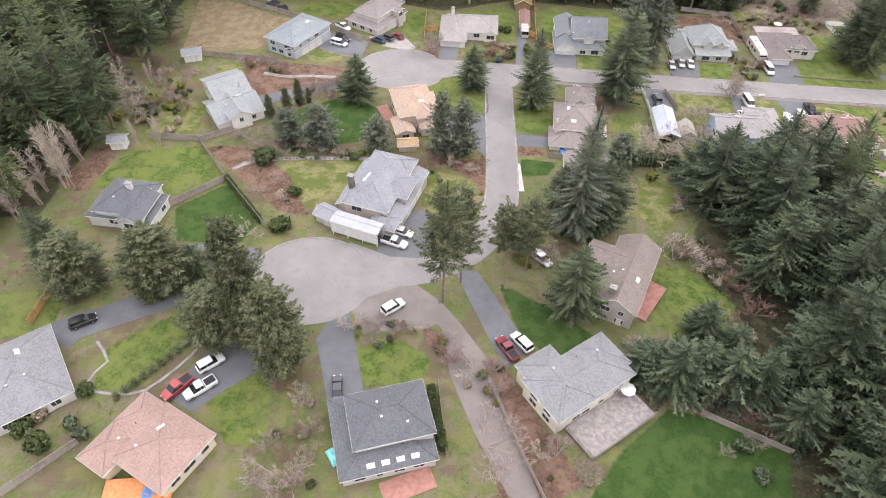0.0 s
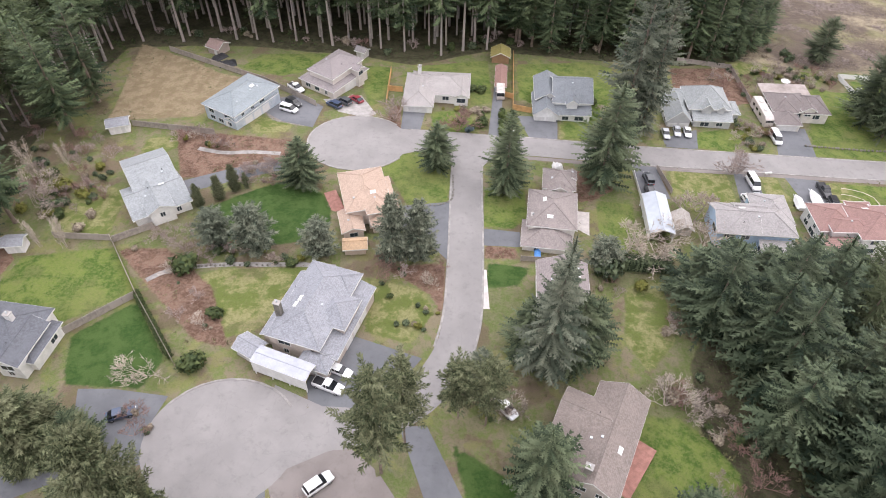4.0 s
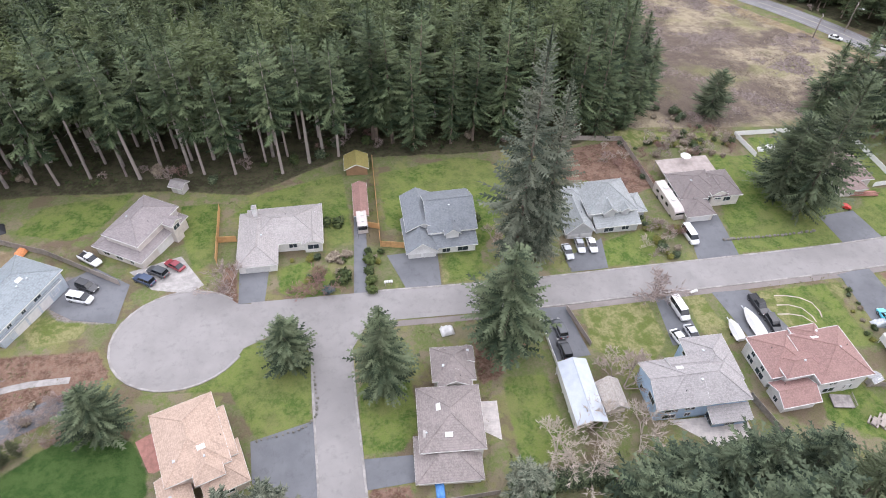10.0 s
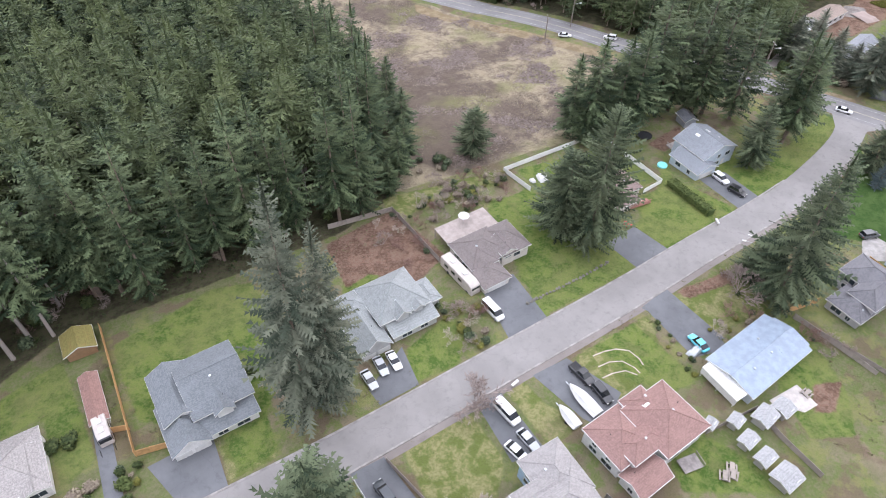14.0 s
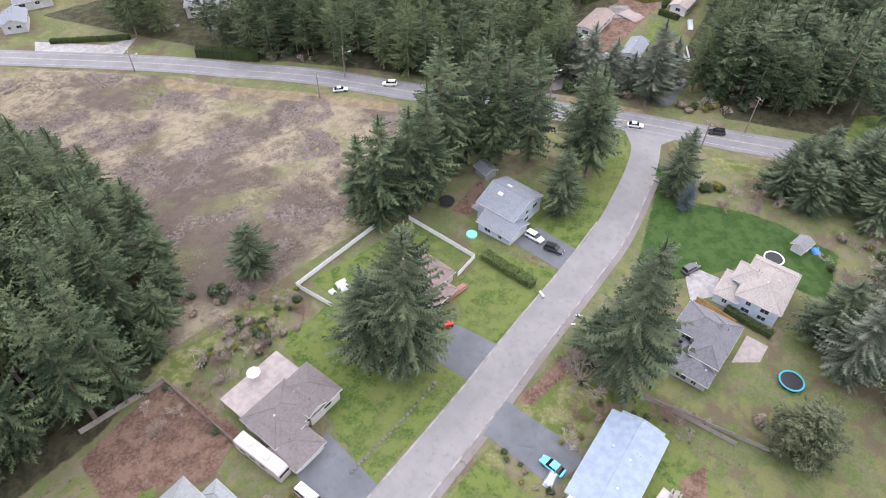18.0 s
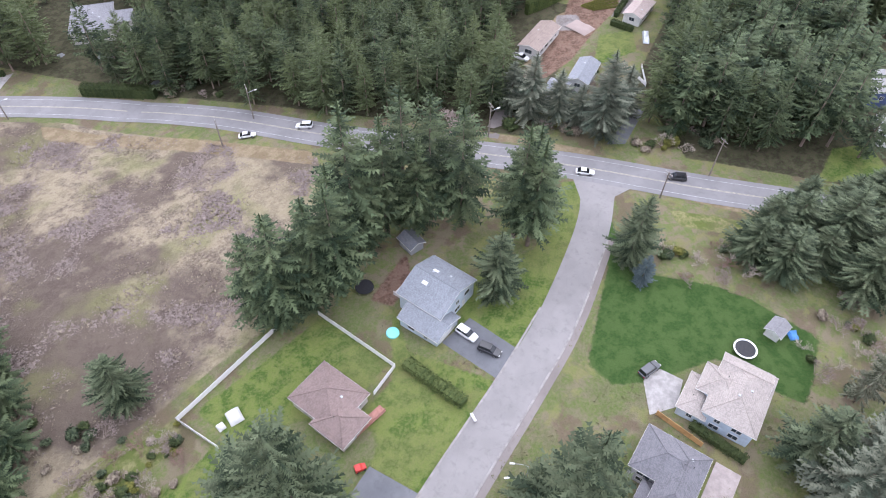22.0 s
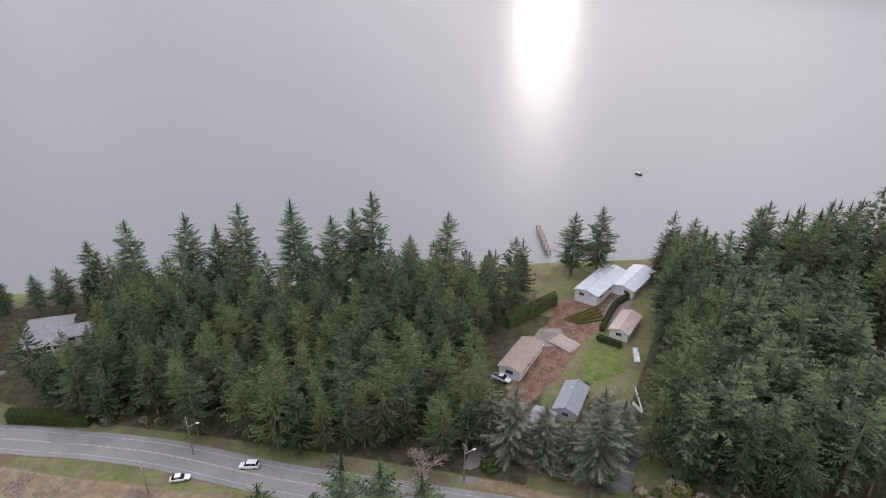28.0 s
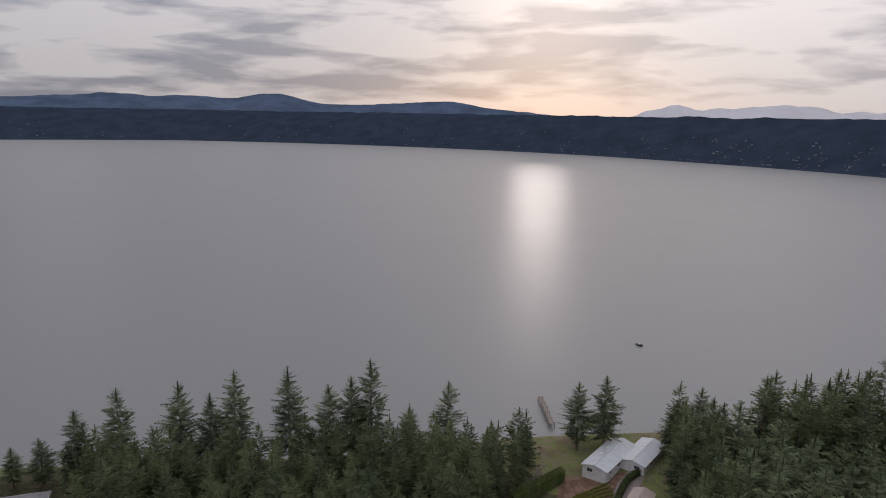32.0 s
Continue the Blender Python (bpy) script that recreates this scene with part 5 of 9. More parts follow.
def alder_mesh(seed, mat, stems=5):
    """A clump of tall straight leafless stems with short rising twigs, 6 m high."""
    rng = random.Random(seed)
    wood, fine = bmesh.new(), bmesh.new()
    for s in range(stems):
        p = Vector((rng.uniform(-0.7, 0.7), rng.uniform(-0.7, 0.7), -0.1))
        d = Vector((rng.uniform(-0.2, 0.2), rng.uniform(-0.2, 0.2), 1)).normalized()
        L = rng.uniform(4.4, 6.0)
        tube(wood, p, p + d * L, 0.042, 0.012, 5)
        for i in range(64):
            f = rng.uniform(0.2, 0.98)
            a = rng.uniform(0, 6.283)
            e = (d * rng.uniform(0.6, 1.3) + Vector((math.cos(a), math.sin(a), 0))).normalized()
            n = rng.uniform(0.5, 1.5) * (1.15 - f * 0.7)
            for q, w, m in ((p + d * L * f, e, n), (p + d * L * f + e * n * 0.4, (e + d * 0.6).normalized(), n * 0.6), (p + d * L * f + e * n * 0.55, (e * 1.2 - d * 0.3).normalized(), n * 0.5)):
                side = w.cross(Vector((rng.uniform(-1, 1), rng.uniform(-1, 1), 0.3))).normalized() * 0.02
                fine.faces.new([fine.verts.new(v) for v in (q - side, q + side, q + w * m)])
    a, b = bpy.data.meshes.new("trunk"), bpy.data.meshes.new("crown")
    wood.to_mesh(a), wood.free()
    fine.to_mesh(b), fine.free()
    a.materials.append(mat), b.materials.append(mat)
    return a, b


BARE["alder"] = [alder_mesh(s, M["palewood"]) for s in (5, 6)]


def bare_tree(kind, x, y, h, label="leafless tree with a haze of fine grey twigs", group="", wide=1.0):
    a, b = BARE[kind][tree_rng.randrange(2)]
    ob = new("bare_tree")
    s = h / 6
    ob.matrix_world = pose(x, y, gz(x, y), 0, 0, tree_rng.uniform(0, 360)) @ Matrix.Diagonal((s * wide, s * wide, s, 1))
    tagged(ob, label, "tree", group)
    for nm, mesh in (("trunk", a), ("crown", b)):
        o = new(nm, mesh)
        o.parent = ob
    return ob


def clump_mesh(seed, n, mat, leaf=0.16, flat=1.0):
    """A rounded uneven mass of small leaves, one unit across."""
    rng = random.Random(seed)
    V, F = [], []
    lobes = [(Vector((rng.uniform(-0.25, 0.25), rng.uniform(-0.25, 0.25), rng.uniform(0.25, 0.6))), rng.uniform(0.22, 0.36)) for _ in range(6)]
    for i in range(n):
        c, r = lobes[i % 6]
        d = Vector((rng.gauss(0, 1), rng.gauss(0, 1), rng.gauss(0, 1))).normalized()
        p = c + d * r * rng.uniform(0.6, 1.08)
        p.z = max(p.z, 0.02) * flat
        u = d.orthogonal().normalized()
        u.rotate(Matrix.Rotation(rng.random() * 6.28, 3, d))
        w = (d.cross(u) + d * rng.uniform(-0.6, 0.6)).normalized()
        k = len(V)
        V += [tuple(p - u * leaf * 0.5), tuple(p + u * leaf * 0.5), tuple(p + w * leaf * rng.uniform(0.8, 1.5))]
        F.append((k, k + 1, k + 2))
    me = bpy.data.meshes.new("foliage")
    me.from_pydata(V, [], F)
    me.materials.append(mat)
    return me


SHRUB = {k: [clump_mesh(s, 420, M[k]) for s in (3, 4)] for k in ("shrub", "hedge", "yellow", "fir", "brush", "blue_fir", "grey_fir")}


def shrub(kind, x, y, size, height, label="", group="", name="shrub"):
    ob = new(name, SHRUB[kind][tree_rng.randrange(2)])
    ob.matrix_world = pose(x, y, gz(x, y) - 0.05, 0, 0, tree_rng.uniform(0, 360)) @ Matrix.Diagonal((size, size, height, 1))
    return tagged(ob, label or "rounded evergreen garden shrub", "shrub", group)


def hedge(pts, width, height, mat, label):
    """A clipped hedge along a line: dense small leaves over a solid core."""
    rng = random.Random(len(pts) * 7)
    V, F = [], []
    line = smooth_line(pts, 0.8) if len(pts) > 2 else [Vector((*pts[0], 0)).lerp(Vector((*pts[1], 0)), k / 30) for k in range(31)]
    for a, b in zip(line, line[1:]):
        t = (b - a).normalized()
        n = Vector((-t.y, t.x, 0))
        for _ in range(int(110 * (b - a).length * max(1.0, height / 2))):
            c = a.lerp(b, rng.random())
            side = rng.random()
            if side < 0.5:
                o, z = rng.uniform(-1, 1) * width / 2, height * rng.uniform(0.93, 1.05)
            else:
                o, z = rng.choice((-1, 1)) * width / 2 * rng.uniform(0.9, 1.08), height * rng.random()
            p = c + n * o
            p.z = gz(p.x, p.y) + z
            k = len(V)
            q = [Vector((rng.uniform(-1, 1), rng.uniform(-1, 1), rng.uniform(-1, 1))) * 0.26 for _ in range(3)]
            V += [tuple(p + v) for v in q]
            F.append((k, k + 1, k + 2))
        k = len(V)
        for p, zz in ((a, 0), (b, 0)):
            for o, z in ((-0.36, -0.2), (-0.36, 0.86), (0.36, 0.86), (0.36, -0.2)):
                c = p + n * o * width
                V.append((c.x, c.y, gz(p.x, p.y) + z * height))
        for f in ((0, 1, 5, 4), (1, 2, 6, 5), (2, 3, 7, 6), (0, 3, 2, 1), (4, 5, 6, 7)):
            F.append(tuple(k + i for i in f))
    return tagged(raw("hedge", V, F, mat), label, "hedge")


# ---- fences and small builders ----
def fence(pts, height, mat, label, step=2.4, boards=True):
    ob = empty("fence", pts[0][0], pts[0][1], gz(*pts[0]), 0, label, "fence")
    inv = ob.matrix_world.inverted()
    for (x0, y0), (x1, y1) in zip(pts, pts[1:]):
        L = math.hypot(x1 - x0, y1 - y0)
        n = max(1, round(L / step))
        ang = math.degrees(math.atan2(y1 - y0, x1 - x0))
        for k in range(n):
            xa, ya = x0 + (x1 - x0) * k / n, y0 + (y1 - y0) * k / n
            xb, yb = x0 + (x1 - x0) * (k + 1) / n, y0 + (y1 - y0) * (k + 1) / n
            za, zb = gz(xa, ya), gz(xb, yb)
            ln = L / n
            bm = bmesh.new()
            m = 14 if boards else 1
            cols = []
            for i in range(m + 1):
                px, side = ln * i / m, 0.02 * (1 if i % 2 else -1) * boards
                dz = (zb - za) * i / m
                cols.append([bm.verts.new((px, y, zz + dz)) for y, zz in ((side - 0.03, 0.03), (side - 0.03, height + 0.03 * (i % 3 - 1) * boards), (side + 0.03, height + 0.03 * (i % 3 - 1) * boards), (side + 0.03, 0.03))])
            for u, w in zip(cols, cols[1:]):
                for i in range(4):
                    bm.faces.new((u[i], w[i], w[(i + 1) % 4], u[(i + 1) % 4]))
            bm.faces.new(cols[0][::-1])
            bm.faces.new(cols[-1])
            p = part("panel", bm, mat, ob)
            p.matrix_basis = inv @ pose(xa, ya, za, 0, 0, ang)
            q = boxed("post", (-0.06, -0.06, -0.3, 0.06, 0.06, height + 0.08), mat, ob)
            q.matrix_basis = inv @ pose(xa, ya, za, 0, 0, ang)
    return ob


def rail_deck(name, rect, z, mat, label, category="deck", rails=(), thick=0.18, boards=0.0):
    """A raised deck on posts: boards, joists' skirt, rails on the sides named."""
    x, y, w, d, yaw = rect
    ob = empty(name, x, y, gz(x, y), yaw, label, category)
    n = max(4, int(d / 0.30))
    for k in range(n):
        boxed("board", (-w / 2, -d / 2 + d * k / n, z - 0.05, w / 2, -d / 2 + d * (k + 0.94) / n, z), mat, ob)
    boxed("skirt", (-w / 2 + 0.05, -d / 2 + 0.05, z - thick - 0.1, w / 2 - 0.05, d / 2 - 0.05, z - 0.055), mat, ob)
    if z > 0.5:
        for sx in (-1, 1):
            for sy in (-1, 1):
                boxed("post", (sx * (w / 2 - 0.2) - 0.08, sy * (d / 2 - 0.2) - 0.08, -1.5, sx * (w / 2 - 0.2) + 0.08, sy * (d / 2 - 0.2) + 0.08, z - 0.15), mat, ob)
    for side in rails:
        sx, sy, _ = SIDES[side]
        bm = bmesh.new()
        if sx:
            px = sx * (w / 2 - 0.06)
            box(bm, px - 0.05, -d / 2, z + 0.9, px + 0.05, d / 2, z + 0.98)
            for k in range(int(d / 0.3) + 1):
                box(bm, px - 0.03, -d / 2 + k * 0.3 - 0.03, z, px + 0.03, -d / 2 + k * 0.3 + 0.03, z + 0.92)
        else:
            py = sy * (d / 2 - 0.06)
            box(bm, -w / 2, py - 0.05, z + 0.9, w / 2, py + 0.05, z + 0.98)
            for k in range(int(w / 0.3) + 1):
                box(bm, -w / 2 + k * 0.3 - 0.03, py - 0.03, z, -w / 2 + k * 0.3 + 0.03, py + 0.03, z + 0.92)
        part("railing", bm, mat, ob)
    return ob


# ---- driveways ----
HARD = []


def drive(poly, mat="drive", label="dark grey asphalt driveway", dz=0.055):
    HARD.append(poly)
    return slab("driveway", poly, dz, M[mat], label, "driveway")


drive([(-24.7, 66.1), (-22.6, 72.1), (-20.0, 73.6), (-14.6, 55.2), (-20.4, 53.2)], label="smooth blue-grey asphalt driveway beside a lawn")
drive([(-55.2, 88.3), (-49.2, 88.6), (-39.6, 87.7), (-40.7, 82.4), (-43.9, 79.8), (-51.9, 78.3)], label="grey asphalt drive with a dark car")
drive([(-20.4, 75.6), (-16.1, 79.0), (-8.8, 80.8), (-3.7, 76.9), (-2.2, 71.0), (-7.4, 70.2), (-18.0, 70.0)], "brownapron", label="worn brown-grey gravel parking apron")
drive([(-6.2, 74.7), (-2.7, 75.9), (0.9, 71.2), (6.1, 63.4), (1.6, 63.1), (-2.0, 69.1)], "brownapron", label="brown gravel track behind a fence", dz=0.05)
drive([(-2.0, 69.1), (1.6, 69.6), (6.4, 60.0), (10.2, 50.0), (13.6, 39.0), (9.6, 38.0), (3.6, 49.6), (-0.8, 60.4)], "brownapron", label="brown gravel track between a fence and shrubs", dz=0.045)
drive([(-0.7, 84.4), (3.8, 84.8), (13.5, 66.3), (9.4, 62.4), (6.5, 67.0)], label="long straight grey asphalt driveway")
drive([(-33.9, 66.8), (-42.3, 63.9), (-47.6, 53.3), (-41.9, 50.4), (-37.7, 54.9), (-32.2, 59.7)], label="grey asphalt driveway under conifers")
drive([(-67.6, 61.4), (-65.3, 67.8), (-70.3, 69.6), (-71.3, 65.0)])
drive([(-17.2, 92.1), (-12.3, 102.6), (2.1, 98.0), (-3.1, 90.1), (-5.8, 85.9), (-16.2, 87.8)], label="wide brown-grey asphalt driveway in front of a garage")
drive([(-5.0, 138.9), (5.3, 141.2), (5.8, 122.4), (2.1, 126.6), (-4.5, 131.6)], label="blue-grey asphalt driveway beside a tan-roofed house")
drive([(12.4, 133.0), (20.8, 132.5), (20.6, 127.9), (12.4, 127.7)])
drive([(-8.7, 180.8), (-2.5, 180.5), (-3.4, 169.2), (-8.4, 169.4)], label="dark wet-looking asphalt driveway")
drive([(16.5, 202.8), (19.1, 202.8), (16.8, 168.5), (14.0, 168.6)], label="narrow asphalt drive past a garden shed")
drive([(21.7, 179.0), (32.6, 179.5), (31.7, 168.6), (24.5, 168.9)], label="dark asphalt driveway with a stone surround")
drive([(59.4, 172.9), (69.6, 178.3), (67.8, 169.0), (59.6, 168.9)], label="worn dark asphalt driveway")
drive([(91.6, 182.3), (100.3, 182.9), (98.4, 168.8), (88.4, 168.6)])
drive([(-42.9, 180.7), (-37.7, 184.1), (-29.9, 178.0), (-30.8, 167.9), (-39.1, 170.1), (-44.0, 173.7)], label="broad dark asphalt forecourt with wet patches")
drive([(-30.6, 181.7), (-25.5, 175.9), (-18.1, 173.7), (-15.4, 175.7), (-20.8, 184.9)], "concrete", "pale concrete driveway with parked cars")
drive([(49.0, 160.0), (55.2, 159.7), (56.3, 147.5), (49.5, 147.1)], label="asphalt drive leading to a metal carport")
drive([(74.2, 159.4), (79.5, 159.7), (79.0, 147.1), (72.7, 147.4)])
drive([(86.8, 159.4), (94.9, 159.1), (98.2, 147.7), (90.2, 143.8), (88.5, 147.4)], label="concrete drive crowded with boats and cars")
drive([(117.4, 160.8), (125.5, 161.9), (125.2, 149.8), (123.8, 143.9), (116.1, 146.0)], label="smooth grey asphalt driveway")
drive([(124.6, 179.3), (134.6, 180.2), (135.5, 170.0), (124.9, 169.4)], label="grey asphalt driveway with a red toy car")
drive([(162.9, 184.7), (171.2, 183.4), (169.8, 169.8), (161.7, 169.9)])
drive([(124.6, 160.8), (116.8, 160.7), (121.5, 148.1), (125.2, 145.9)])
drive([(177.1, 148.2), (181.4, 147.4), (181.6, 142.1), (175.4, 141.0), (171.0, 144.5)], "concrete", "pale concrete parking pad beside a house")
drive([(-57.1, 137.1), (-56.3, 143.9), (-46.7, 149.0), (-36.3, 153.4), (-34.4, 149.6), (-44.2, 144.9), (-51.8, 140.9), (-53.2, 135.3)], label="grey asphalt drive beside a row of cypresses")
drive([(239.8, 184.6), (242.5, 180.5), (259.7, 182.2), (260.7, 185.0)], label="narrow asphalt lane into the trees")
drive([(224.6, 213.9), (226.0, 209.8), (253.5, 217.6), (254.0, 221.6)], "brownapron", "brown gravel track between trees")
drive([(299.7, 211.2), (308.0, 207.0), (343.8, 209.1), (344.8, 211.6), (314.9, 213.9)], "brownapron", "brown gravel lane to the shore house")
drive([(148.1, 382.4), (163.0, 361.3), (173.7, 357.4), (159.2, 348.4), (141.6, 370.0)], "concrete", "pale concrete entrance apron beside the highway")

# ---- houses round the first turning circle ----
grey, slate, taupe = (0.235, 0.235, 0.245), (0.125, 0.130, 0.142), (0.225, 0.195, 0.185)
house("grey-roofed house with hips and pale siding beside a curved path", [((-71.2, 54.2, 13.4, 16.3, 38), 3.0, "hip", "b", 0.5), ((-70.4, 57.7, 8.4, 7.5, -21), 2.9, "hip", "a", 0.5)],
      roofing(grey), cladding((0.62, 0.60, 0.57)), lights=[(0, 0.2, 0.3)], seed=2)
house("brown-pink shingle roofed house with a cream gable wall", [((-43.0, 42.9, 11.0, 10.8, 62), 3.2, "hip", "b", 0.42), ((-45.9, 46.8, 10.8, 6.3, -25), 3.0, "hip", "a", 0.45), ((-51.1, 42.5, 7.6, 5.9, 63), 2.8, "hip", "b", 0.45)],
      roofing((0.345, 0.235, 0.20), (0.26, 0.175, 0.15)), cladding((0.66, 0.58, 0.42)), lights=[(0, 0.3, 0.3)], seed=3)
house("two-storey house with a dark slate-grey roof and skylit porch roof", [((-9.6, 49.0, 9.6, 12.7, -73), 5.4, "hip", "b", 0.5), ((-10.8, 47.8, 14.0, 15.0, -72), 2.9, "hip", "b", 0.30)],
      roofing(slate), cladding((0.52, 0.50, 0.47)), lights=[(1, 0.82, -0.35), (1, 0.82, -0.05), (1, 0.82, 0.25), (1, 0.82, 0.55)], vents=6, seed=4)
house("light grey shingle house with cream siding and a rear deck", [((16.6, 57.2, 12.2, 7.6, -54), 4.6, "hip", "a", 0.45), ((20.4, 58.2, 16.6, 9.4, 42), 4.62, "hip", "a", 0.42), ((24.6, 62.6, 6.6, 7.4, 42), 4.58, "hip", "b", 0.5)],
      roofing((0.235, 0.235, 0.24), (0.165, 0.165, 0.17)), cladding((0.72, 0.68, 0.56)), vents=4, seed=5)
house("brown-roofed house with a red deck and dark balcony", [((32.0, 82.0, 8.4, 18.6, -24), 5.0, "gable", "b", 0.58), ((28.6, 85.4, 8.2, 8.6, -24), 4.9, "gable", "a", 0.58)],
      roofing((0.235, 0.195, 0.172)), cladding((0.42, 0.37, 0.33)), lights=[(0, 0.5, -0.2)], chimney=(0, -0.3, -0.8, M["stone"]), seed=6)
house("grey hip-roofed house with a white gabled porch", [((-69.6, 97.2, 10.8, 10.4, -6), 4.6, "hip", "a", 0.5), ((-66.4, 94.4, 5.4, 9.6, -6), 4.4, "gable", "b", 0.6), ((-69.8, 96.4, 14.5, 9.0, -6), 3.0, "hip", "a", 0.4)],
      roofing((0.125, 0.13, 0.145)), cladding((0.66, 0.65, 0.62)), chimney=(0, 0.2, 0.1, M["white"]), seed=7)
house("large house with a light grey mottled roof and wide garage", [((-17.4, 105.2, 10.4, 18.4, -16), 5.3, "hip", "b", 0.52), ((-11.6, 103.4, 3.8, 17.2, -16), 3.2, "shed", "b", 0.7), ((-13.4, 103.8, 6.4, 7.4, -16), 5.28, "hip", "a", 0.55), ((-21.8, 106.0, 5.4, 15.6, -16), 3.4, "gable", "b", 0.45), ((-13.4, 110.4, 5.6, 5.6, -16), 5.2, "hip", "a", 0.6), ((-15.6, 94.8, 6.0, 4.6, -16), 3.2, "hip", "a", 0.5)],
      roofing((0.27, 0.275, 0.295), (0.16, 0.165, 0.18)), cladding((0.50, 0.43, 0.38)), garage=[(1, (1, -0.3), 2.6, 3)], lights=[(0, -0.45, -0.1), (0, -0.5, -0.25)], chimney=(0, -0.9, -0.5, M["stone"]), vents=5, seed=8)
shelter("long white metal vehicle shelter beside a house", (-20.9, 92.9, 10.6, 3.5, -19), 3.9, plain("pale_grey_metal_roof", (0.36, 0.37, 0.41), 0.5, 0.1, 0.8), 4, "a", 0.25, walls=(-1, 1))
shed("small grey-shingled garden shed", (-27.9, 97.2, 4.8, 4.1, -28), 2.4, roofing((0.30, 0.305, 0.325)), cladding((0.5, 0.48, 0.46)))
house("grey-green roofed house with white siding among shrubs", [((-61.5, 141.6, 9.7, 14.3, 35), 4.4, "gable", "a", 0.42), ((-58.4, 135.5, 11.5, 12.5, -61), 3.0, "gable", "b", 0.42), ((-58.1, 134.5, 5.8, 12.3, 32), 4.2, "gable", "b", 0.5)],
      roofing((0.27, 0.285, 0.288), (0.21, 0.22, 0.222)), cladding((0.70, 0.68, 0.65)), lights=[(1, 0.3, 0.3), (1, 0.3, 0.0)], vents=5, seed=9)
house("tan-roofed house with several hips and a double garage", [((-13.3, 138.5, 9.9, 13.2, 17), 4.8, "hip", "b", 0.5), ((-8.5, 133.6, 6.9, 7.7, 15), 3.0, "hip", "a", 0.5), ((-15.1, 130.5, 5.0, 6.8, 17), 2.8, "gable", "b", 0.4), ((-10.1, 138.5, 6.1, 9.2, 22), 4.2, "hip", "b", 0.5), ((-10.6, 134.5, 4.5, 7.5, 17), 5.0, "hip", "b", 0.6)],
      roofing((0.44, 0.325, 0.25), (0.36, 0.26, 0.20)), cladding((0.60, 0.50, 0.43)), garage=[(1, (1, -0.2), 4.8, 1)], lights=[(0, 0.3, -0.5), (1, 0.2, 0.3)], vents=5, seed=10)
house("brown-grey roofed house in three stepped blocks with dormers", [((29.7, 146.3, 7.0, 7.5, 85), 4.6, "hip", "a", 0.65), ((28.3, 147.4, 3.1, 2.9, 85), 4.9, "gable", "a", 0.6), ((32.5, 147.5, 3.2, 2.4, 84), 4.9, "gable", "a", 0.6), ((29.5, 143.0, 2.5, 5.9, 84), 4.4, "gable", "a", 0.6), ((25.5, 136.8, 3.2, 3.1, 85), 4.9, "gable", "a", 0.5), ((27.4, 136.0, 11.6, 10.6, 88), 5.0, "hip", "a", 0.45), ((26.1, 130.3, 8.0, 10.7, 89), 2.9, "hip", "b", 0.4)],
      roofing((0.25, 0.215, 0.20)), cladding((0.66, 0.62, 0.57)), lights=[(5, 0.2, 0.35), (5, -0.6, 0.1)], chimney=(6, 0.75, 0.6, M["stone"]), vents=5, seed=11)
house("house with a plain brown-grey gabled roof among firs", [((27.7, 114.8, 10.0, 9.5, -2), 4.8, "gable", "b", 0.42)], roofing((0.245, 0.21, 0.20)), cladding((0.56, 0.52, 0.48)), lights=[(0, 0.6, 0.2)], seed=12)

# ---- houses along the street ----
house("pale blue-grey roofed house with white garage doors", [((-50.0, 174.7, 11.3, 17.0, -29), 4.8, "hip", "b", 0.45), ((-47.0, 172.4, 3.9, 15.7, -25), 3.2, "gable", "b", 0.4)],
      roofing((0.245, 0.275, 0.285), (0.195, 0.22, 0.225)), cladding((0.42, 0.47, 0.52)), garage=[(1, (1, -0.9), 2.6, 3)], lights=[(0, 0.3, 0.3)], vents=5, seed=13)
house("two-storey taupe house with a hip roof over a lower roof", [((-28.3, 191.7, 9.2, 13.1, -32), 5.6, "hip", "b", 0.5), ((-23.4, 191.6, 5.8, 3.1, -32), 5.3, "gable", "a", 0.5), ((-29.0, 191.3, 12.7, 15.1, -35), 3.0, "hip", "b", 0.35)],
      roofing((0.255, 0.225, 0.22)), cladding((0.56, 0.51, 0.47)), garage=[(2, (0.8, -0.8), 4.8, 1)], vents=4, seed=14)
house("pale beige-roofed single-storey house with a white garage", [((-4.6, 185.3, 16.1, 8.4, 89), 2.8, "hip", "a", 0.42), ((0.9, 188.5, 16.1, 11.4, 2), 2.8, "hip", "a", 0.42), ((6.7, 186.4, 4.5, 9.1, 3), 2.8, "gable", "b", 0.42)],
      roofing((0.325, 0.300, 0.284), (0.265, 0.245, 0.232)), cladding((0.74, 0.72, 0.69)), garage=[(0, (0, -1), 4.8, 1)], chimney=(1, 0.5, 0.75, M["white"]), vents=3, seed=15)
house("grey mottled-roof house with white gables and garage", [((36.2, 187.0, 10.8, 13.0, 0), 4.7, "gable", "a", 0.55), ((29.1, 182.2, 6.8, 10.6, 0), 3.0, "gable", "b", 0.75), ((36.2, 179.6, 10.0, 3.8, 0), 2.8, "shed", "a", 0.6), ((36.0, 182.4, 3.6, 6.2, 0), 5.0, "gable", "b", 0.75), ((30.0, 187.8, 7.4, 11.6, 0), 4.4, "gable", "b", 0.55), ((32.6, 184.4, 4.2, 5.0, 0), 4.6, "hip", "b", 0.6)],
      roofing((0.185, 0.20, 0.212), (0.13, 0.14, 0.15)), cladding((0.74, 0.73, 0.71)), garage=[(1, (0, -1), 2.6, 2)], vents=4, seed=16)
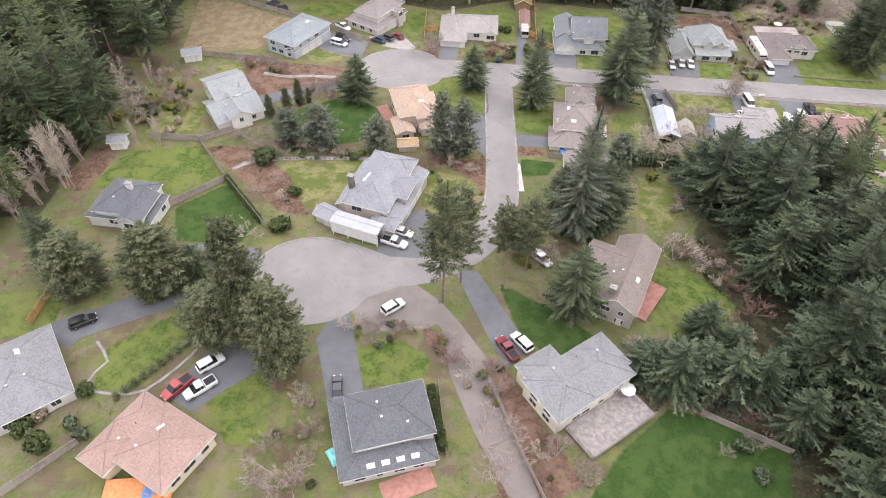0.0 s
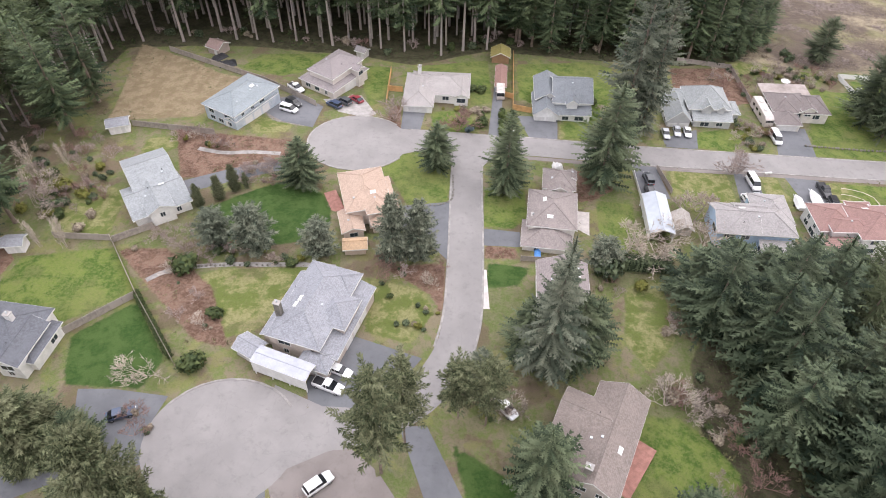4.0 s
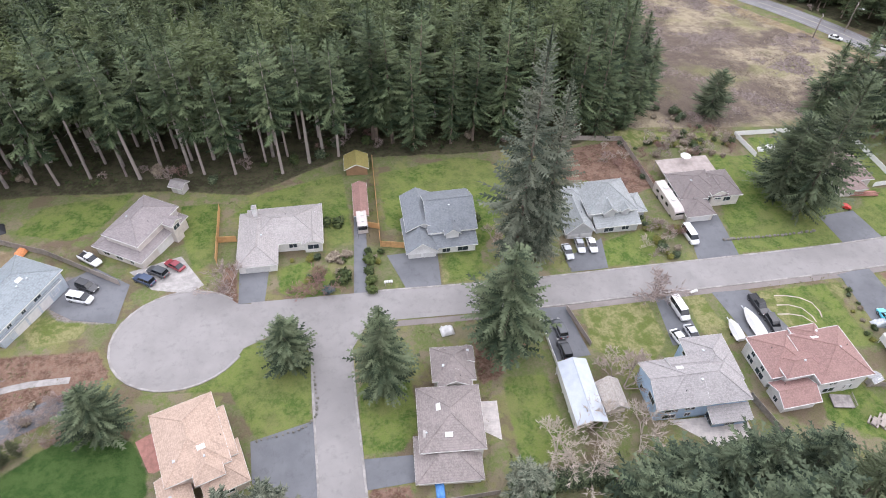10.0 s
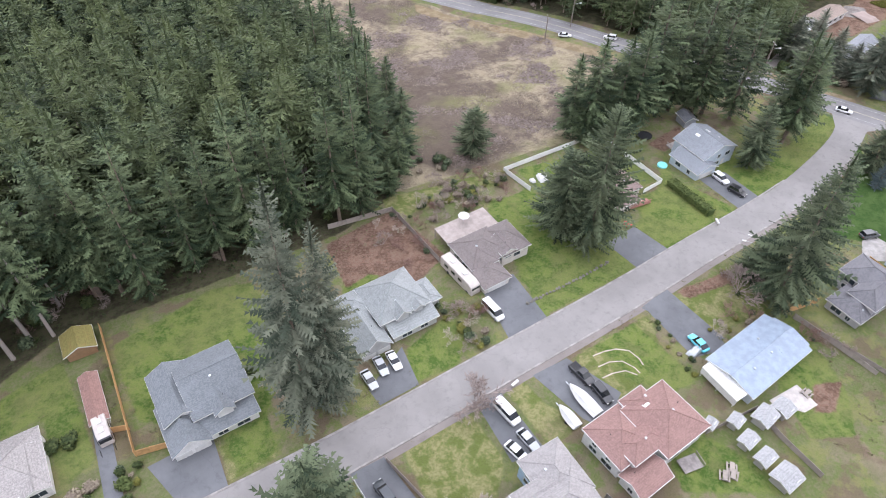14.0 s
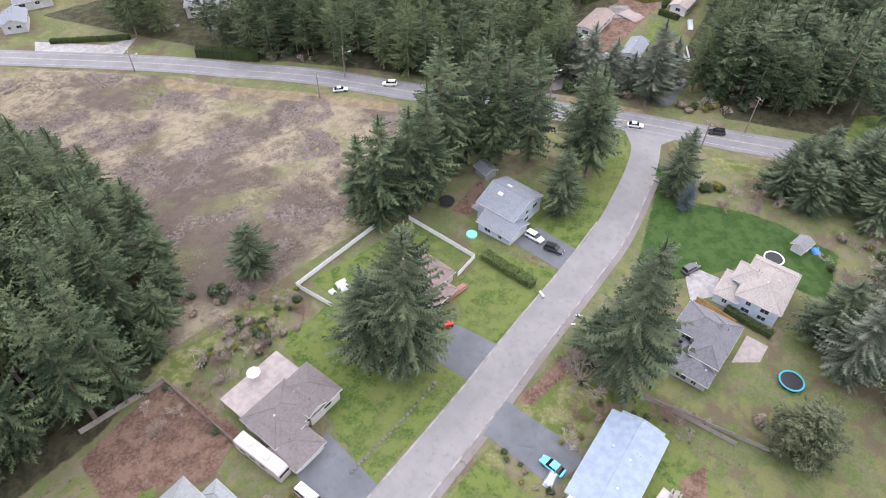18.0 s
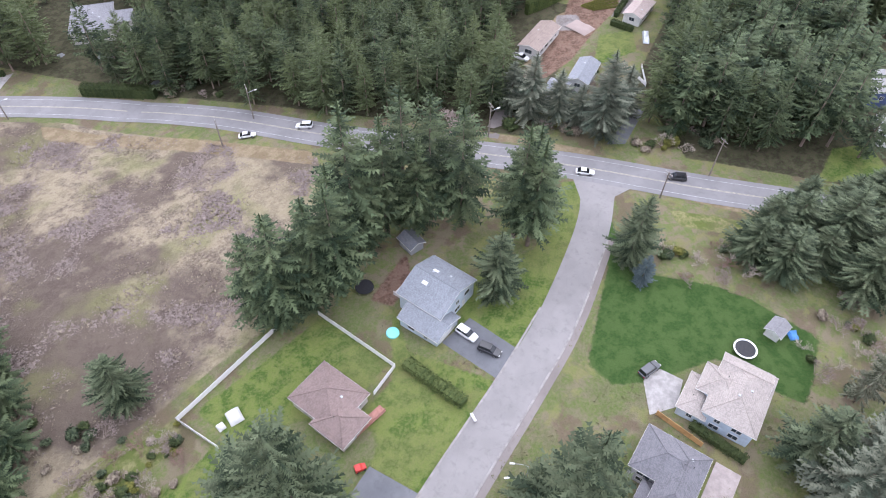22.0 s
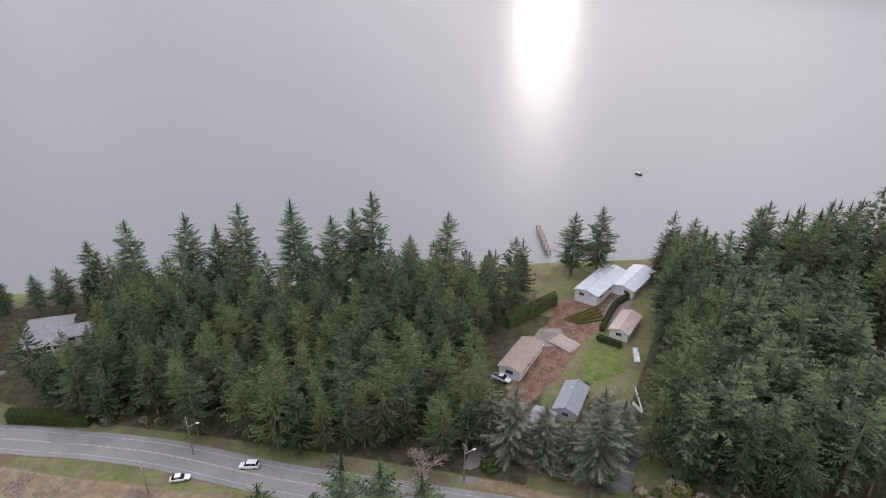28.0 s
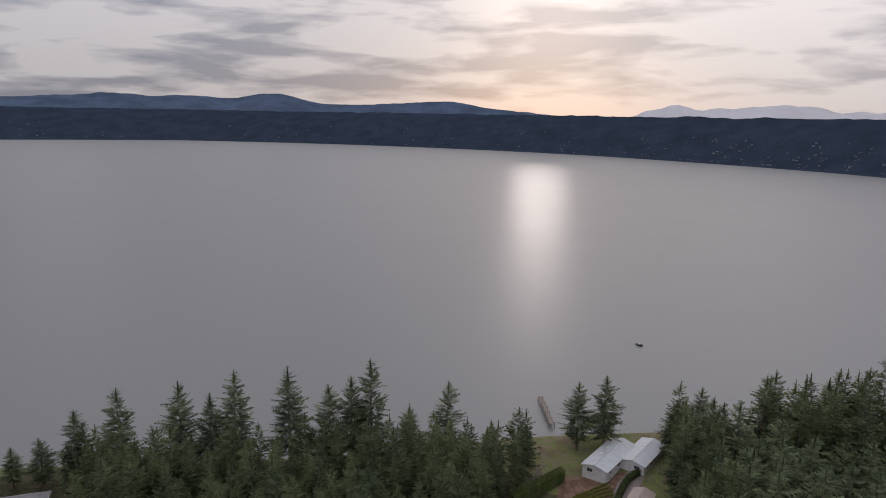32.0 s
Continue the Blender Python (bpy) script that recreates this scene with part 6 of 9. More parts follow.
house("pale grey steep-roofed house with a dark garage gable", [((73.0, 187.6, 11.6, 10.8, 0), 4.7, "hip", "b", 0.68), ((64.6, 183.4, 6.8, 9.6, 0), 3.0, "gable", "b", 0.95), ((65.8, 189.8, 7.6, 8.0, 0), 3.6, "hip", "a", 0.5), ((72.2, 184.2, 3.4, 5.4, 0), 5.0, "gable", "b", 0.95), ((76.0, 183.8, 2.6, 4.2, 0), 5.0, "gable", "b", 0.7), ((73.8, 181.2, 10.6, 3.4, 0), 2.8, "shed", "a", 0.6), ((80.3, 186.4, 3.6, 6.4, 0), 2.7, "hip", "b", 0.2)],
      roofing((0.29, 0.305, 0.30), (0.225, 0.235, 0.235)), cladding((0.44, 0.44, 0.43)), garage=[(1, (0, -1), 2.6, 2)], vents=4, seed=17)
house("dark taupe hip-roofed house with white garage and rear patio", [((96.8, 190.8, 10.6, 9.4, 0), 3.5, "hip", "a", 0.56), ((94.6, 184.2, 7.2, 7.0, 0), 2.9, "hip", "b", 0.5), ((103.5, 190.4, 7.6, 9.4, 0), 3.3, "hip", "a", 0.5), ((101.2, 188.4, 4.2, 5.6, 0), 4.1, "gable", "b", 0.6), ((95.4, 189.0, 6.0, 7.0, 0), 3.6, "hip", "b", 0.62)],
      roofing((0.205, 0.175, 0.165)), cladding((0.60, 0.56, 0.51)), garage=[(1, (0, -1), 4.8, 1)], vents=4, seed=18)
house("pale blue house with a grey roof and rear patio", [((71.2, 136.7, 15.4, 9.6, -2), 4.9, "hip", "a", 0.48), ((66.6, 136.8, 9.4, 9.6, -2), 4.88, "gable", "a", 0.48), ((75.4, 140.6, 8.2, 9.6, -2), 4.7, "hip", "b", 0.46), ((70.4, 139.4, 7.0, 4.4, -2), 5.1, "gable", "a", 0.55), ((74.8, 130.9, 7.4, 3.2, -2), 2.6, "shed", "a", 0.5)],
      roofing((0.315, 0.295, 0.285), (0.25, 0.235, 0.23)), cladding((0.40, 0.53, 0.68)), lights=[(0, -0.4, 0.4)], vents=4, seed=19)
house("red-brown hip-roofed house with white trim and rear deck", [((97.7, 138.4, 10.6, 10.8, 2), 5.2, "hip", "a", 0.52), ((89.2, 140.3, 8.6, 9.0, 2), 4.5, "hip", "a", 0.48), ((91.2, 137.4, 8.2, 5.0, 4), 5.2, "hip", "a", 0.55), ((88.6, 133.2, 7.4, 5.4, 4), 3.2, "gable", "a", 0.5), ((96.2, 142.4, 5.6, 5.6, 2), 5.0, "hip", "b", 0.6)],
      roofing((0.285, 0.172, 0.150), (0.225, 0.135, 0.12)), cladding((0.62, 0.60, 0.58)), trim=M["white"], lights=[(0, -0.3, 0.6)], vents=6, seed=20)
house("low house with a pale blue metal roof", [((124.6, 138.9, 10.6, 18.3, -87), 3.4, "gable", "b", 0.22), ((130.2, 138.9, 8.9, 7.8, -10), 3.3, "gable", "a", 0.22)],
      plain("pale_blue_metal_roof", (0.25, 0.30, 0.365), 0.5, 0.12, 0.7), cladding((0.55, 0.60, 0.66)), vents=5, seed=21)
shelter("white flat-sided carport beside a blue-roofed house", (115.7, 138.6, 8.3, 4.8, 87), 2.7, M["white"], 3, "a", 0.15, walls=(1,))
house("dark grey hip-roofed house with a side patio", [((161.8, 138.4, 8.8, 11.2, 0), 4.8, "hip", "b", 0.5), ((159.6, 136.1, 12.8, 6.4, 0), 4.82, "hip", "a", 0.58), ((153.8, 137.0, 8.0, 8.0, 0), 3.0, "hip", "b", 0.48)],
      roofing((0.175, 0.17, 0.18)), cladding((0.40, 0.39, 0.40)), lights=[(0, -0.2, -0.5)], vents=4, seed=22)
house("beige-roofed house with pale blue siding", [((181.0, 132.8, 14.0, 9.6, 1), 4.9, "hip", "a", 0.5), ((181.0, 136.4, 6.6, 7.0, 1), 4.92, "hip", "b", 0.58), ((184.9, 133.3, 6.6, 9.2, 1), 4.88, "gable", "b", 0.52), ((177.8, 138.8, 8.6, 5.4, 1), 3.0, "hip", "a", 0.45)],
      roofing((0.37, 0.325, 0.29), (0.30, 0.265, 0.24)), cladding((0.50, 0.58, 0.68)), vents=5, seed=23)
house("blue-grey roofed two-storey house with white trim", [((171.2, 191.6, 12.7, 11.2, -2), 5.0, "gable", "b", 0.42), ((165.1, 189.4, 10.2, 7.8, 86), 3.0, "gable", "a", 0.45)],
      roofing((0.235, 0.25, 0.27)), cladding((0.50, 0.56, 0.62)), garage=[(1, (0, -1), 4.8, 1)], lights=[(0, 0.3, 0.3), (0, -0.3, 0.3)], vents=3, seed=24)
house("red-brown roofed house behind a tall fir", [((140.1, 193.8, 9.6, 11.4, -2), 3.2, "hip", "a", 0.5), ((137.6, 189.0, 7.5, 8.0, -7), 3.0, "hip", "b", 0.5)],
      roofing((0.25, 0.185, 0.165)), cladding((0.55, 0.50, 0.46)), vents=3, seed=25)
shelter("long white metal-roofed carport", (50.8, 138.3, 12.4, 5.3, 89), 3.3, plain("pale_metal_roof", (0.40, 0.43, 0.47), 0.45, 0.08, 0.8), 4, "a", 0.4, walls=(-1, 1))

# ---- beyond the highway ----
house("white cottage with a brown mossy roof", [((273.0, 223.4, 17.0, 7.2, 4), 3.4, "gable", "a", 0.3)], roofing((0.30, 0.235, 0.195)), cladding((0.74, 0.73, 0.71)), vents=2, seed=26)
house("shore house with a broad white metal roof", [((324.0, 220.0, 23.0, 9.0, -4), 3.7, "gable", "a", 0.25), ((332.5, 211.5, 19.0, 8.6, -10), 3.5, "gable", "a", 0.25)],
      plain("white_metal_roof", (0.43, 0.46, 0.49), 0.45, 0.07, 0.6), cladding((0.70, 0.70, 0.69)), lights=[(0, 0.2, 0.4), (0, -0.2, 0.4), (1, 0.3, 0.2)], vents=3, seed=27)
house("small white cottage with a pink-beige roof", [((305.0, 204.2, 13.0, 6.6, 2), 3.0, "gable", "a", 0.35)], roofing((0.42, 0.34, 0.30)), cladding((0.74, 0.72, 0.69)), vents=1, seed=28)
house("red-brown roofed shore house", [((347.0, 192.0, 16.0, 9.0, 10), 5.0, "gable", "a", 0.35)], roofing((0.27, 0.16, 0.13)), cladding((0.36, 0.22, 0.18)), vents=1, seed=29)
house("grey-roofed house hidden in trees", [((262.0, 202.9, 12.6, 6.5, 9), 4.0, "gable", "a", 0.4), ((252.0, 206.0, 7.0, 6.0, 9), 3.0, "gable", "b", 0.35)], roofing((0.26, 0.27, 0.29)), cladding((0.56, 0.57, 0.58)), vents=2, seed=30)
house("large grey-roofed house near the shore", [((205.0, 358.0, 14.0, 18.0, -38), 4.6, "hip", "b", 0.45), ((212.0, 352.0, 9.0, 8.0, -38), 4.0, "gable", "a", 0.5)], roofing((0.26, 0.255, 0.265)), cladding((0.55, 0.52, 0.49)), vents=3, seed=31)
house("dark blue house with a pale roof", [((303.0, 129.0, 12.0, 9.0, 15), 4.2, "gable", "a", 0.35)], roofing((0.40, 0.39, 0.38)), cladding((0.07, 0.10, 0.22)), vents=2, seed=32)
house("white garage with three dark bays", [((285.0, 124.0, 11.0, 7.0, 15), 3.0, "gable", "a", 0.25)], roofing((0.45, 0.44, 0.43)), cladding((0.72, 0.71, 0.70)), garage=[(0, (-0.3, -1), 2.6, 3)], vents=0, seed=33)
house("grey-roofed house beside a hedge and lawn", [((150.0, 398.0, 12.0, 9.0, 60), 3.6, "gable", "a", 0.45)], roofing((0.24, 0.25, 0.27)), cladding((0.55, 0.55, 0.55)), vents=2, seed=34)
house("grey-roofed house with a gravel court", [((163.0, 410.0, 14.0, 9.0, -20), 3.6, "gable", "a", 0.45)], roofing((0.22, 0.22, 0.235)), cladding((0.55, 0.54, 0.52)), vents=2, seed=35)

# ---- sheds ----
white_wall, grey_roof = cladding((0.72, 0.70, 0.68)), roofing((0.25, 0.255, 0.27))
shed("white shed with a grey roof beside a lawn fence", (-82.2, 120.6, 4.4, 3.6, 8), 2.4, grey_roof, white_wall)
shed("small white shed with a grey roof at the fence corner", (-78.5, 163.5, 5.6, 4.2, 20), 2.5, grey_roof, white_wall)
shed("brown-roofed timber shed at the wood's edge", (-66.6, 207.1, 5.2, 5.4, -26), 2.3, roofing((0.22, 0.155, 0.135)), cladding((0.36, 0.30, 0.26)))
shed("small grey playhouse shed under trees", (-23.5, 208.0, 3.8, 3.2, -27), 2.2, roofing((0.24, 0.22, 0.21)), cladding((0.48, 0.45, 0.43)))
shed("long red-brown roofed shed with a white front", (17.6, 196.0, 11.0, 3.4, 88), 2.4, roofing((0.27, 0.155, 0.13)), white_wall)
shed("timber woodshed with a mossy roof", (17.8, 211.0, 5.7, 6.0, 88), 2.4, roofing((0.23, 0.20, 0.06), (0.30, 0.17, 0.06)), cladding((0.30, 0.18, 0.10)))
shed("dark grey shed behind a house", (181.0, 205.5, 5.2, 4.4, 74), 2.4, roofing((0.16, 0.165, 0.175)), cladding((0.34, 0.35, 0.37)))
shed("small shed with a grey roof and a blue tarp", (202.5, 130.9, 4.4, 3.7, -13), 2.2, roofing((0.24, 0.235, 0.24)), white_wall)
for x, y, w, d, yaw in ((110.2, 132.2, 2.8, 2.4, 10), (108.9, 128.6, 3.4, 2.6, 6), (108.6, 124.9, 3.6, 2.6, 3), (115.4, 130.0, 4.2, 3.4, 7), (119.7, 129.3, 3.4, 3.4, 3), (108.6, 120.8, 4.4, 4.0, 2), (105.8, 134.2, 2.4, 2.0, 15)):
    shed("small weathered grey garden shed in a cluttered row", (x, y, w, d, yaw), 2.0, roofing((0.36, 0.36, 0.36)), cladding((0.42, 0.40, 0.38)), pitch=0.35)["group"] = "row of garden sheds"
shed("beige arched-roof garden shed beside a carport", (56.3, 137.5, 5.9, 4.1, 90), 2.0, roofing((0.42, 0.38, 0.34)), cladding((0.52, 0.47, 0.42)), pitch=0.7)
shed("small tan-roofed shed behind a house", (-13.4, 124.1, 3.5, 5.1, -82), 2.0, roofing((0.48, 0.33, 0.2)), cladding((0.5, 0.4, 0.32)), ridge="b")

# ---- decks and patios ----
def deck(rect, mat, label, z=0.35, rails=()):
    return rail_deck("deck", rect, z, M[mat], label, rails=rails)


deck((25.6, 52.6, 6.5, 13.9, -53), "deck", "large grey-brown timber deck behind a house", 0.9, ("+x", "-y"))
deck((35.5, 80.0, 5.5, 9.9, -34), "reddeck", "red-stained deck with a round end", 0.6)
deck((-6.1, 40.2, 3.6, 8.1, -66), "reddeck", "red-brown brick patio behind a house", 0.12)
deck((34.6, 136.2, 2.9, 8.4, -6), "patio", "pale patio beside a house", 0.12)
deck((99.0, 198.2, 13.6, 7.8, 0), "taupedeck", "taupe flat roof terrace behind a house", 2.9)
deck((141.1, 185.7, 7.1, 1.7, -9), "reddeck", "red-brown entrance deck with a white rail", 0.5, ("-y",))
deck((123.7, 129.3, 7.2, 4.8, -5), "patio", "pale paved patio behind a house", 0.1)
deck((164.3, 129.5, 9.0, 4.4, 0), "taupedeck", "pale concrete patio beside a grey house", 0.1)
deck((70.4, 129.2, 16.0, 5.4, -4), "patio", "pale concrete patio behind a blue house", 0.1)
deck((97.7, 131.2, 3.7, 2.6, -12), "deck", "grey timber deck behind a red-roofed house", 0.6, ("+x",))
deck((172.4, 199.0, 10.2, 2.2, -2), "patio", "pale rear deck with a white rail", 0.5, ("-x",))
deck((-20.4, 139.2, 2.8, 6.9, 26), "reddeck", "red-brown patio beside a tan-roofed house", 0.15)
deck((-45.4, 36.7, 10.0, 4.7, 8), "tangerine", "orange tarpaulin covered deck", 0.6)
# ---- vehicles ----
WHITE, SILVER, BLACK, DARK, RED, NAVY = (0.72, 0.72, 0.71), (0.42, 0.43, 0.44), (0.018, 0.018, 0.02), (0.05, 0.055, 0.06), (0.33, 0.02, 0.025), (0.03, 0.05, 0.10)
car("suv", BLACK, (-67.2, 67.3, 34), "black suv parked on the access drive")
car("suv", WHITE, (-41.5, 59.5, 42), "white suv with dark roof rack on a driveway")
car("pickup", RED, (-45.5, 54.5, -126), "red pickup truck by a brown-roofed house")
car("pickup", WHITE, (-41.7, 54.6, -137), "white pickup truck on a driveway")
car("sedan", DARK, (-19.2, 56.0, 99), "dark blue-grey car at the end of a driveway")
car("suv", WHITE, (-11.8, 73.8, 42), "white suv with a dark roof panel on gravel")
car("pickup", (0.20, 0.02, 0.03), (9.2, 65.8, 122), "dark red pickup truck on a long driveway")
car("suv", WHITE, (11.8, 67.4, 129), "white suv beside a dark red truck")
car("sedan", WHITE, (-11.9, 94.1, -21), "white sedan in front of a wide garage")
car("pickup", WHITE, (-13.3, 90.9, -19), "white pickup truck with an empty bed")
car("sedan", NAVY, (-45.8, 83.7, 21), "dark blue car beside the turning circle")
car("suv", WHITE, (16.6, 88.6, -47), "white car half hidden by firs")
car("minivan", WHITE, (-38.4, 175.1, -22), "white minivan on a dark forecourt")
car("pickup", WHITE, (-38.9, 186.1, -39), "white pickup truck beside a fence")
car("suv", BLACK, (-37.8, 178.2, -32), "black suv on a dark forecourt")
car("suv", NAVY, (-27.0, 178.3, 146), "dark blue suv on a concrete driveway", "row of parked cars")
car("suv", DARK, (-24.7, 180.2, 146), "dark grey suv on a concrete driveway", "row of parked cars")
car("sedan", (0.22, 0.02, 0.03), (-21.6, 181.7, 141), "dark red car on a concrete driveway", "row of parked cars")
car("sedan", SILVER, (60.4, 174.4, -90), "silver car by a dark garage", "cars at the dark garage")
car("sedan", SILVER, (63.7, 176.0, -95), "grey car by a dark garage", "cars at the dark garage")
car("sedan", WHITE, (66.4, 175.8, -94), "white car by a dark garage", "cars at the dark garage")
car("van", WHITE, (89.7, 175.9, -89), "white panel van on a driveway")
car("suv", DARK, (52.1, 153.9, 94), "dark off-road car on a drive")
car("suv", BLACK, (51.5, 149.0, 91), "black utility buggy on a drive")
car("van", WHITE, (77.5, 155.3, -86), "white passenger van on a driveway")
car("sedan", SILVER, (77.3, 149.1, -87), "silver car on a driveway")
car("sedan", WHITE, (74.3, 148.3, -80), "white car tucked beside another on a driveway")
car("pickup", BLACK, (94.4, 154.4, -87), "black pickup truck beside boats")
car("suv", BLACK, (94.7, 149.3, -94), "black suv beside a covered boat")
car("sedan", (0.12, 0.55, 0.66), (119.1, 147.8, 85), "bright turquoise car on a driveway")
car("suv", WHITE, (167.1, 181.5, -95), "white suv in front of a garage")
car("suv", BLACK, (166.3, 175.7, -83), "black suv with a roof rack on a driveway")
car("sedan", WHITE, (190.9, 269.4, -46), "white car driving on the highway")
car("suv", WHITE, (202.3, 258.4, 122), "white suv driving on the highway")
car("pickup", WHITE, (263.3, 224.3, -89), "white truck beside a cottage")
car("suv", BLACK, (236.6, 164.2, 115), "dark suv on the highway")
car("sedan", RED, (239.9, 139.1, -68), "red car on the highway")
car("sedan", WHITE, (225.8, 184.1, -66), "white car turning at the junction")
car("suv", DARK, (179.7, 148.2, -20), "dark utility trailer by a parking pad")

# ---- woods ----
wood_rng = random.Random(5)


def scatter(poly, spacing, rng, keep=lambda x, y: True):
    """Jittered places inside a polygon."""
    p = np.array(poly)
    x = p[:, 0].min()
    spots = []
    while x < p[:, 0].max():
        y = p[:, 1].min()
        while y < p[:, 1].max():
            sx, sy = x + rng.uniform(-0.42, 0.42) * spacing, y + rng.uniform(-0.42, 0.42) * spacing
            if inside(np.array([sx]), np.array([sy]), poly)[0] > 0 and keep(sx, sy):
                spots.append((sx, sy))
            y += spacing
        x += spacing
    return spots


def far_woods(name, spots, heights, label, mats=("forest", "forestbark"), kinds=None):
    """Trees too deep in a wood to be told apart: one crown mesh and one mesh of trunks."""
    rng = random.Random(len(spots))
    VV, FF, CC, tall, n = [], [], [], [], 0
    for x, y in spots:
        V, F = (kinds or FAR)[rng.randrange(3)][2]
        h = rng.uniform(*heights)
        tall.append(h)
        a, s = rng.random() * 6.28, h / 30
        f = s * rng.uniform(0.9, 1.15)
        v = np.array(V)
        z = gz(x, y)
        c, sn = math.cos(a), math.sin(a)
        VV.append(np.stack([x + f * (v[:, 0] * c - v[:, 1] * sn), y + f * (v[:, 0] * sn + v[:, 1] * c), z + s * v[:, 2]], -1))
        FF.append(np.array(F) + n)
        CC.append(np.full(len(v), rng.random() ** 1.5))
        n += len(v)
    VV, FF = np.concatenate(VV), np.concatenate(FF)
    me = bpy.data.meshes.new(name)
    me.vertices.add(len(VV))
    me.vertices.foreach_set("co", VV.ravel())
    me.loops.add(len(FF) * 3)
    me.loops.foreach_set("vertex_index", FF.ravel())
    me.polygons.add(len(FF))
    me.polygons.foreach_set("loop_start", np.arange(0, len(FF) * 3, 3))
    me.attributes.new("cast", "FLOAT", "POINT").data.foreach_set("value", np.concatenate(CC).astype(np.float32))
    me.update(calc_edges=True)
    me.materials.append(M[mats[0]])
    ob = tagged(new(name, me), label, "woods", kind="stuff")
    tv, tf = [], []
    for (x, y), h in zip(spots, tall):
        z, k = gz(x, y), len(tv)
        for zz, r in ((z - 0.5, 0.0115 * h), (z + 0.62 * h, 0.005 * h)):
            tv += [(x + r * math.cos(i * 1.2566), y + r * math.sin(i * 1.2566), zz) for i in range(5)]
        tf += [(k + i, k + (i + 1) % 5, k + 5 + (i + 1) % 5, k + 5 + i) for i in range(5)]
    raw("trunks", tv, tf, M[mats[1]], ob)["kind"] = "stuff"
    return ob


def single_wood(spots, heights, label, group, kind=None):
    """A wood of trees that can be told apart, each one a thing."""
    for x, y in spots:
        conifer(kind or FAR_EDGE, x, y, wood_rng.uniform(*heights), label, group, 1.1)


FRONT = [(-125, 180), (-97, 185), (-93, 212), (-56, 213), (-25, 210), (-8, 206), (14, 217.5), (44, 216.5), (75, 216), (90, 221), (104, 246), (108, 307), (92, 415), (-125, 415)]
front_trees = scatter(FRONT, 6.7, wood_rng)
edge_poly = FRONT[:12]


def depth_in(x, y):
    """How far behind the wood's open edge a tree stands."""
    d = 1e9
    for (x0, y0), (x1, y1) in zip(edge_poly[1:], edge_poly[2:]):
        ex, ey = x1 - x0, y1 - y0
        k = min(1, max(0, ((x - x0) * ex + (y - y0) * ey) / (ex * ex + ey * ey)))
        d = min(d, math.hypot(x - x0 - k * ex, y - y0 - k * ey))
    return d


near_ones = [s for s in front_trees if depth_in(*s) < 9.5]
far_ones = [s for s in front_trees if depth_in(*s) >= 9.5]
for x, y in near_ones:
    conifer(EDGE if x > 20 + wood_rng.uniform(-5, 5) else WOOD, x, y, wood_rng.uniform(30, 40), "tall forest fir with a bare grey trunk below", "wood behind the houses")
for x, y, h in ((102, 232, 15), (106, 240, 19), (109, 249, 13), (111, 257, 20), (110, 266, 16), (112, 275, 22), (111, 284, 14), (112, 294, 21), (111, 304, 17), (97, 226, 17), (92, 222, 12), (109, 314, 22)):
    conifer(EDGE, x, y, h, "young fir at the wood's edge beside the field", "young firs beside the field", 1.15)
far_woods("fir_forest", [s for s in far_ones if depth_in(*s) < 75], (30, 40), "dense dark green fir forest seen from above")
far_woods("deep_forest", [s for s in far_ones if depth_in(*s) >= 75], (30, 40), "deep fir forest far behind the houses", kinds=DEEP)
far_woods("lot_wood", scatter([(-140, 130), (-96, 133), (-99, 156), (-98, 184), (-120, 184)], 6.5, wood_rng), (26, 34), "tall firs with bare grey trunks beside a dirt lot", kinds=FAR)
far_woods("edge_wood", scatter([(-130, 78), (-92, 84), (-91, 132), (-130, 130)], 6.5, wood_rng), (20, 28), "fir wood behind the grey-roofed house", mats=("forest", "bark"), kinds=FAR_EDGE)
# between highway and water
far_woods("shore_wood", scatter([(208, 262), (222, 232), (233, 212), (250, 224), (262, 232), (306, 232), (303, 246), (282, 288), (255, 322), (228, 362), (205, 372), (188, 330)], 6.6, wood_rng, lambda x, y: not (270 < x < 330 and y < 236) and not (x < 222 and y > 336) and math.dist((x, y), (209.2, 283.3)) > 5 and math.dist((x, y), (218.0, 295.7)) > 4.5), (17, 26), "dense fir wood between highway and shore", mats=("forest", "bark"), kinds=FAR_EDGE)
single_wood(scatter([(252, 172), (262, 138), (275, 118), (300, 140), (335, 150), (338, 190), (312, 194), (296, 188), (275, 182)], 6.6, wood_rng, lambda x, y: not (276 < x < 312 and 116 < y < 137)), (19, 29), "tall fir in a dense wood, dark green and uneven", "wood beside the highway")
far_woods("east_wood", scatter([(330, 100), (420, 60), (450, 110), (365, 175), (345, 190), (338, 150)], 8.5, wood_rng, lambda x, y: 0.79 * x + 0.61 * y < 402), (27, 35), "fir wood along the shore", mats=("forest", "bark"), kinds=FAR_EDGE)
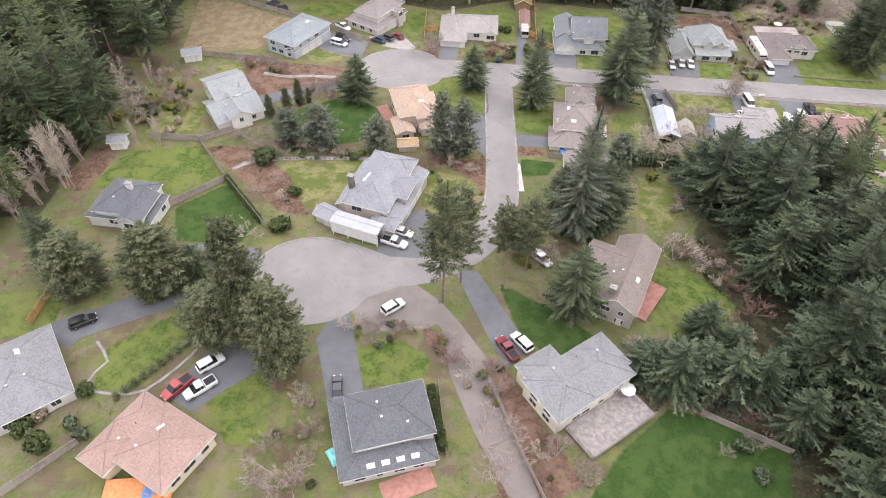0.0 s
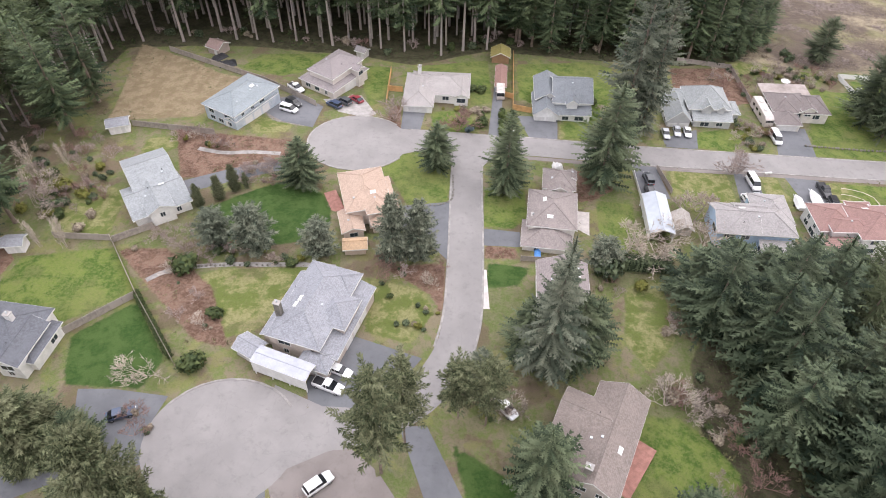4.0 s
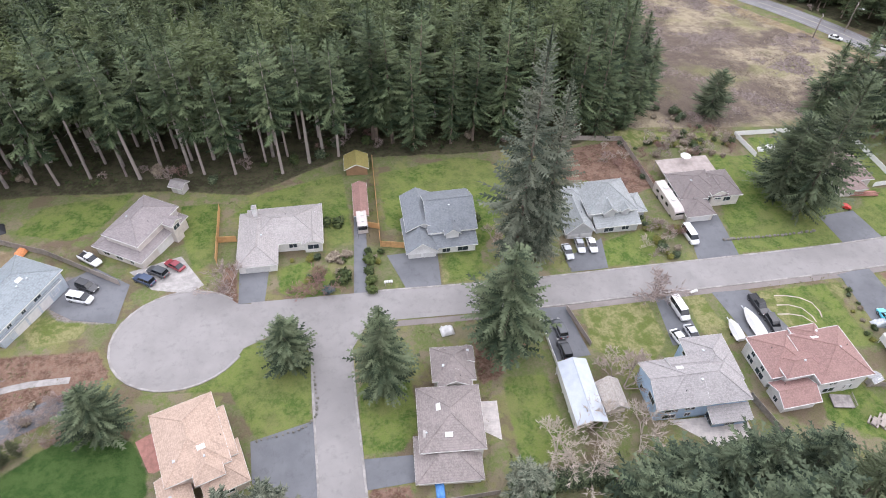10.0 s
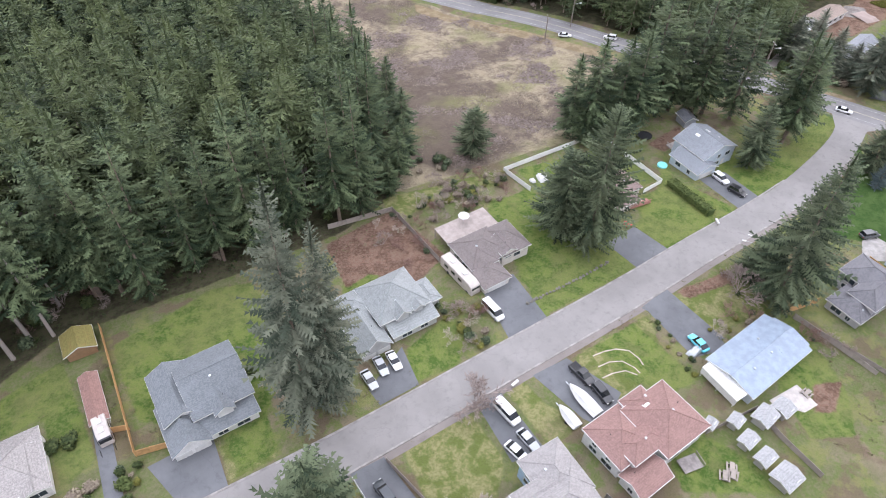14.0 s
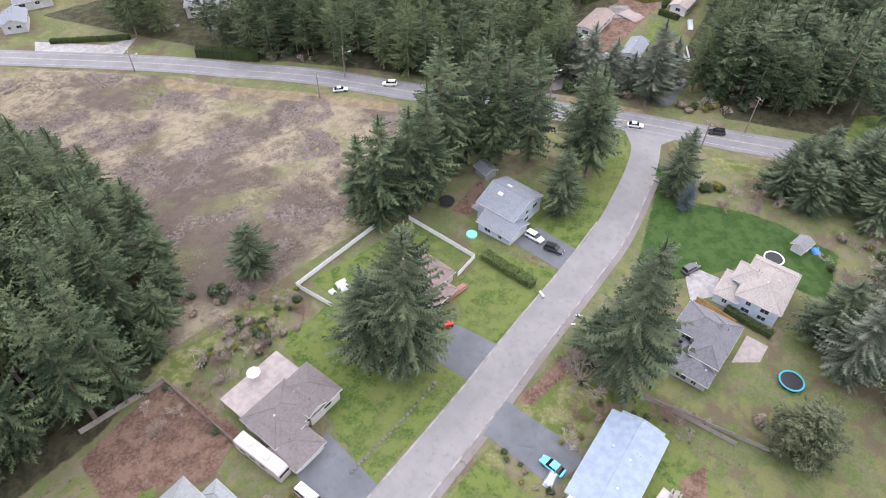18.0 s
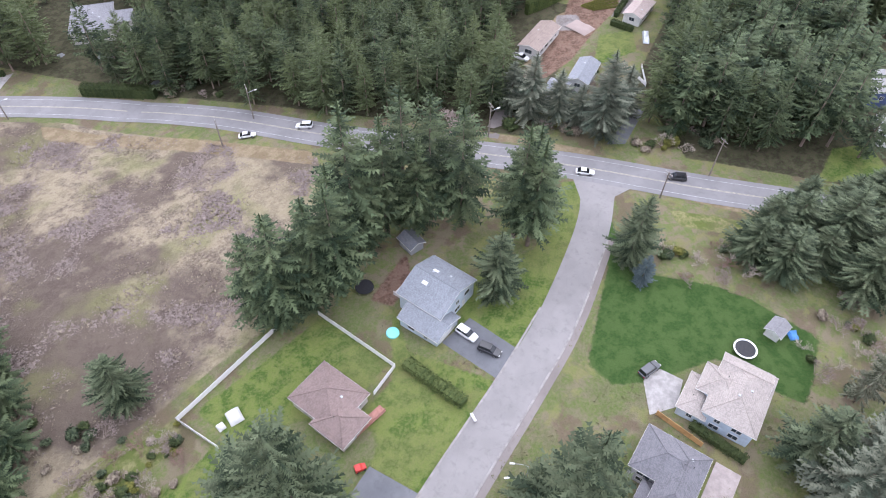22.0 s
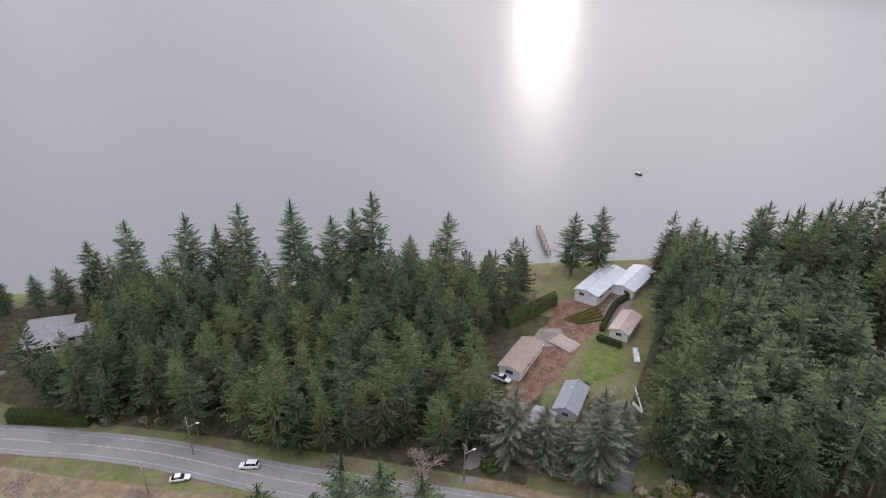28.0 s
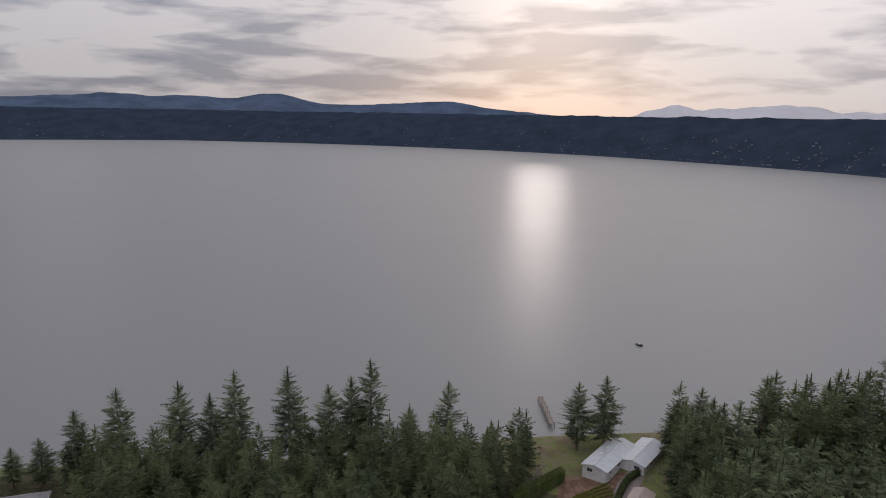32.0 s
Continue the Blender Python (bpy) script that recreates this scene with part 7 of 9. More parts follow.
# dark grove beside the first houses
grove_spots = scatter([(53, 34), (50, 20), (60, 4), (98, 4), (99, 98), (84, 114), (62, 117), (51.5, 112), (57, 92), (60, 72), (60, 55)], 7.6, wood_rng)
for x, y in grove_spots:
    if x < 78:
        conifer(NEAR, x, y, wood_rng.uniform(20, 30), "broad dark fir in a dense grove", "dark grove", 1.2)
far_woods("grove_back", [q for q in grove_spots if q[0] >= 78], (20, 30), "back of the dark fir grove", mats=("grove", "bark"), kinds=NEAR)
for x, y, h in ((53.8, 117.5, 14), (60.0, 120.0, 15), (67.0, 120.5, 13), (74.0, 120.0, 15), (82.0, 119.0, 16), (57.0, 114.0, 17), (36.8, 60.6, 13), (41.5, 62.0, 12), (46.0, 60.5, 13), (33.0, 63.0, 9)):
    conifer(NEAR, x, y, h, "broad dark evergreen at the edge of the grove", "dark grove", 1.45)
# clump between field and highway
for x, y, h in ((186.1, 211.1, 37.5), (181.8, 213.0, 31.8), (189.3, 206.6, 34.9), (173.4, 215.0, 37.8), (176.6, 213.3, 26.8), (165.1, 213.8, 30.3), (193.9, 200.2, 32.5), (196.3, 187.9, 30.3), (195.9, 183.9, 28.8), (200.7, 185.9, 28.9), (147.5, 218.7, 23.9), (150.4, 214.1, 29.7), (157.6, 211.5, 29.2), (161.4, 209.0, 29.6), (148.6, 213.9, 21.7), (184.5, 206.3, 26.7), (154.4, 212.6, 22.5)):
    conifer(EDGE, x, y, h * 1.1, "tall slender dark fir beside the field", "clump beside the field", 1.25)

# ---- single trees ----
SINGLE = [
    (FULL, (17.6, 145.9, 23.0), "single broad fir at the street corner", 1.35), (FULL, (1.6, 153.8, 13.6), "young fir on a corner lawn", 1.5),
    (FULL, (40.3, 151.8, 27.9), "tall dark fir in a front yard", 1.7), (GREY, (48.8, 175.0, 53.9), "very tall grey-green fir between houses", 0.88),
    (GREY, (53.7, 174.4, 44.6), "tall grey-green fir between houses", 0.82), (FULL, (-28.4, 144.3, 14.1), "fir beside the turning circle", 1.4),
    (PINE, (-2.7, 76.4, 30.2), "pine with an open crown beside the lane", 0.6), (PINE, (0.5, 81.5, 24.6), "pine with an open crown beside the lane", 0.6),
    (PINE, (8.8, 86.7, 16.6), "pine with an open crown beside the lane", 0.65), (GREY, (23.3, 97.1, 31.2), "tall grey-green fir beside a brown-roofed house", 1.1),
    (FULL, (30.9, 100.5, 17.4), "dark fir beside a brown-roofed house", 1.2), (FULL, (21.4, 76.1, 17.6), "dark fir beside a lawn", 1.4),
    (PINE, (13.3, 85.6, 20.5), "thin pine with bare lower trunk", 0.5), (ROUND, (-29.3, 59.8, 22.0), "broad shaggy fir at the turning circle", 0.62),
    (ROUND, (-35.6, 65.5, 28.9), "tall shaggy fir at the turning circle", 0.5), (ROUND, (-42.5, 66.3, 12.4), "dark round fir beside a drive", 1.0),
    (ROUND, (-70.9, 75.7, 13.6), "round dense evergreen by a grey-roofed house", 0.9), (ROUND, (-55.3, 76.4, 16.0), "round dense evergreen by a grey-roofed house", 0.9),
    (FULL, (-79.2, 81.3, 16.1), "fir at the edge of the wood", 1.1), (FULL, (-48.8, 78.2, 10.9), "small fir near the turning circle", 1.2),
    (DENSE, (120.5, 181.3, 38.6), "big dark fir in a front yard", 0.72), (DENSE, (118.7, 188.3, 24.3), "big dark fir in a front yard", 0.9),
    (FULL, (142.6, 147.4, 40.2), "tall dark fir beside the street", 1.15), (FULL, (144.3, 154.1, 16.1), "fir beside the street", 1.2),
    (FULL, (203.6, 163.2, 21.4), "fir beside the street near the junction", 1.1), (BLUE, (199.9, 158.3, 9.7), "blue-grey spruce at a lawn's edge", 0.55),
    (DENSE, (119.4, 225.5, 15.7), "single round fir in the dry field", 0.85), (FULL, (179.2, 182.0, 20.6), "dark fir in a front lawn", 1.4),
    (GREY, (170.9, 114.1, 28.5), "pale grey-green fir beside a yard", 1.7), (GREY, (179.2, 110.6, 28.2), "pale grey-green fir beside a yard", 1.7), (FULL, (177.3, 119.0, 19.2), "dark fir beside a yard", 1.5), (ROUND, (148.3, 116.0, 12.5), "broad round dense green evergreen tree", 1.1),
    (BUSHY, (-33.6, 123.2, 12.1), "grey-green fir at a lawn's edge", 0.62), (BUSHY, (-41.9, 124.0, 10.2), "fir at a lawn's edge", 0.62),
    (BUSHY, (-20.3, 122.7, 9.9), "fir behind a tan-roofed house", 0.62), (BUSHY, (-5.4, 121.8, 17.3), "grey-green fir behind a tan-roofed house", 0.5),
    (BUSHY, (-0.4, 122.8, 15.2), "dark fir beside the lane", 0.55), (GREY, (12.1, 92.2, 13.0), "pale pine beside the lane", 1.2),
    (GREY, (24.7, 100.5, 30.9), "tall grey-green fir over a brown roof", 1.1), (FULL, (28.3, 99.8, 19.2), "dark fir over a brown roof", 1.3),
    (BUSHY, (37.2, 123.2, 9.3), "round dark evergreen beside a lawn", 0.66), (FULL, (20.1, 100.2, 16.6), "dark fir beside a driveway", 1.2),
]
for kind, (x, y, h), label, fat in SINGLE:
    conifer(kind, x, y, h, label, "", fat if fat < 0.9 else 0.9 + (fat - 0.9) * 0.5)
for x, y, h in ((238.2, 207.7, 21.5), (240.6, 200.2, 17.8), (241.5, 187.7, 26.8), (252.1, 186.3, 17.6), (241.8, 194.6, 14.2), (239.2, 214.1, 16.8)):
    conifer(GREY, x, y, h, "grey-green fir round a hidden house", "firs round a hidden house", 1.25)
far_woods("lane_wood", scatter([(247.1, 179.2), (265.9, 181.1), (288.7, 186.6), (316.2, 198.7), (343.0, 204.4), (334.0, 189.7), (264.2, 168.1)], 5.5, wood_rng), (22, 31), "dark firs along a lane to the shore", mats=("forest", "bark"), kinds=FAR_EDGE)
far_woods("west_wood", scatter([(169.7, 357.9), (190.4, 347.6), (196.3, 317.0), (199.2, 295.3), (237.6, 314.2), (230.8, 358.5), (234.6, 409.2), (189.4, 393.4)], 7.0, wood_rng, lambda x, y: 0.79 * x + 0.61 * y < 392 and math.hypot(x - 207, y - 361) > 19 and math.hypot(x - 203, y - 337) > 14 and math.hypot(x - 150, y - 398) > 12 and math.dist((x, y), (188.5, 339.3)) > 15 and math.dist((x, y), (198.6, 363.5)) > 13), (20, 31), "firs round houses beyond the highway", mats=("forest", "bark"), kinds=FAR_EDGE)
far_woods("verge_wood", scatter([(257.8, 176.1), (254.5, 163.5), (255.5, 149.5), (256.6, 138.9), (261.9, 140.2), (259.9, 156.4), (263.0, 172.5)], 5.2, wood_rng), (16, 26), "dark firs at the highway verge", mats=("forest", "bark"), kinds=FAR_EDGE)
# right of the street near the junction and behind the yards
for x, y in scatter([(210.3, 139.3), (218.7, 122.2), (233.7, 108.3), (260.0, 117.3), (235.2, 139.1), (220.3, 141.7)], 6.5, wood_rng):
    conifer(FULL, x, y, wood_rng.uniform(13, 20), "dark fir behind a back lawn", "firs behind the back lawn", 1.3)
far_woods("yard_wood", scatter([(150, 80), (200, 85), (206, 116), (182, 118), (160, 108)], 8.0, wood_rng), (14, 22), "grey-green firs behind the yards", mats=("grey_fir", "bark"), kinds=FAR_EDGE)
for (x, y, h) in ((218.7, 372.0, 18.0), (225.8, 364.3, 27.2), (235.1, 354.0, 34.4), (248.4, 339.6, 35.4), (254.4, 332.6, 30.8), (259.7, 326.6, 38.2), (271.4, 312.9, 38.6), (279.3, 301.3, 31.0), (283.4, 295.3, 33.3), (286.9, 289.7, 39.1), (293.9, 278.9, 19.8), (301.1, 269.0, 28.8), (309.8, 256.5, 12.2), (316.6, 247.0, 10.8), (327.6, 232.7, 24.9), (333.4, 225.5, 26.8), (213.0, 380.0, 15.0), (206.0, 388.0, 13.0), (200.0, 394.0, 13.0), (342.5, 204.3, 19.7), (346.1, 198.4, 24.6), (359.5, 177.6, 31.0), (364.3, 170.1, 25.4), (368.6, 163.5, 28.6), (374.6, 154.4, 27.8), (381.9, 143.7, 24.4)):
    conifer(EDGE, x, y, h, "tall dark fir standing at the shore", "shore firs", 1.35)

for x, y, h in ((-97.0, 117.6, 33.8), (-91.6, 123.0, 34.1), (-87.1, 128.3, 33.2), (-98.9, 113.5, 31.1), (-87.4, 119.9, 23.9), (-88.8, 160.7, 33.1), (-89.8, 176.5, 31.1), (-95.1, 164.8, 31.1)):
    conifer(EDGE, x, y, h, "tall fir beside the dirt lot", "firs beside the dirt lot", 1.1)

for x, y, h in ((50.8, 59.9, 13.8), (55.2, 52.9, 13.7), (48.2, 66.7, 10.7), (44.3, 71.4, 11.1), (56.1, 61.5, 15.7)):
    conifer(NEAR, x, y, h, "dark fir at the edge of the grove", "dark grove", 1.15)

# ---- far shore ----
def ridge(name, az0, az1, dist, base, height, seed, mat, label, steps=160):
    """A wooded ridge on the far side of the water, seen over an arc round the end of the flight."""
    eye = Vector((141, 148, 0))
    rng = random.Random(seed)
    V, F = [], []
    for i in range(steps + 1):
        k = i / steps
        a = radians(az0 + (az1 - az0) * k)
        d = dist(k)
        h = height(k) + 5 * noise.noise((k * 60, seed, 0)) + 3 * noise.noise((k * 170, seed, 4)) + rng.uniform(-1.5, 1.5)
        w = Vector((math.sin(a), math.cos(a), 0))
        for dd, z in ((0, base), (0.02, base + 6), (0.10, base + h * 0.55), (0.2, base + h)):
            p = eye + w * d * (1 + dd)
            V.append((p.x, p.y, z))
    for i in range(steps):
        for j in range(3):
            q = 4 * i + j
            F.append((q, q + 4, q + 5, q + 1))
    return tagged(raw(name, V, F, mat), label, "hills", kind="structure")


def lerp_table(k, vals):
    t = k * (len(vals) - 1)
    i = min(int(t), len(vals) - 2)
    return vals[i] + (vals[i + 1] - vals[i]) * (t - i)


# aerial haze is mixed into these base colours: bluer, then sky-pale, with distance
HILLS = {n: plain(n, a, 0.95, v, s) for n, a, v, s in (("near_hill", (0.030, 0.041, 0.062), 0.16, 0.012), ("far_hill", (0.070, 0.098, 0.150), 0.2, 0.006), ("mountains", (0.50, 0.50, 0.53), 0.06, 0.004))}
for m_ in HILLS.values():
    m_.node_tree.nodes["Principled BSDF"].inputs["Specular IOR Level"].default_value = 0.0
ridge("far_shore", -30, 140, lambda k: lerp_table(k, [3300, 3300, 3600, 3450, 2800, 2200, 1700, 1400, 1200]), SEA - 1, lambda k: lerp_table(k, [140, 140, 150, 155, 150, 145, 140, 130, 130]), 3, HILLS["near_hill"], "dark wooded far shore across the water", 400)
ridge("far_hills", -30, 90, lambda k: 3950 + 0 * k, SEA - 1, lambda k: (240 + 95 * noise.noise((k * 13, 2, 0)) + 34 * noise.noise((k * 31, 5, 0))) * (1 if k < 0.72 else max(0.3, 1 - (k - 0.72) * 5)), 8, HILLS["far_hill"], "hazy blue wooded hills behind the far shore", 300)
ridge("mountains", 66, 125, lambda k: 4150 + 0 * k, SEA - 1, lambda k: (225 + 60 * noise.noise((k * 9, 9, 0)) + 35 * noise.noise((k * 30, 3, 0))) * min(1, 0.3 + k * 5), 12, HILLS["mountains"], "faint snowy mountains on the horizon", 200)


def far_town(az0, az1, n, seed, label):
    """Specks of pale houses between the trees of the far shore."""
    rng = random.Random(seed)
    V, F = [], []
    for _ in range(n):
        a = radians(rng.uniform(az0, az1))
        k = (math.degrees(a) + 30) / 170
        d = lerp_table(k, [3300, 3300, 3600, 3450, 2800, 2200, 1700, 1400, 1200])
        up = rng.random() ** 2
        dd = 0.02 + 0.08 * up
        H = lerp_table(k, [140, 140, 150, 155, 150, 145, 140, 130, 130])
        x, y, z = 141 + math.sin(a) * d * (1 + dd), 148 + math.cos(a) * d * (1 + dd), SEA + 3 + (H * 0.55 - 5) * up
        w, h, i = rng.uniform(1.6, 4), rng.uniform(1.5, 3), len(V)
        V += [(x + sx * w, y + sy * w, z + sz) for sz in (-4, h) for sx, sy in ((-1, -1), (1, -1), (1, 1), (-1, 1))] + [(x - w, y, z + h + 1.5), (x + w, y, z + h + 1.5)]
        F += [tuple(i + j for j in f) for f in ((0, 1, 5, 4), (1, 2, 6, 5), (2, 3, 7, 6), (3, 0, 4, 7), (4, 5, 9, 8), (6, 7, 8, 9), (5, 6, 9), (7, 4, 8))]
    return tagged(raw("far_houses", V, F, plain("far_house_paint", (0.13, 0.14, 0.16), 0.8, 0.5, 0.02)), label, "houses", kind="stuff")


far_town(-15, 75, 120, 3, "tiny pale houses scattered along the far shore")
far_town(72, 92, 150, 4, "cluster of tiny pale houses on the far shore")
# ---- fences, walls and hedges ----
OLD, NEWW, VINYL = M["fence"], M["cedar"], M["vinyl"]
fence([(-76.3, 124.0), (-64.1, 123.7), (-53.5, 109.5), (-40.6, 93.8)] , 1.8, OLD, "weathered grey board fence round a lawn")
fence([(-63.4, 98.8), (-53.2, 108.8)], 1.8, OLD, "weathered grey board fence between two lawns")
fence([(-63.5, 123.3), (-56.7, 128.0)], 1.8, OLD, "weathered grey board fence behind a house")
fence([(-76.2, 165.5), (-54.2, 162.8)], 1.8, OLD, "brown board fence along a bare slope")
fence([(-81.1, 206.2), (-68.2, 199.5), (-56.1, 193.3), (-48.3, 189.6), (-31.7, 178.1)], 1.8, OLD, "long weathered board fence between yards")
fence([(21.9, 214.2), (20.7, 182.0), (25.7, 180.8)], 1.8, NEWW, "new orange cedar board fence")
fence([(18.3, 188.8), (21.1, 187.8)], 1.7, NEWW, "short new cedar fence panel")
fence([(-14.0, 199.4), (-13.4, 181.6)], 1.8, NEWW, "cedar board fence beside a pale house")
fence([(-13.7, 188.1), (-9.6, 187.9)], 1.8, NEWW, "cedar gate panel beside a pale house")
fence([(73.0, 217.8), (88.9, 215.7), (88.7, 193.0)], 1.6, OLD, "weathered fence at the wood's edge")
fence([(142.1, 143.6), (149.9, 142.0)], 1.8, NEWW, "short cedar fence between yards")
fence([(141.7, 142.0), (145.4, 119.3)], 1.2, OLD, "grey rail fence along a back yard")
fence([(142.2, 142.2), (142.9, 124.6)], 1.2, OLD, "grey rail fence along a back yard")
fence([(81.6, 134.6), (84.4, 121.9)], 1.7, OLD, "grey board fence beside a crowded yard")
fence([(104.7, 133.6), (116.4, 132.2), (115.2, 126.2), (114.7, 117.8)], 1.4, OLD, "grey board fence behind garden sheds")
fence([(121.8, 214.6), (149.1, 214.4)], 1.5, VINYL, "white vinyl privacy fence beside a dry field", boards=False)
fence([(121.8, 214.6), (122.3, 204.1)], 1.5, VINYL, "white vinyl privacy fence at a yard corner", boards=False)
fence([(154.5, 209.8), (153.0, 188.8), (145.9, 188.3)], 1.5, VINYL, "white vinyl privacy fence round a back lawn", boards=False)
fence([(20.5, 123.9), (33.2, 124.0)], 1.5, OLD, "red-brown board fence between neighbours")
fence([(49.0, 158.8), (49.2, 145.8), (48.8, 134.5)], 1.1, VINYL, "low pale fence along a drive", boards=False)
fence([(55.2, 158.9), (56.9, 149.5)], 1.4, OLD, "dark board fence along a drive")
fence([(-65.6, 35.3), (-57.7, 44.2)], 1.8, OLD, "weathered grey board fence along a path")
fence([(-76.9, 66.7), (-76.5, 77.0)], 1.8, NEWW, "golden new board fence on a lawn")
fence([(41.0, 55.4), (54.0, 49.3)], 1.6, OLD, "old board fence below the dark grove")
fence([(6.3, 57.6), (10.0, 48.6), (14.3, 38.8)], 1.5, OLD, "weathered fence beside a gravel track")
fence([(-2.6, 58.1), (-0.6, 45.0)], 1.6, OLD, "narrow board fence beside a slate-roofed house")
fence([(171.7, 143.6), (170.2, 134.7)], 1.6, NEWW, "cedar slatted trellis fence between two houses")
fence([(272.6, 189.9), (270.3, 186.5), (279.1, 191.6)], 1.1, VINYL, "white picket fence beside a small lawn")


def stone_wall(pts, label, size=0.55):
    """A low dry wall of single field stones."""
    rng = random.Random(len(label))
    ob = empty("stone_wall", pts[0][0], pts[0][1], gz(*pts[0]), 0, label, "wall")
    meshes = []
    for k in range(4):
        bm = bmesh.new()
        bmesh.ops.create_icosphere(bm, subdivisions=1, radius=0.5)
        for v in bm.verts:
            v.co *= rng.uniform(0.8, 1.15)
            v.co.z *= 0.75
        me_ = bpy.data.meshes.new("stone")
        bm.to_mesh(me_), bm.free()
        me_.materials.append(M["stone"])
        meshes.append(me_)
    for p in smooth_line(pts, size * 0.85) if len(pts) > 2 else [Vector((*pts[0], 0)).lerp(Vector((*pts[1], 0)), i / max(1, int(math.dist(*pts) / size))) for i in range(int(math.dist(*pts) / size) + 1)]:
        o = new("stone", meshes[rng.randrange(4)])
        o.parent = ob
        x, y = p.x + rng.uniform(-0.15, 0.15), p.y + rng.uniform(-0.15, 0.15)
        s = size * rng.uniform(1.1, 1.8)
        o.matrix_basis = ob.matrix_world.inverted() @ pose(x, y, gz(x, y) + 0.22, rng.uniform(-20, 20), rng.uniform(-20, 20), rng.uniform(0, 360)) @ Matrix.Diagonal((s, s, s, 1))


stone_wall([(97.5, 174.2), (107.9, 174.0), (120.3, 174.3)], "low grey stone wall between lawn and verge")
stone_wall([(5.7, 150.8), (5.1, 141.2), (-4.0, 138.6)], "low stone edging round a corner lawn", 0.35)
stone_wall([(-48.6, 117.0), (-38.8, 117.9), (-25.6, 118.8)], "low stone edging along a garden path", 0.4)
hedge([(154.8, 187.6), (153.6, 173.3)], 2.6, 1.7, M["hedge"], "long clipped yellow-green hedge")
hedge([(287.0, 235.9), (307.7, 229.1)], 2.4, 4.5, M["hedge"], "tall green hedge beside a garden plot")
hedge([(300.5, 210.0), (316.3, 211.5), (327.7, 209.2), (351.4, 208.1)], 1.6, 1.8, M["shrub"], "clipped dark hedge along a gravel lane")
hedge([(295.9, 209.5), (295.5, 201.8)], 1.6, 1.8, M["shrub"], "clipped dark hedge behind a cottage")
hedge([(179.7, 330.0), (191.8, 310.7)], 3.0, 3.5, M["shrub"], "thick dark hedge beside the highway")
hedge([(151.2, 376.9), (171.5, 358.2)], 1.6, 1.6, M["shrub"], "low dark hedge at an entrance")
hedge([(38.4, 124.2), (51.2, 123.9)], 3.0, 3.0, M["fir"], "dense dark evergreen hedge")
hedge([(-53.3, 109.4), (-41.9, 95.3)], 1.0, 1.6, M["shrub"], "narrow green hedge inside a fence")
hedge([(173.0, 137.8), (171.6, 127.6)], 1.6, 1.5, M["shrub"], "dark hedge beside a blue house")
hedge([(-3.8, 56.9), (-1.1, 45.9)], 1.2, 2.2, M["shrub"], "narrow tall hedge beside a slate-roofed house")


# ---- shrubs, bare trees, brush ----
life_rng = random.Random(21)


def to_line(x, y, line):
    """How far a place lies from a road's middle."""
    best = 1e9
    for (x0, y0), (x1, y1) in zip(line, line[1:]):
        ex, ey = x1 - x0, y1 - y0
        k = min(1, max(0, ((x - x0) * ex + (y - y0) * ey) / (ex * ex + ey * ey)))
        best = min(best, math.hypot(x - x0 - k * ex, y - y0 - k * ey))
    return best


def garden(poly, n, kinds, size=(0.8, 2.2), label="mixed low garden shrub", group="garden shrubs", bare=0.0, bare_kinds=("twig",), tall=(2.5, 5)):
    p = np.array(poly)
    made = 0
    while made < n:
        x, y = life_rng.uniform(p[:, 0].min(), p[:, 0].max()), life_rng.uniform(p[:, 1].min(), p[:, 1].max())
        made += 0.2
        if inside(np.array([x]), np.array([y]), poly)[0] < 0 or any(to_line(x, y, line) < r for line, r in ((HIGHWAY, 8.0), (STREET, 5.0), (LANE, 4.5))):
            continue
        made += 0.8
        if life_rng.random() < bare:
            h = life_rng.uniform(*tall)
            bare_tree(life_rng.choice(bare_kinds), x, y, h, "leafless bush of fine grey-brown twigs", group, 1.15)
        else:
            s = life_rng.uniform(*size)
            shrub(life_rng.choice(kinds), x, y, s, s * life_rng.uniform(0.6, 1.1), label, group)


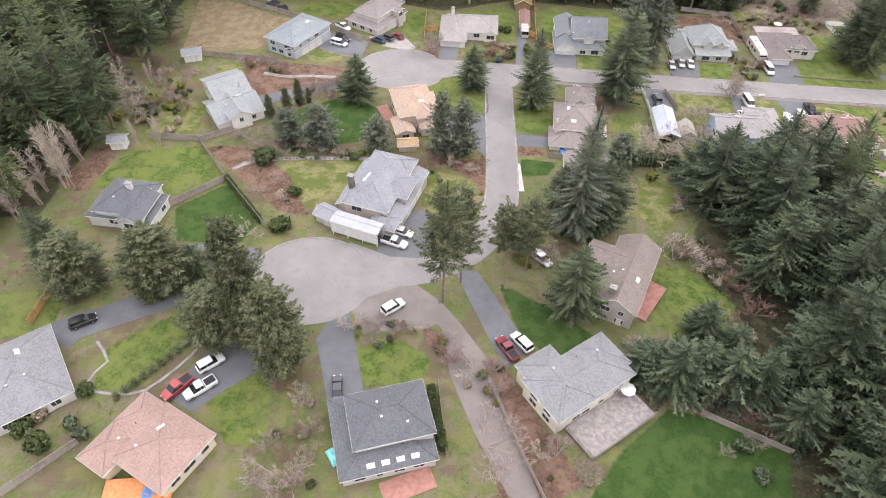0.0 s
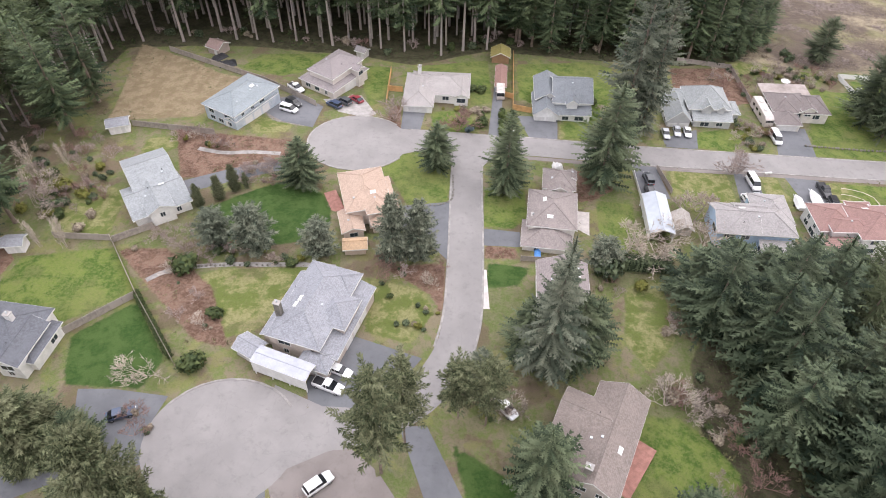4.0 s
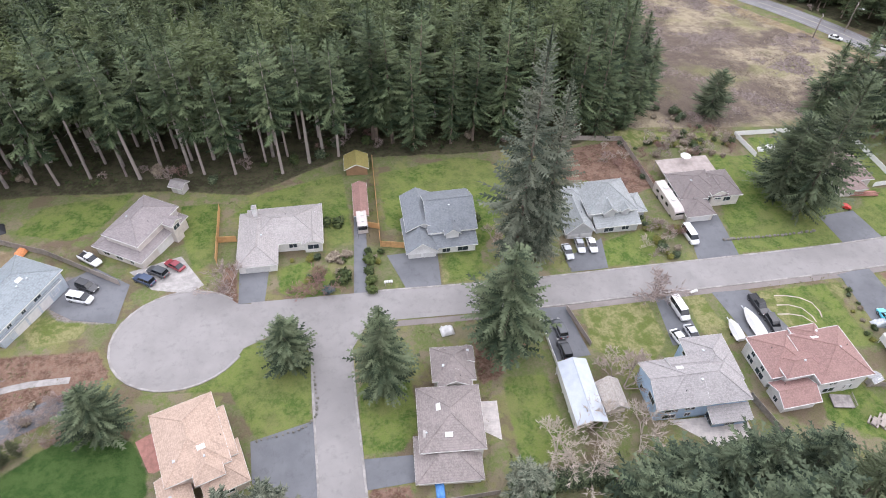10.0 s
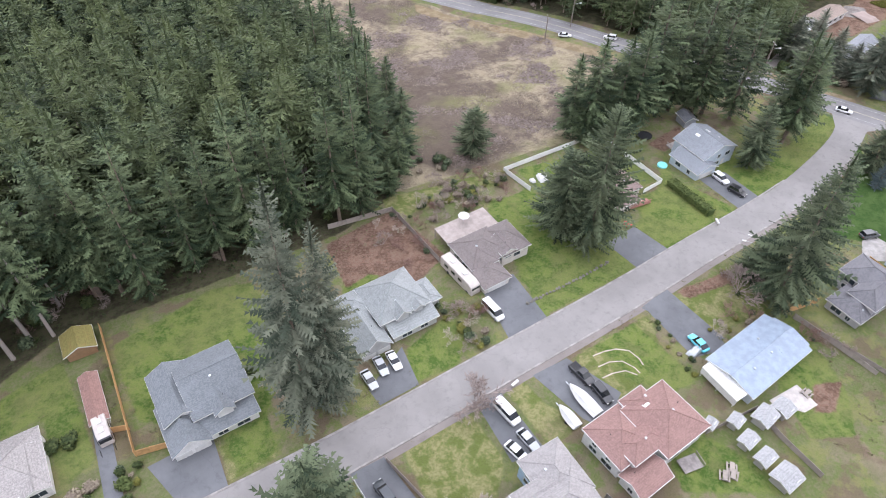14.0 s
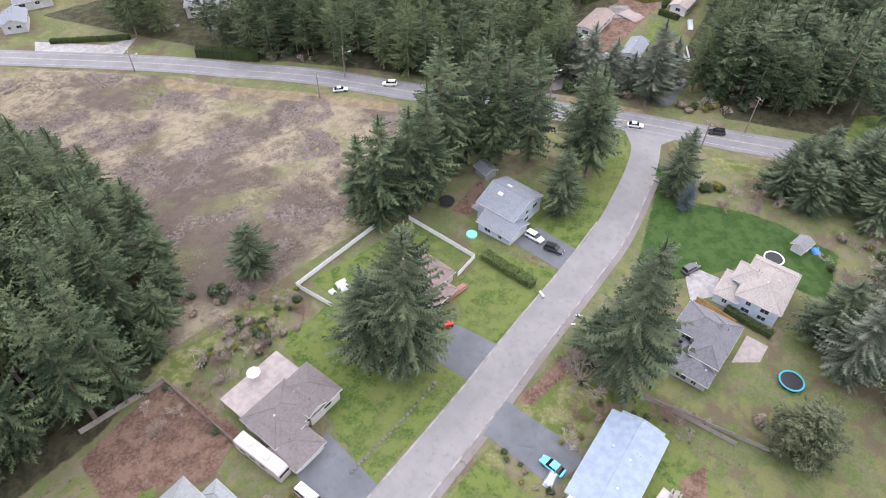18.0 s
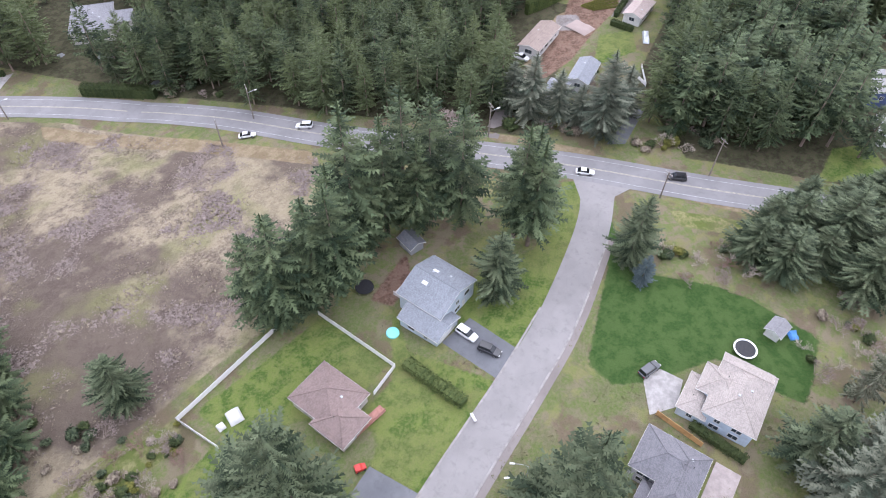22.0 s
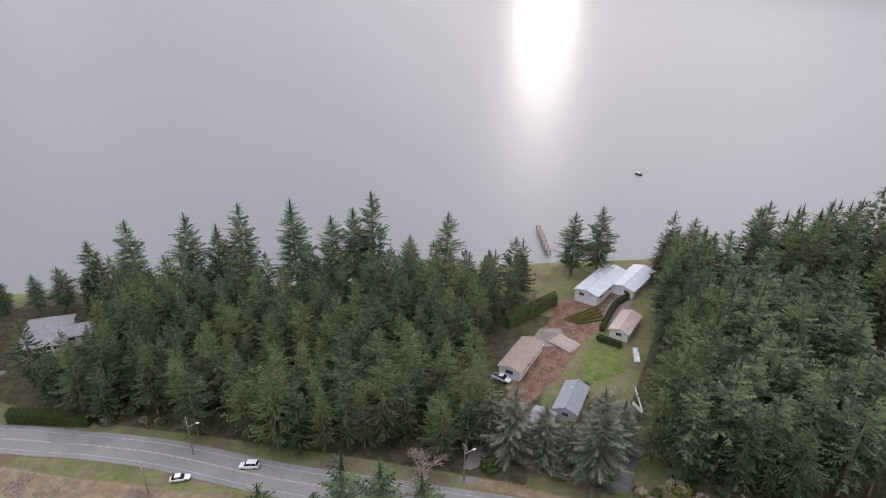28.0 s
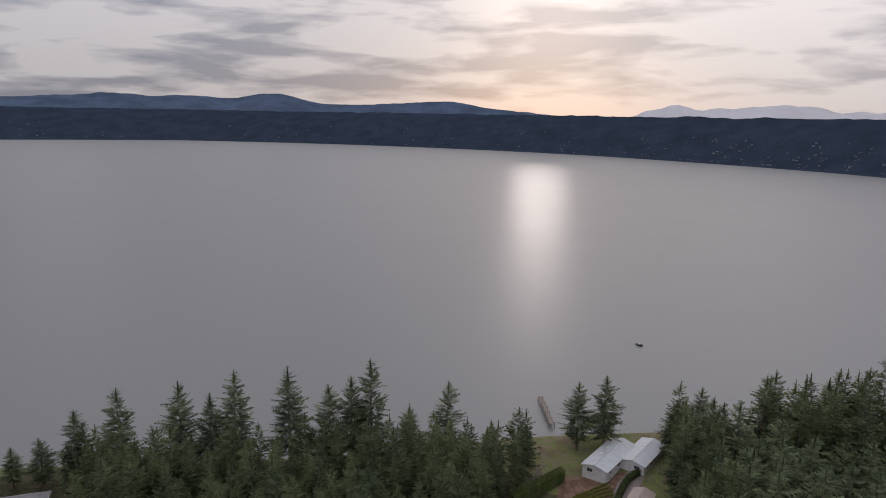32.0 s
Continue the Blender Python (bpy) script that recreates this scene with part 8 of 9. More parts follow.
GREENS = ("shrub", "fir", "yellow", "brush")
BROWN = ("brush", "shrub", "brush")
DIM = ("shrub", "fir", "fir", "brush")
for poly, n, size, bare, group in (
        ([(-90, 213), (-56, 215), (-25, 212), (-8, 208), (14, 219), (75, 217.5), (75, 224), (14, 226), (-8, 216), (-60, 222), (-90, 221)], 46, (1.4, 3.4), 0.3, "undergrowth below the firs"),
        ([(38, 50), (50, 40), (52, 62), (55, 84), (52, 100), (45, 96), (48, 74)], 26, (1.4, 3.4), 0.65, "brown thicket below the dark grove"),
        ([(-108.5, 166.7), (-81.5, 164.7), (-74.5, 147.1), (-90.3, 131.3)], 22, (1.2, 2.8), 0.6, "thicket beside a grey-roofed house"),
        ([(-88.4, 145.2), (-81.0, 153.0), (-71.5, 126.7), (-78.0, 126.4)], 12, (1.2, 2.8), 0.6, "bare bushes beside a shed"),
        ([(-50.9, 124.9), (-40.4, 122.7), (-24.1, 121.1), (-24.5, 118.5), (-47.8, 117.0)], 14, (1.2, 2.6), 0.5, "bare bushes under firs"),
        ([(260.5, 184.2), (256.9, 173.9), (259.7, 155.4), (256.5, 153.2), (249.0, 171.1)], 16, (2.0, 4.0), 0.2, "shrubs at the highway verge"),
        ([(-39.1, 82.9), (-41.1, 80.0), (-46.3, 78.6), (-47.0, 83.0), (-43.0, 85.6)], 6, (0.8, 1.6), 0.3, "low shrubs beside a drive"),
        ([(-18.0, 70.0), (-11.0, 70.4), (-7.2, 68.8), (-13.5, 64.8)], 10, (0.8, 1.8), 0.5, "planted island beside an apron"),
        ([(-15.0, 117.1), (-3.3, 118.0), (-1.1, 104.0), (-5.2, 100.9)], 5, (1.0, 1.8), 0.1, "round shrubs on a mossy lawn"),
        ([(104.6, 251.4), (115.9, 216.2), (104.3, 205.1), (100.4, 218.7)], 20, (1.4, 3.2), 0.5, "rough brush beside the field"),
        ([(143.4, 143.3), (143.5, 123.8), (136.8, 131.0), (137.5, 143.7)], 12, (0.6, 1.6), 0.6, "litter of low brush behind a house")):
    garden(poly, n, DIM, size, group=group, bare=bare, bare_kinds=("twig", "twig", "pinktwig"))
for poly, n, size, bare, group in (
        ([(-62.4, 121.5), (-39.1, 99.4), (-32.1, 97.8), (-40.0, 112.5), (-51.9, 122.1)], 16, (0.6, 1.6), 0.3, "shrubs on a bare slope"),
        ([(-48.3, 118.3), (-23.5, 118.5), (-24.7, 123.8), (-44.5, 125.3)], 16, (1.0, 2.6), 0.35, "shrubs behind a garden path"),
        ([(-7.4, 121.0), (5.2, 120.6), (3.5, 115.5), (-5.9, 117.9)], 10, (0.6, 1.4), 0.3, "shrubs in a bark bed"),
        ([(-0.1, 110.5), (4.4, 109.7), (4.2, 100.1), (0.2, 98.8)], 8, (0.9, 1.8), 0.1, "round shrubs beside the lane"),
        ([(-97.6, 151.1), (-82.7, 156.6), (-69.6, 138.3), (-77.0, 127.8), (-87.7, 131.4)], 22, (1.2, 3.2), 0.4, "thicket below the wood"),
        ([(-82.0, 147.3), (-76.9, 155.1), (-66.6, 132.9), (-72.9, 129.5)], 12, (1.0, 2.4), 0.3, "shrubs beside a grey-roofed house"),
        ([(-63.9, 162.7), (-50.8, 164.6), (-46.4, 157.0), (-61.1, 155.5)], 14, (0.8, 2.0), 0.4, "shrubs on a red earth slope"),
        ([(-44.7, 151.5), (-31.0, 153.2), (-33.7, 143.2), (-41.7, 141.5)], 12, (1.0, 2.0), 0.6, "grey brush beside a drive"),
        ([(-0.7, 180.0), (14.9, 181.2), (13.8, 168.6), (5.6, 167.3)], 12, (1.0, 2.4), 0.2, "front garden shrubs"),
        ([(17.4, 181.1), (20.6, 181.0), (19.7, 168.3), (16.8, 168.5)], 9, (1.0, 1.8), 0.0, "round shrubs beside a drive"),
        ([(82.0, 180.9), (91.4, 178.6), (86.9, 168.3), (77.3, 168.6)], 16, (1.0, 2.6), 0.35, "front garden shrubs of a pale grey house"),
        ([(93.8, 215.7), (122.2, 215.2), (118.5, 207.7), (94.2, 206.6)], 30, (0.9, 2.4), 0.35, "overgrown rockery along the field"),
        ([(77.5, 216.9), (93.4, 212.9), (88.2, 193.3), (77.6, 196.8)], 14, (0.8, 2.0), 0.5, "brush at the wood's edge"),
        ([(80.9, 184.6), (89.3, 180.6), (85.1, 169.5), (75.9, 169.6)], 14, (1.0, 2.4), 0.4, "front garden shrubs of a pale grey house"),
        ([(97.6, 216.8), (122.3, 215.6), (116.4, 205.3), (94.9, 205.5)], 30, (0.9, 2.2), 0.4, "overgrown rockery along the field"),
        ([(125.6, 152.3), (137.2, 147.0), (133.6, 143.1), (123.5, 148.4)], 12, (0.8, 1.6), 0.2, "shrubs in a red bark bed"),
        ([(115.2, 159.6), (117.6, 158.8), (114.8, 142.2), (112.0, 142.6)], 12, (0.9, 1.3), 0.0, "row of small conical shrubs"),
        ([(211.6, 160.1), (223.2, 141.2), (212.5, 139.3), (200.8, 155.1)], 26, (1.5, 3.0), 0.7, "grey thicket behind a lawn"),
        ([(207.8, 128.1), (226.0, 115.5), (198.1, 110.7), (190.0, 121.5)], 22, (1.5, 3.0), 0.7, "pale thicket behind the yards"),
        ([(150.8, 126.3), (159.4, 111.4), (152.9, 109.9), (142.5, 123.5)], 8, (1.5, 3.0), 0.2, "shrubs beyond a rail fence"),
        ([(141.6, 159.9), (144.8, 155.6), (137.3, 151.5), (134.2, 155.5)], 6, (0.8, 1.8), 0.6, "bare shrubs beside the street"),
        ([(-6.7, 68.6), (-0.6, 69.0), (5.5, 58.7), (2.7, 57.4)], 18, (0.8, 2.0), 0.55, "brush along a brown track"),
        ([(3.5, 63.2), (9.4, 62.4), (7.4, 54.5), (4.6, 56.4)], 12, (1.0, 2.2), 0.3, "shrubs beside a fence"),
        ([(-32.2, 45.0), (-21.0, 46.6), (-19.3, 37.5), (-30.0, 36.9)], 12, (1.0, 2.0), 0.9, "large pale leafless bushes"),
        ([(-31.9, 58.5), (-23.3, 59.0), (-21.0, 46.6), (-27.2, 46.2)], 14, (1.0, 2.0), 0.7, "reddish leafless bushes"),
        ([(9.1, 50.5), (17.9, 47.2), (22.6, 42.0), (13.9, 39.5)], 12, (0.8, 1.8), 0.7, "bare brush behind a deck"),
        ([(30.1, 70.2), (41.5, 66.1), (37.6, 56.7), (31.6, 60.6)], 14, (1.4, 3.0), 0.6, "brush below the dark grove"),
        ([(10.2, 98.5), (21.2, 86.3), (16.5, 82.8), (7.8, 91.5)], 14, (1.0, 2.2), 0.6, "brush under pines"),
        ([(-70.1, 54.4), (-60.1, 53.8), (-56.6, 43.8), (-67.6, 42.4)], 10, (2.0, 4.0), 0.0, "large evergreen bushes beside a house"),
        ([(-19.4, 71.6), (-6.9, 70.5), (-6.6, 67.3), (-17.5, 65.3)], 10, (0.7, 1.4), 0.3, "low shrubs round a parking apron"),
        ([(40.2, 97.9), (56.4, 91.2), (53.4, 80.3), (50.4, 85.9)], 14, (1.2, 2.8), 0.7, "bare thicket at a lawn's edge"),
        ([(35.4, 121.8), (41.6, 121.0), (40.4, 113.6), (34.9, 117.9)], 8, (1.0, 2.0), 0.2, "shrubs round a back lawn"),
        ([(49.0, 121.6), (54.3, 122.1), (51.5, 105.6), (46.7, 105.2)], 10, (1.2, 2.6), 0.5, "brush below the dark grove"),
        ([(243.3, 215.2), (250.9, 199.1), (239.1, 193.3), (230.2, 210.8)], 20, (2.0, 4.5), 0.15, "dense shrubs beside the highway"),
        ([(196.1, 262.2), (208.7, 233.3), (213.5, 237.4), (202.4, 269.3)], 24, (2.0, 4.5), 0.1, "dense shrubs beside the highway"),
        ([(187.4, 301.2), (196.9, 281.3), (204.9, 296.5), (196.5, 312.0)], 16, (2.0, 4.0), 0.5, "dense shrubs beside the highway"),
        ([(241.0, 177.9), (247.2, 163.7), (250.5, 168.9), (245.6, 179.8)], 12, (1.6, 3.2), 0.1, "dense shrubs beside the highway"),
        ([(268.8, 207.9), (278.2, 198.1), (269.5, 187.8), (257.3, 189.2), (253.0, 200.1)], 12, (1.6, 3.6), 0.4, "shrubs round a hidden house")):
    garden(poly, n, GREENS, size, group=group, bare=bare, bare_kinds=("twig", "twig", "palewood", "pinktwig"))
for t in ((-91.3, 109.3, 16.3, "alder"), (-74.0, 123.1, 7.5, "alder"), (-72.8, 121.4, 8.5, "alder"), (-77.7, 121.2, 8.6, "alder"),
          (-44.4, 91.5, 7.3, "palewood"), (59.6, 139.7, 10.1, "twig"), (46.5, 125.4, 13.1, "palewood"), (43.9, 129.3, 9.6, "palewood"),
          (6.2, 169.8, 9.2, "pinktwig"), (-10.5, 173.3, 8.7, "twig"), (75.0, 159.4, 6.2, "twig"), (61.3, 143.8, 7.2, "palewood"),
          (73.6, 159.6, 9.4, "twig"), (138.2, 153.1, 6.8, "twig"), (138.2, 153.1, 8.7, "twig"), (43.7, 91.5, 7.3, "palewood"),
          (5.5, 47.3, 16.4, "twig"), (-24.7, 39.1, 10.9, "twig"), (51.0, 133.2, 8.7, "palewood"), (59.3, 130.4, 9.4, "palewood"),
          (-86.5, 139.8, 7.0, "palewood"), (302.3, 237.0, 9.5, "twig"), (220.9, 221.6, 21.7, "twig")):
    bx, by, bh, kind = t
    bare_tree(kind, bx, by, min(bh, 10.0), wide=0.7 if kind == "alder" else 1.3)
for bx, by, bh in ((-87.7, 104.8, 17), (-92.0, 104.0, 13), (-89.0, 109.0, 15), (-94.0, 112.0, 14), (-88.5, 114.5, 12), (-91.0, 99.0, 12), (-93.5, 94.0, 13), (-86.5, 135.0, 11), (-89.0, 142.0, 12), (-84.0, 148.0, 9)):
    bare_tree("alder", bx, by, bh, "tall leafless grey-brown tree at the wood's edge", "leafless trees at the wood's edge", 0.8)
for k in range(12):
    x, y = np.array([(-55.0, 52.4)][0]) * (1 - k / 11) + np.array([(-44.2, 67.5)][0]) * (k / 11)
    conifer(FAR_TINY, x, y, 2.2, "small clipped conical conifer in a row", "row of small conifers along a path", 0.9)
for x, y, h in ((-49.2, 135.4, 6.5), (-45.6, 138.1, 7.0), (-43.1, 141.3, 7.5), (-40.9, 142.6, 4.5)):
    conifer(ROUND, x, y, h, "upright yellow-green cypress beside a drive", "row of cypresses beside a drive", 0.3)
for x, y, size, h, kind in ((-45.7, 116.6, 5.2, 4.2, "shrub"), (-37.0, 105.2, 3.2, 2.2, "shrub"), (-37.4, 93.6, 4.8, 3.4, "shrub"), (37.4, 122.4, 6.8, 6.0, "fir"), (44.0, 118.0, 3.0, 2.6, "yellow"), (-82.0, 140.0, 4.5, 3.0, "yellow"), (-76.0, 137.5, 3.6, 2.4, "yellow")):
    shrub(kind, x, y, size, h, "large rounded evergreen shrub in a garden", "large garden shrubs")
for x, y, size, h, kind in ((12.4, 172.8, 3.8, 3.0, "shrub"), (9.2, 170.0, 2.4, 2.0, "blue_fir"), (10.5, 179.4, 3.2, 1.8, "brush"), (13.4, 180.2, 2.6, 1.6, "brush"), (17.6, 168.9, 2.4, 2.0, "hedge"), (17.8, 171.6, 2.6, 2.1, "hedge"), (17.7, 174.6, 2.2, 1.8, "shrub"), (18.0, 177.4, 2.8, 2.4, "hedge"), (9.5, 191.0, 3.0, 2.0, "shrub"), (12.2, 190.6, 3.2, 2.2, "shrub"), (42.8, 187.5, 2.6, 2.8, "shrub")):
    shrub(kind, x, y, size, h, "rounded front garden shrub beside a drive", "front garden shrubs")
bare_tree("pinktwig", 5.6, 173.2, 4.6, "round russet leafless bush on a front lawn", "", 1.7)
bare_tree("twig", 45.2, 181.6, 4.8, "pale leafless bush beside a grey house", "", 1.4)
for x, y, h in ((-51.6, 124.9, 4.5), (-55.2, 124.6, 4.0), (-48.2, 126.2, 4.0), (-43.7, 147.0, 3.2), (-42.0, 148.2, 3.4), (-40.3, 149.4, 3.4), (-38.6, 150.6, 3.2), (-36.8, 151.8, 3.0), (50.5, 55.8, 4.5), (47.0, 56.6, 3.8), (53.0, 54.0, 4.0), (55.5, 84.0, 5.0), (56.5, 78.0, 5.0), (-85.0, 135.4, 6.0)):
    bare_tree("pinktwig" if x > 0 else "twig", x, y, h, "leafless bush of fine pale twigs", "leafless garden bushes", 1.5)


def keep_off(xs, ys):
    """Where no road, drive or mown lawn lies."""
    ok = np.ones(xs.shape, bool)
    for line, half in ((STREET, 4.6), (LANE, 4.2), (HIGHWAY, 5.8), (WEST_DRIVE, 3.4)):
        for (x0, y0), (x1, y1) in zip(line, line[1:]):
            k = np.clip(((xs - x0) * (x1 - x0) + (ys - y0) * (y1 - y0)) / ((x1 - x0) ** 2 + (y1 - y0) ** 2), 0, 1)
            ok &= np.hypot(xs - x0 - k * (x1 - x0), ys - y0 - k * (y1 - y0)) > half
    for x, y in ((-28.6, 80.4), (-18.4, 162.6)):
        ok &= np.hypot(xs - x, ys - y) > 13
    for poly in HARD + COVER["lawn"] + COVER["dark"] + COVER["moss"]:
        ok &= inside(xs, ys, poly) < 0.3
    return ok


def tufts(name, poly, n, mat, label, size=(0.35, 1.1), seed=9, rise=0.5, patch=0):
    """Dry grass tussocks and bramble mounds over a field: too many to count. patch: 1 only in the bramble patches, -1 only between them."""
    rng = random.Random(seed)
    p = np.array(poly)
    xs = np.array([rng.uniform(p[:, 0].min(), p[:, 0].max()) for _ in range(n)])
    ys = np.array([rng.uniform(p[:, 1].min(), p[:, 1].max()) for _ in range(n)])
    ok = (inside(xs, ys, poly) > 0.5) & keep_off(xs, ys)
    V, F = [], []
    for x, y in zip(xs[ok], ys[ok]):
        z = gz(x, y)
        dens = noise.noise((x * 0.05, y * 0.05, 3.1)) + 0.4 * noise.noise((x * 0.2, y * 0.2, 7.3))
        if patch and dens * patch < rng.uniform(-0.3, 0.18):
            continue
        s = rng.uniform(*size) * (1.5 if dens > 0.12 else 0.8)
        for _ in range(7 if dens > 0.12 else 4):
            a = rng.random() * 6.28
            cx, cy = x + rng.uniform(-0.5, 0.5) * s, y + rng.uniform(-0.5, 0.5) * s
            k = len(V)
            V += [(cx - 0.35 * s * math.sin(a), cy + 0.35 * s * math.cos(a), z - 0.1), (cx + 0.35 * s * math.sin(a), cy - 0.35 * s * math.cos(a), z - 0.1), (cx + rng.uniform(-0.7, 0.7) * s, cy + rng.uniform(-0.7, 0.7) * s, z + s * rng.uniform(0.3, 1.0) * rise)]
            F.append((k, k + 1, k + 2))
    return tagged(raw(name, V, F, mat), label, "brush", kind="stuff")


tufts("dry_brush", COVER["field"][0], 34000, M["brush"], "dry straw-coloured tussock grass over the field", (0.3, 0.8), 9, 0.3, -1)
tufts("brambles", COVER["field"][0], 80000, M["bramble"], "low mauve-brown bramble patches over the field", (0.35, 0.8), 19, 0.16, 1)
tufts("undergrowth", FRONT[:11] + [(40, 262), (-90, 262)], 5000, M["shrub"], "dark ferny undergrowth below the firs", (0.3, 0.9), 12)
tufts("rough_grass", [(-88, 30), (60, 30), (118, 115), (205, 112), (215, 165), (160, 212), (95, 215), (45, 212), (-20, 203), (-90, 205)], 30000, M["weeds"], "rough grass and weeds over the yards", (0.16, 0.42), 15)
tufts("verge_brush", [(98.0, 221.0), (120.6, 219.5), (119.2, 210.9), (98.7, 211.3)], 1200, M["brush"], "dry brush along the garden edge", (0.3, 0.8), 13)


# ---- street things ----
def utility_pole(x, y, h, label, lamp=False, yaw=0):
    ob = empty("utility_pole", x, y, gz(x, y), yaw, label, "utility pole")
    bm = bmesh.new()
    tube(bm, (0, 0, -0.5), (0, 0, h), 0.19, 0.13, 10)
    part("pole", bm, M["pole"], ob)
    for z in (h - 0.5, h - 1.5):
        boxed("crossarm", (-1.2, -0.06, z - 0.06, 1.2, 0.06, z + 0.06), M["pole"], ob)
    for sx in (-1.1, -0.5, 0.5, 1.1):
        bm = bmesh.new()
        tube(bm, (sx, 0, h - 0.44), (sx, 0, h - 0.2), 0.06, 0.04, 6)
        part("insulator", bm, M["lamp"], ob)
    if lamp:
        bm = bmesh.new()
        tube(bm, (0, 0, h - 2.4), (0, -2.0, h - 2.0), 0.05, 0.05, 6)
        arm = part("lamp_arm", bm, M["metal"], ob)
        boxed("lamp_head", (-0.16, -2.7, h - 2.08, 0.16, -1.95, h - 1.94), M["lamp"], arm)
    return ob


for t in ((198.1, 274.5, 11.3, True), (184.5, 272.6, 8.6, False), (225.5, 212.5, 10.8, True), (242.5, 157.9, 11.8, False),
          (159.3, 337.2, 8.0, True), (227.9, 165.0, 6.5, False)):
    utility_pole(t[0], t[1], min(max(t[2], 8.5), 12), "weathered wooden utility pole beside the highway", t[3], 60)["group"] = "utility poles"


def street_lamp(x, y, yaw):
    ob = empty("street_lamp", x, y, gz(x, y), yaw, "grey metal street lamp with a curved arm", "street lamp")
    bm = bmesh.new()
    tube(bm, (0, 0, -0.3), (0, 0, 8.2), 0.10, 0.06, 8)
    part("pole", bm, M["metal"], ob)
    bm = bmesh.new()
    tube(bm, (0, 0, 8.1), (1.2, 0, 8.7), 0.045, 0.04, 6)
    tube(bm, (1.2, 0, 8.7), (2.6, 0, 8.8), 0.04, 0.04, 6)
    arm = part("arm", bm, M["metal"], ob)
    boxed("lamp_head", (2.3, -0.14, 8.72, 3.1, 0.14, 8.88), M["white"], arm)


street_lamp(144.4, 156.6, 130)
street_lamp(146.5, 156.8, 120)


def mailboxes(x, y, yaw, n=4):
    ob = empty("mailbox_stand", x, y, gz(x, y), yaw, "row of pale mailboxes on a timber stand", "mailbox")
    boxed("rail", (-n * 0.22, -0.1, 0.9, n * 0.22, 0.1, 1.0), M["fence"], ob)
    for k in (-1, 1):
        boxed("post", (k * n * 0.15 - 0.05, -0.05, -0.2, k * n * 0.15 + 0.05, 0.05, 0.9), M["fence"], ob)
    for k in range(n):
        boxed("mailbox", (-n * 0.22 + k * 0.44 + 0.05, -0.25, 1.0, -n * 0.22 + k * 0.44 + 0.4, 0.25, 1.3), M["white"], ob)


mailboxes(152.0, 170.3, 60)
mailboxes(82.4, 159.3, 10)
mailboxes(21.1, 170.3, 0)


def trampoline(x, y, r, rim_mat, label):
    ob = empty("trampoline", x, y, gz(x, y), 0, label, "trampoline")
    n = 24
    bm = bmesh.new()
    ring = [[bm.verts.new((rr * math.cos(k * 6.2832 / n), rr * math.sin(k * 6.2832 / n), z)) for k in range(n)] for rr, z in ((r - 0.35, 0.88), (r - 0.33, 0.95), (r, 0.95), (r, 0.86))]
    for a, b in zip(ring, ring[1:]):
        for k in range(n):
            bm.faces.new((a[k], b[k], b[(k + 1) % n], a[(k + 1) % n]))
    part("pad", bm, rim_mat, ob)
    bm = bmesh.new()
    tube(bm, (0, 0, 0.86), (0, 0, 0.89), r - 0.34, r - 0.34, 24)
    part("mat", bm, M["black"], ob)
    for k in range(6):
        a = k * 1.0472
        bm = bmesh.new()
        tube(bm, (r * 0.95 * math.cos(a), r * 0.95 * math.sin(a), -0.3), (r * 0.95 * math.cos(a), r * 0.95 * math.sin(a), 0.87), 0.03, 0.03, 6)
        part("leg", bm, M["metal"], ob)


trampoline(194.8, 134.6, 2.3, M["lamp"], "round black trampoline with a pale pad")
trampoline(162.6, 121.1, 2.4, plain("teal_pad", (0.05, 0.32, 0.38), 0.5, 0.1, 2), "round black trampoline with a teal pad")
trampoline(165.2, 206.3, 2.0, M["black"], "dark trampoline under firs")


def paddling_pool(x, y, r):
    ob = empty("paddling_pool", x, y, gz(x, y), 0, "turquoise covered paddling pool on a lawn", "pool")
    bm = bmesh.new()
    tube(bm, (0, 0, -0.1), (0, 0, 0.45), r, r * 0.97, 24)
    part("side", bm, M["turquoise"], ob)
    bm = bmesh.new()
    tube(bm, (0, 0, 0.45), (0, 0, 0.5), r * 0.98, r * 0.9, 24)
    part("cover", bm, M["turquoise"], ob)


paddling_pool(159.2, 194.1, 1.35)


def covered_boat(at, L, mat, label, w=1.15):
    """A boat under a tarpaulin on a trailer."""
    x, y, yaw = at
    ob = empty("boat", x, y, gz(x, y), yaw, label, "boat")
    bm = bmesh.new()
    h = L / 2
    loft(bm, [[(px, -ww, 0.9), (px, ww, 0.9), (px, ww * 0.5, 0.45), (px, -ww * 0.5, 0.45)] for px, ww in ((-h, w * 0.92), (-h * 0.4, w), (h * 0.3, w * 0.9), (h * 0.75, w * 0.5), (h, 0.08))])
    part("hull", bm, M["white"], ob)
    bm = bmesh.new()
    loft(bm, [[(px, -ww, 0.88), (px, -ww * 0.5, 0.9 + t), (px, ww * 0.5, 0.9 + t), (px, ww, 0.88)] for px, ww, t in ((-h, w * 0.93, 0.35), (-h * 0.3, w * 1.02, 0.75), (h * 0.2, w * 0.95, 0.8), (h * 0.7, w * 0.55, 0.4), (h, 0.1, 0.15))])
    part("cover", bm, mat, ob)
    for sy in (-1, 1):
        bm = bmesh.new()
        tube(bm, (-0.6, sy * 0.95, 0.3), (-0.6, sy * 1.13, 0.3), 0.3, 0.3, 12)
        part("wheel", bm, M["tyre"], ob)
    boxed("trailer_frame", (-h + 0.2, -0.08, 0.32, h + 0.9, 0.08, 0.44), M["metal"], ob)


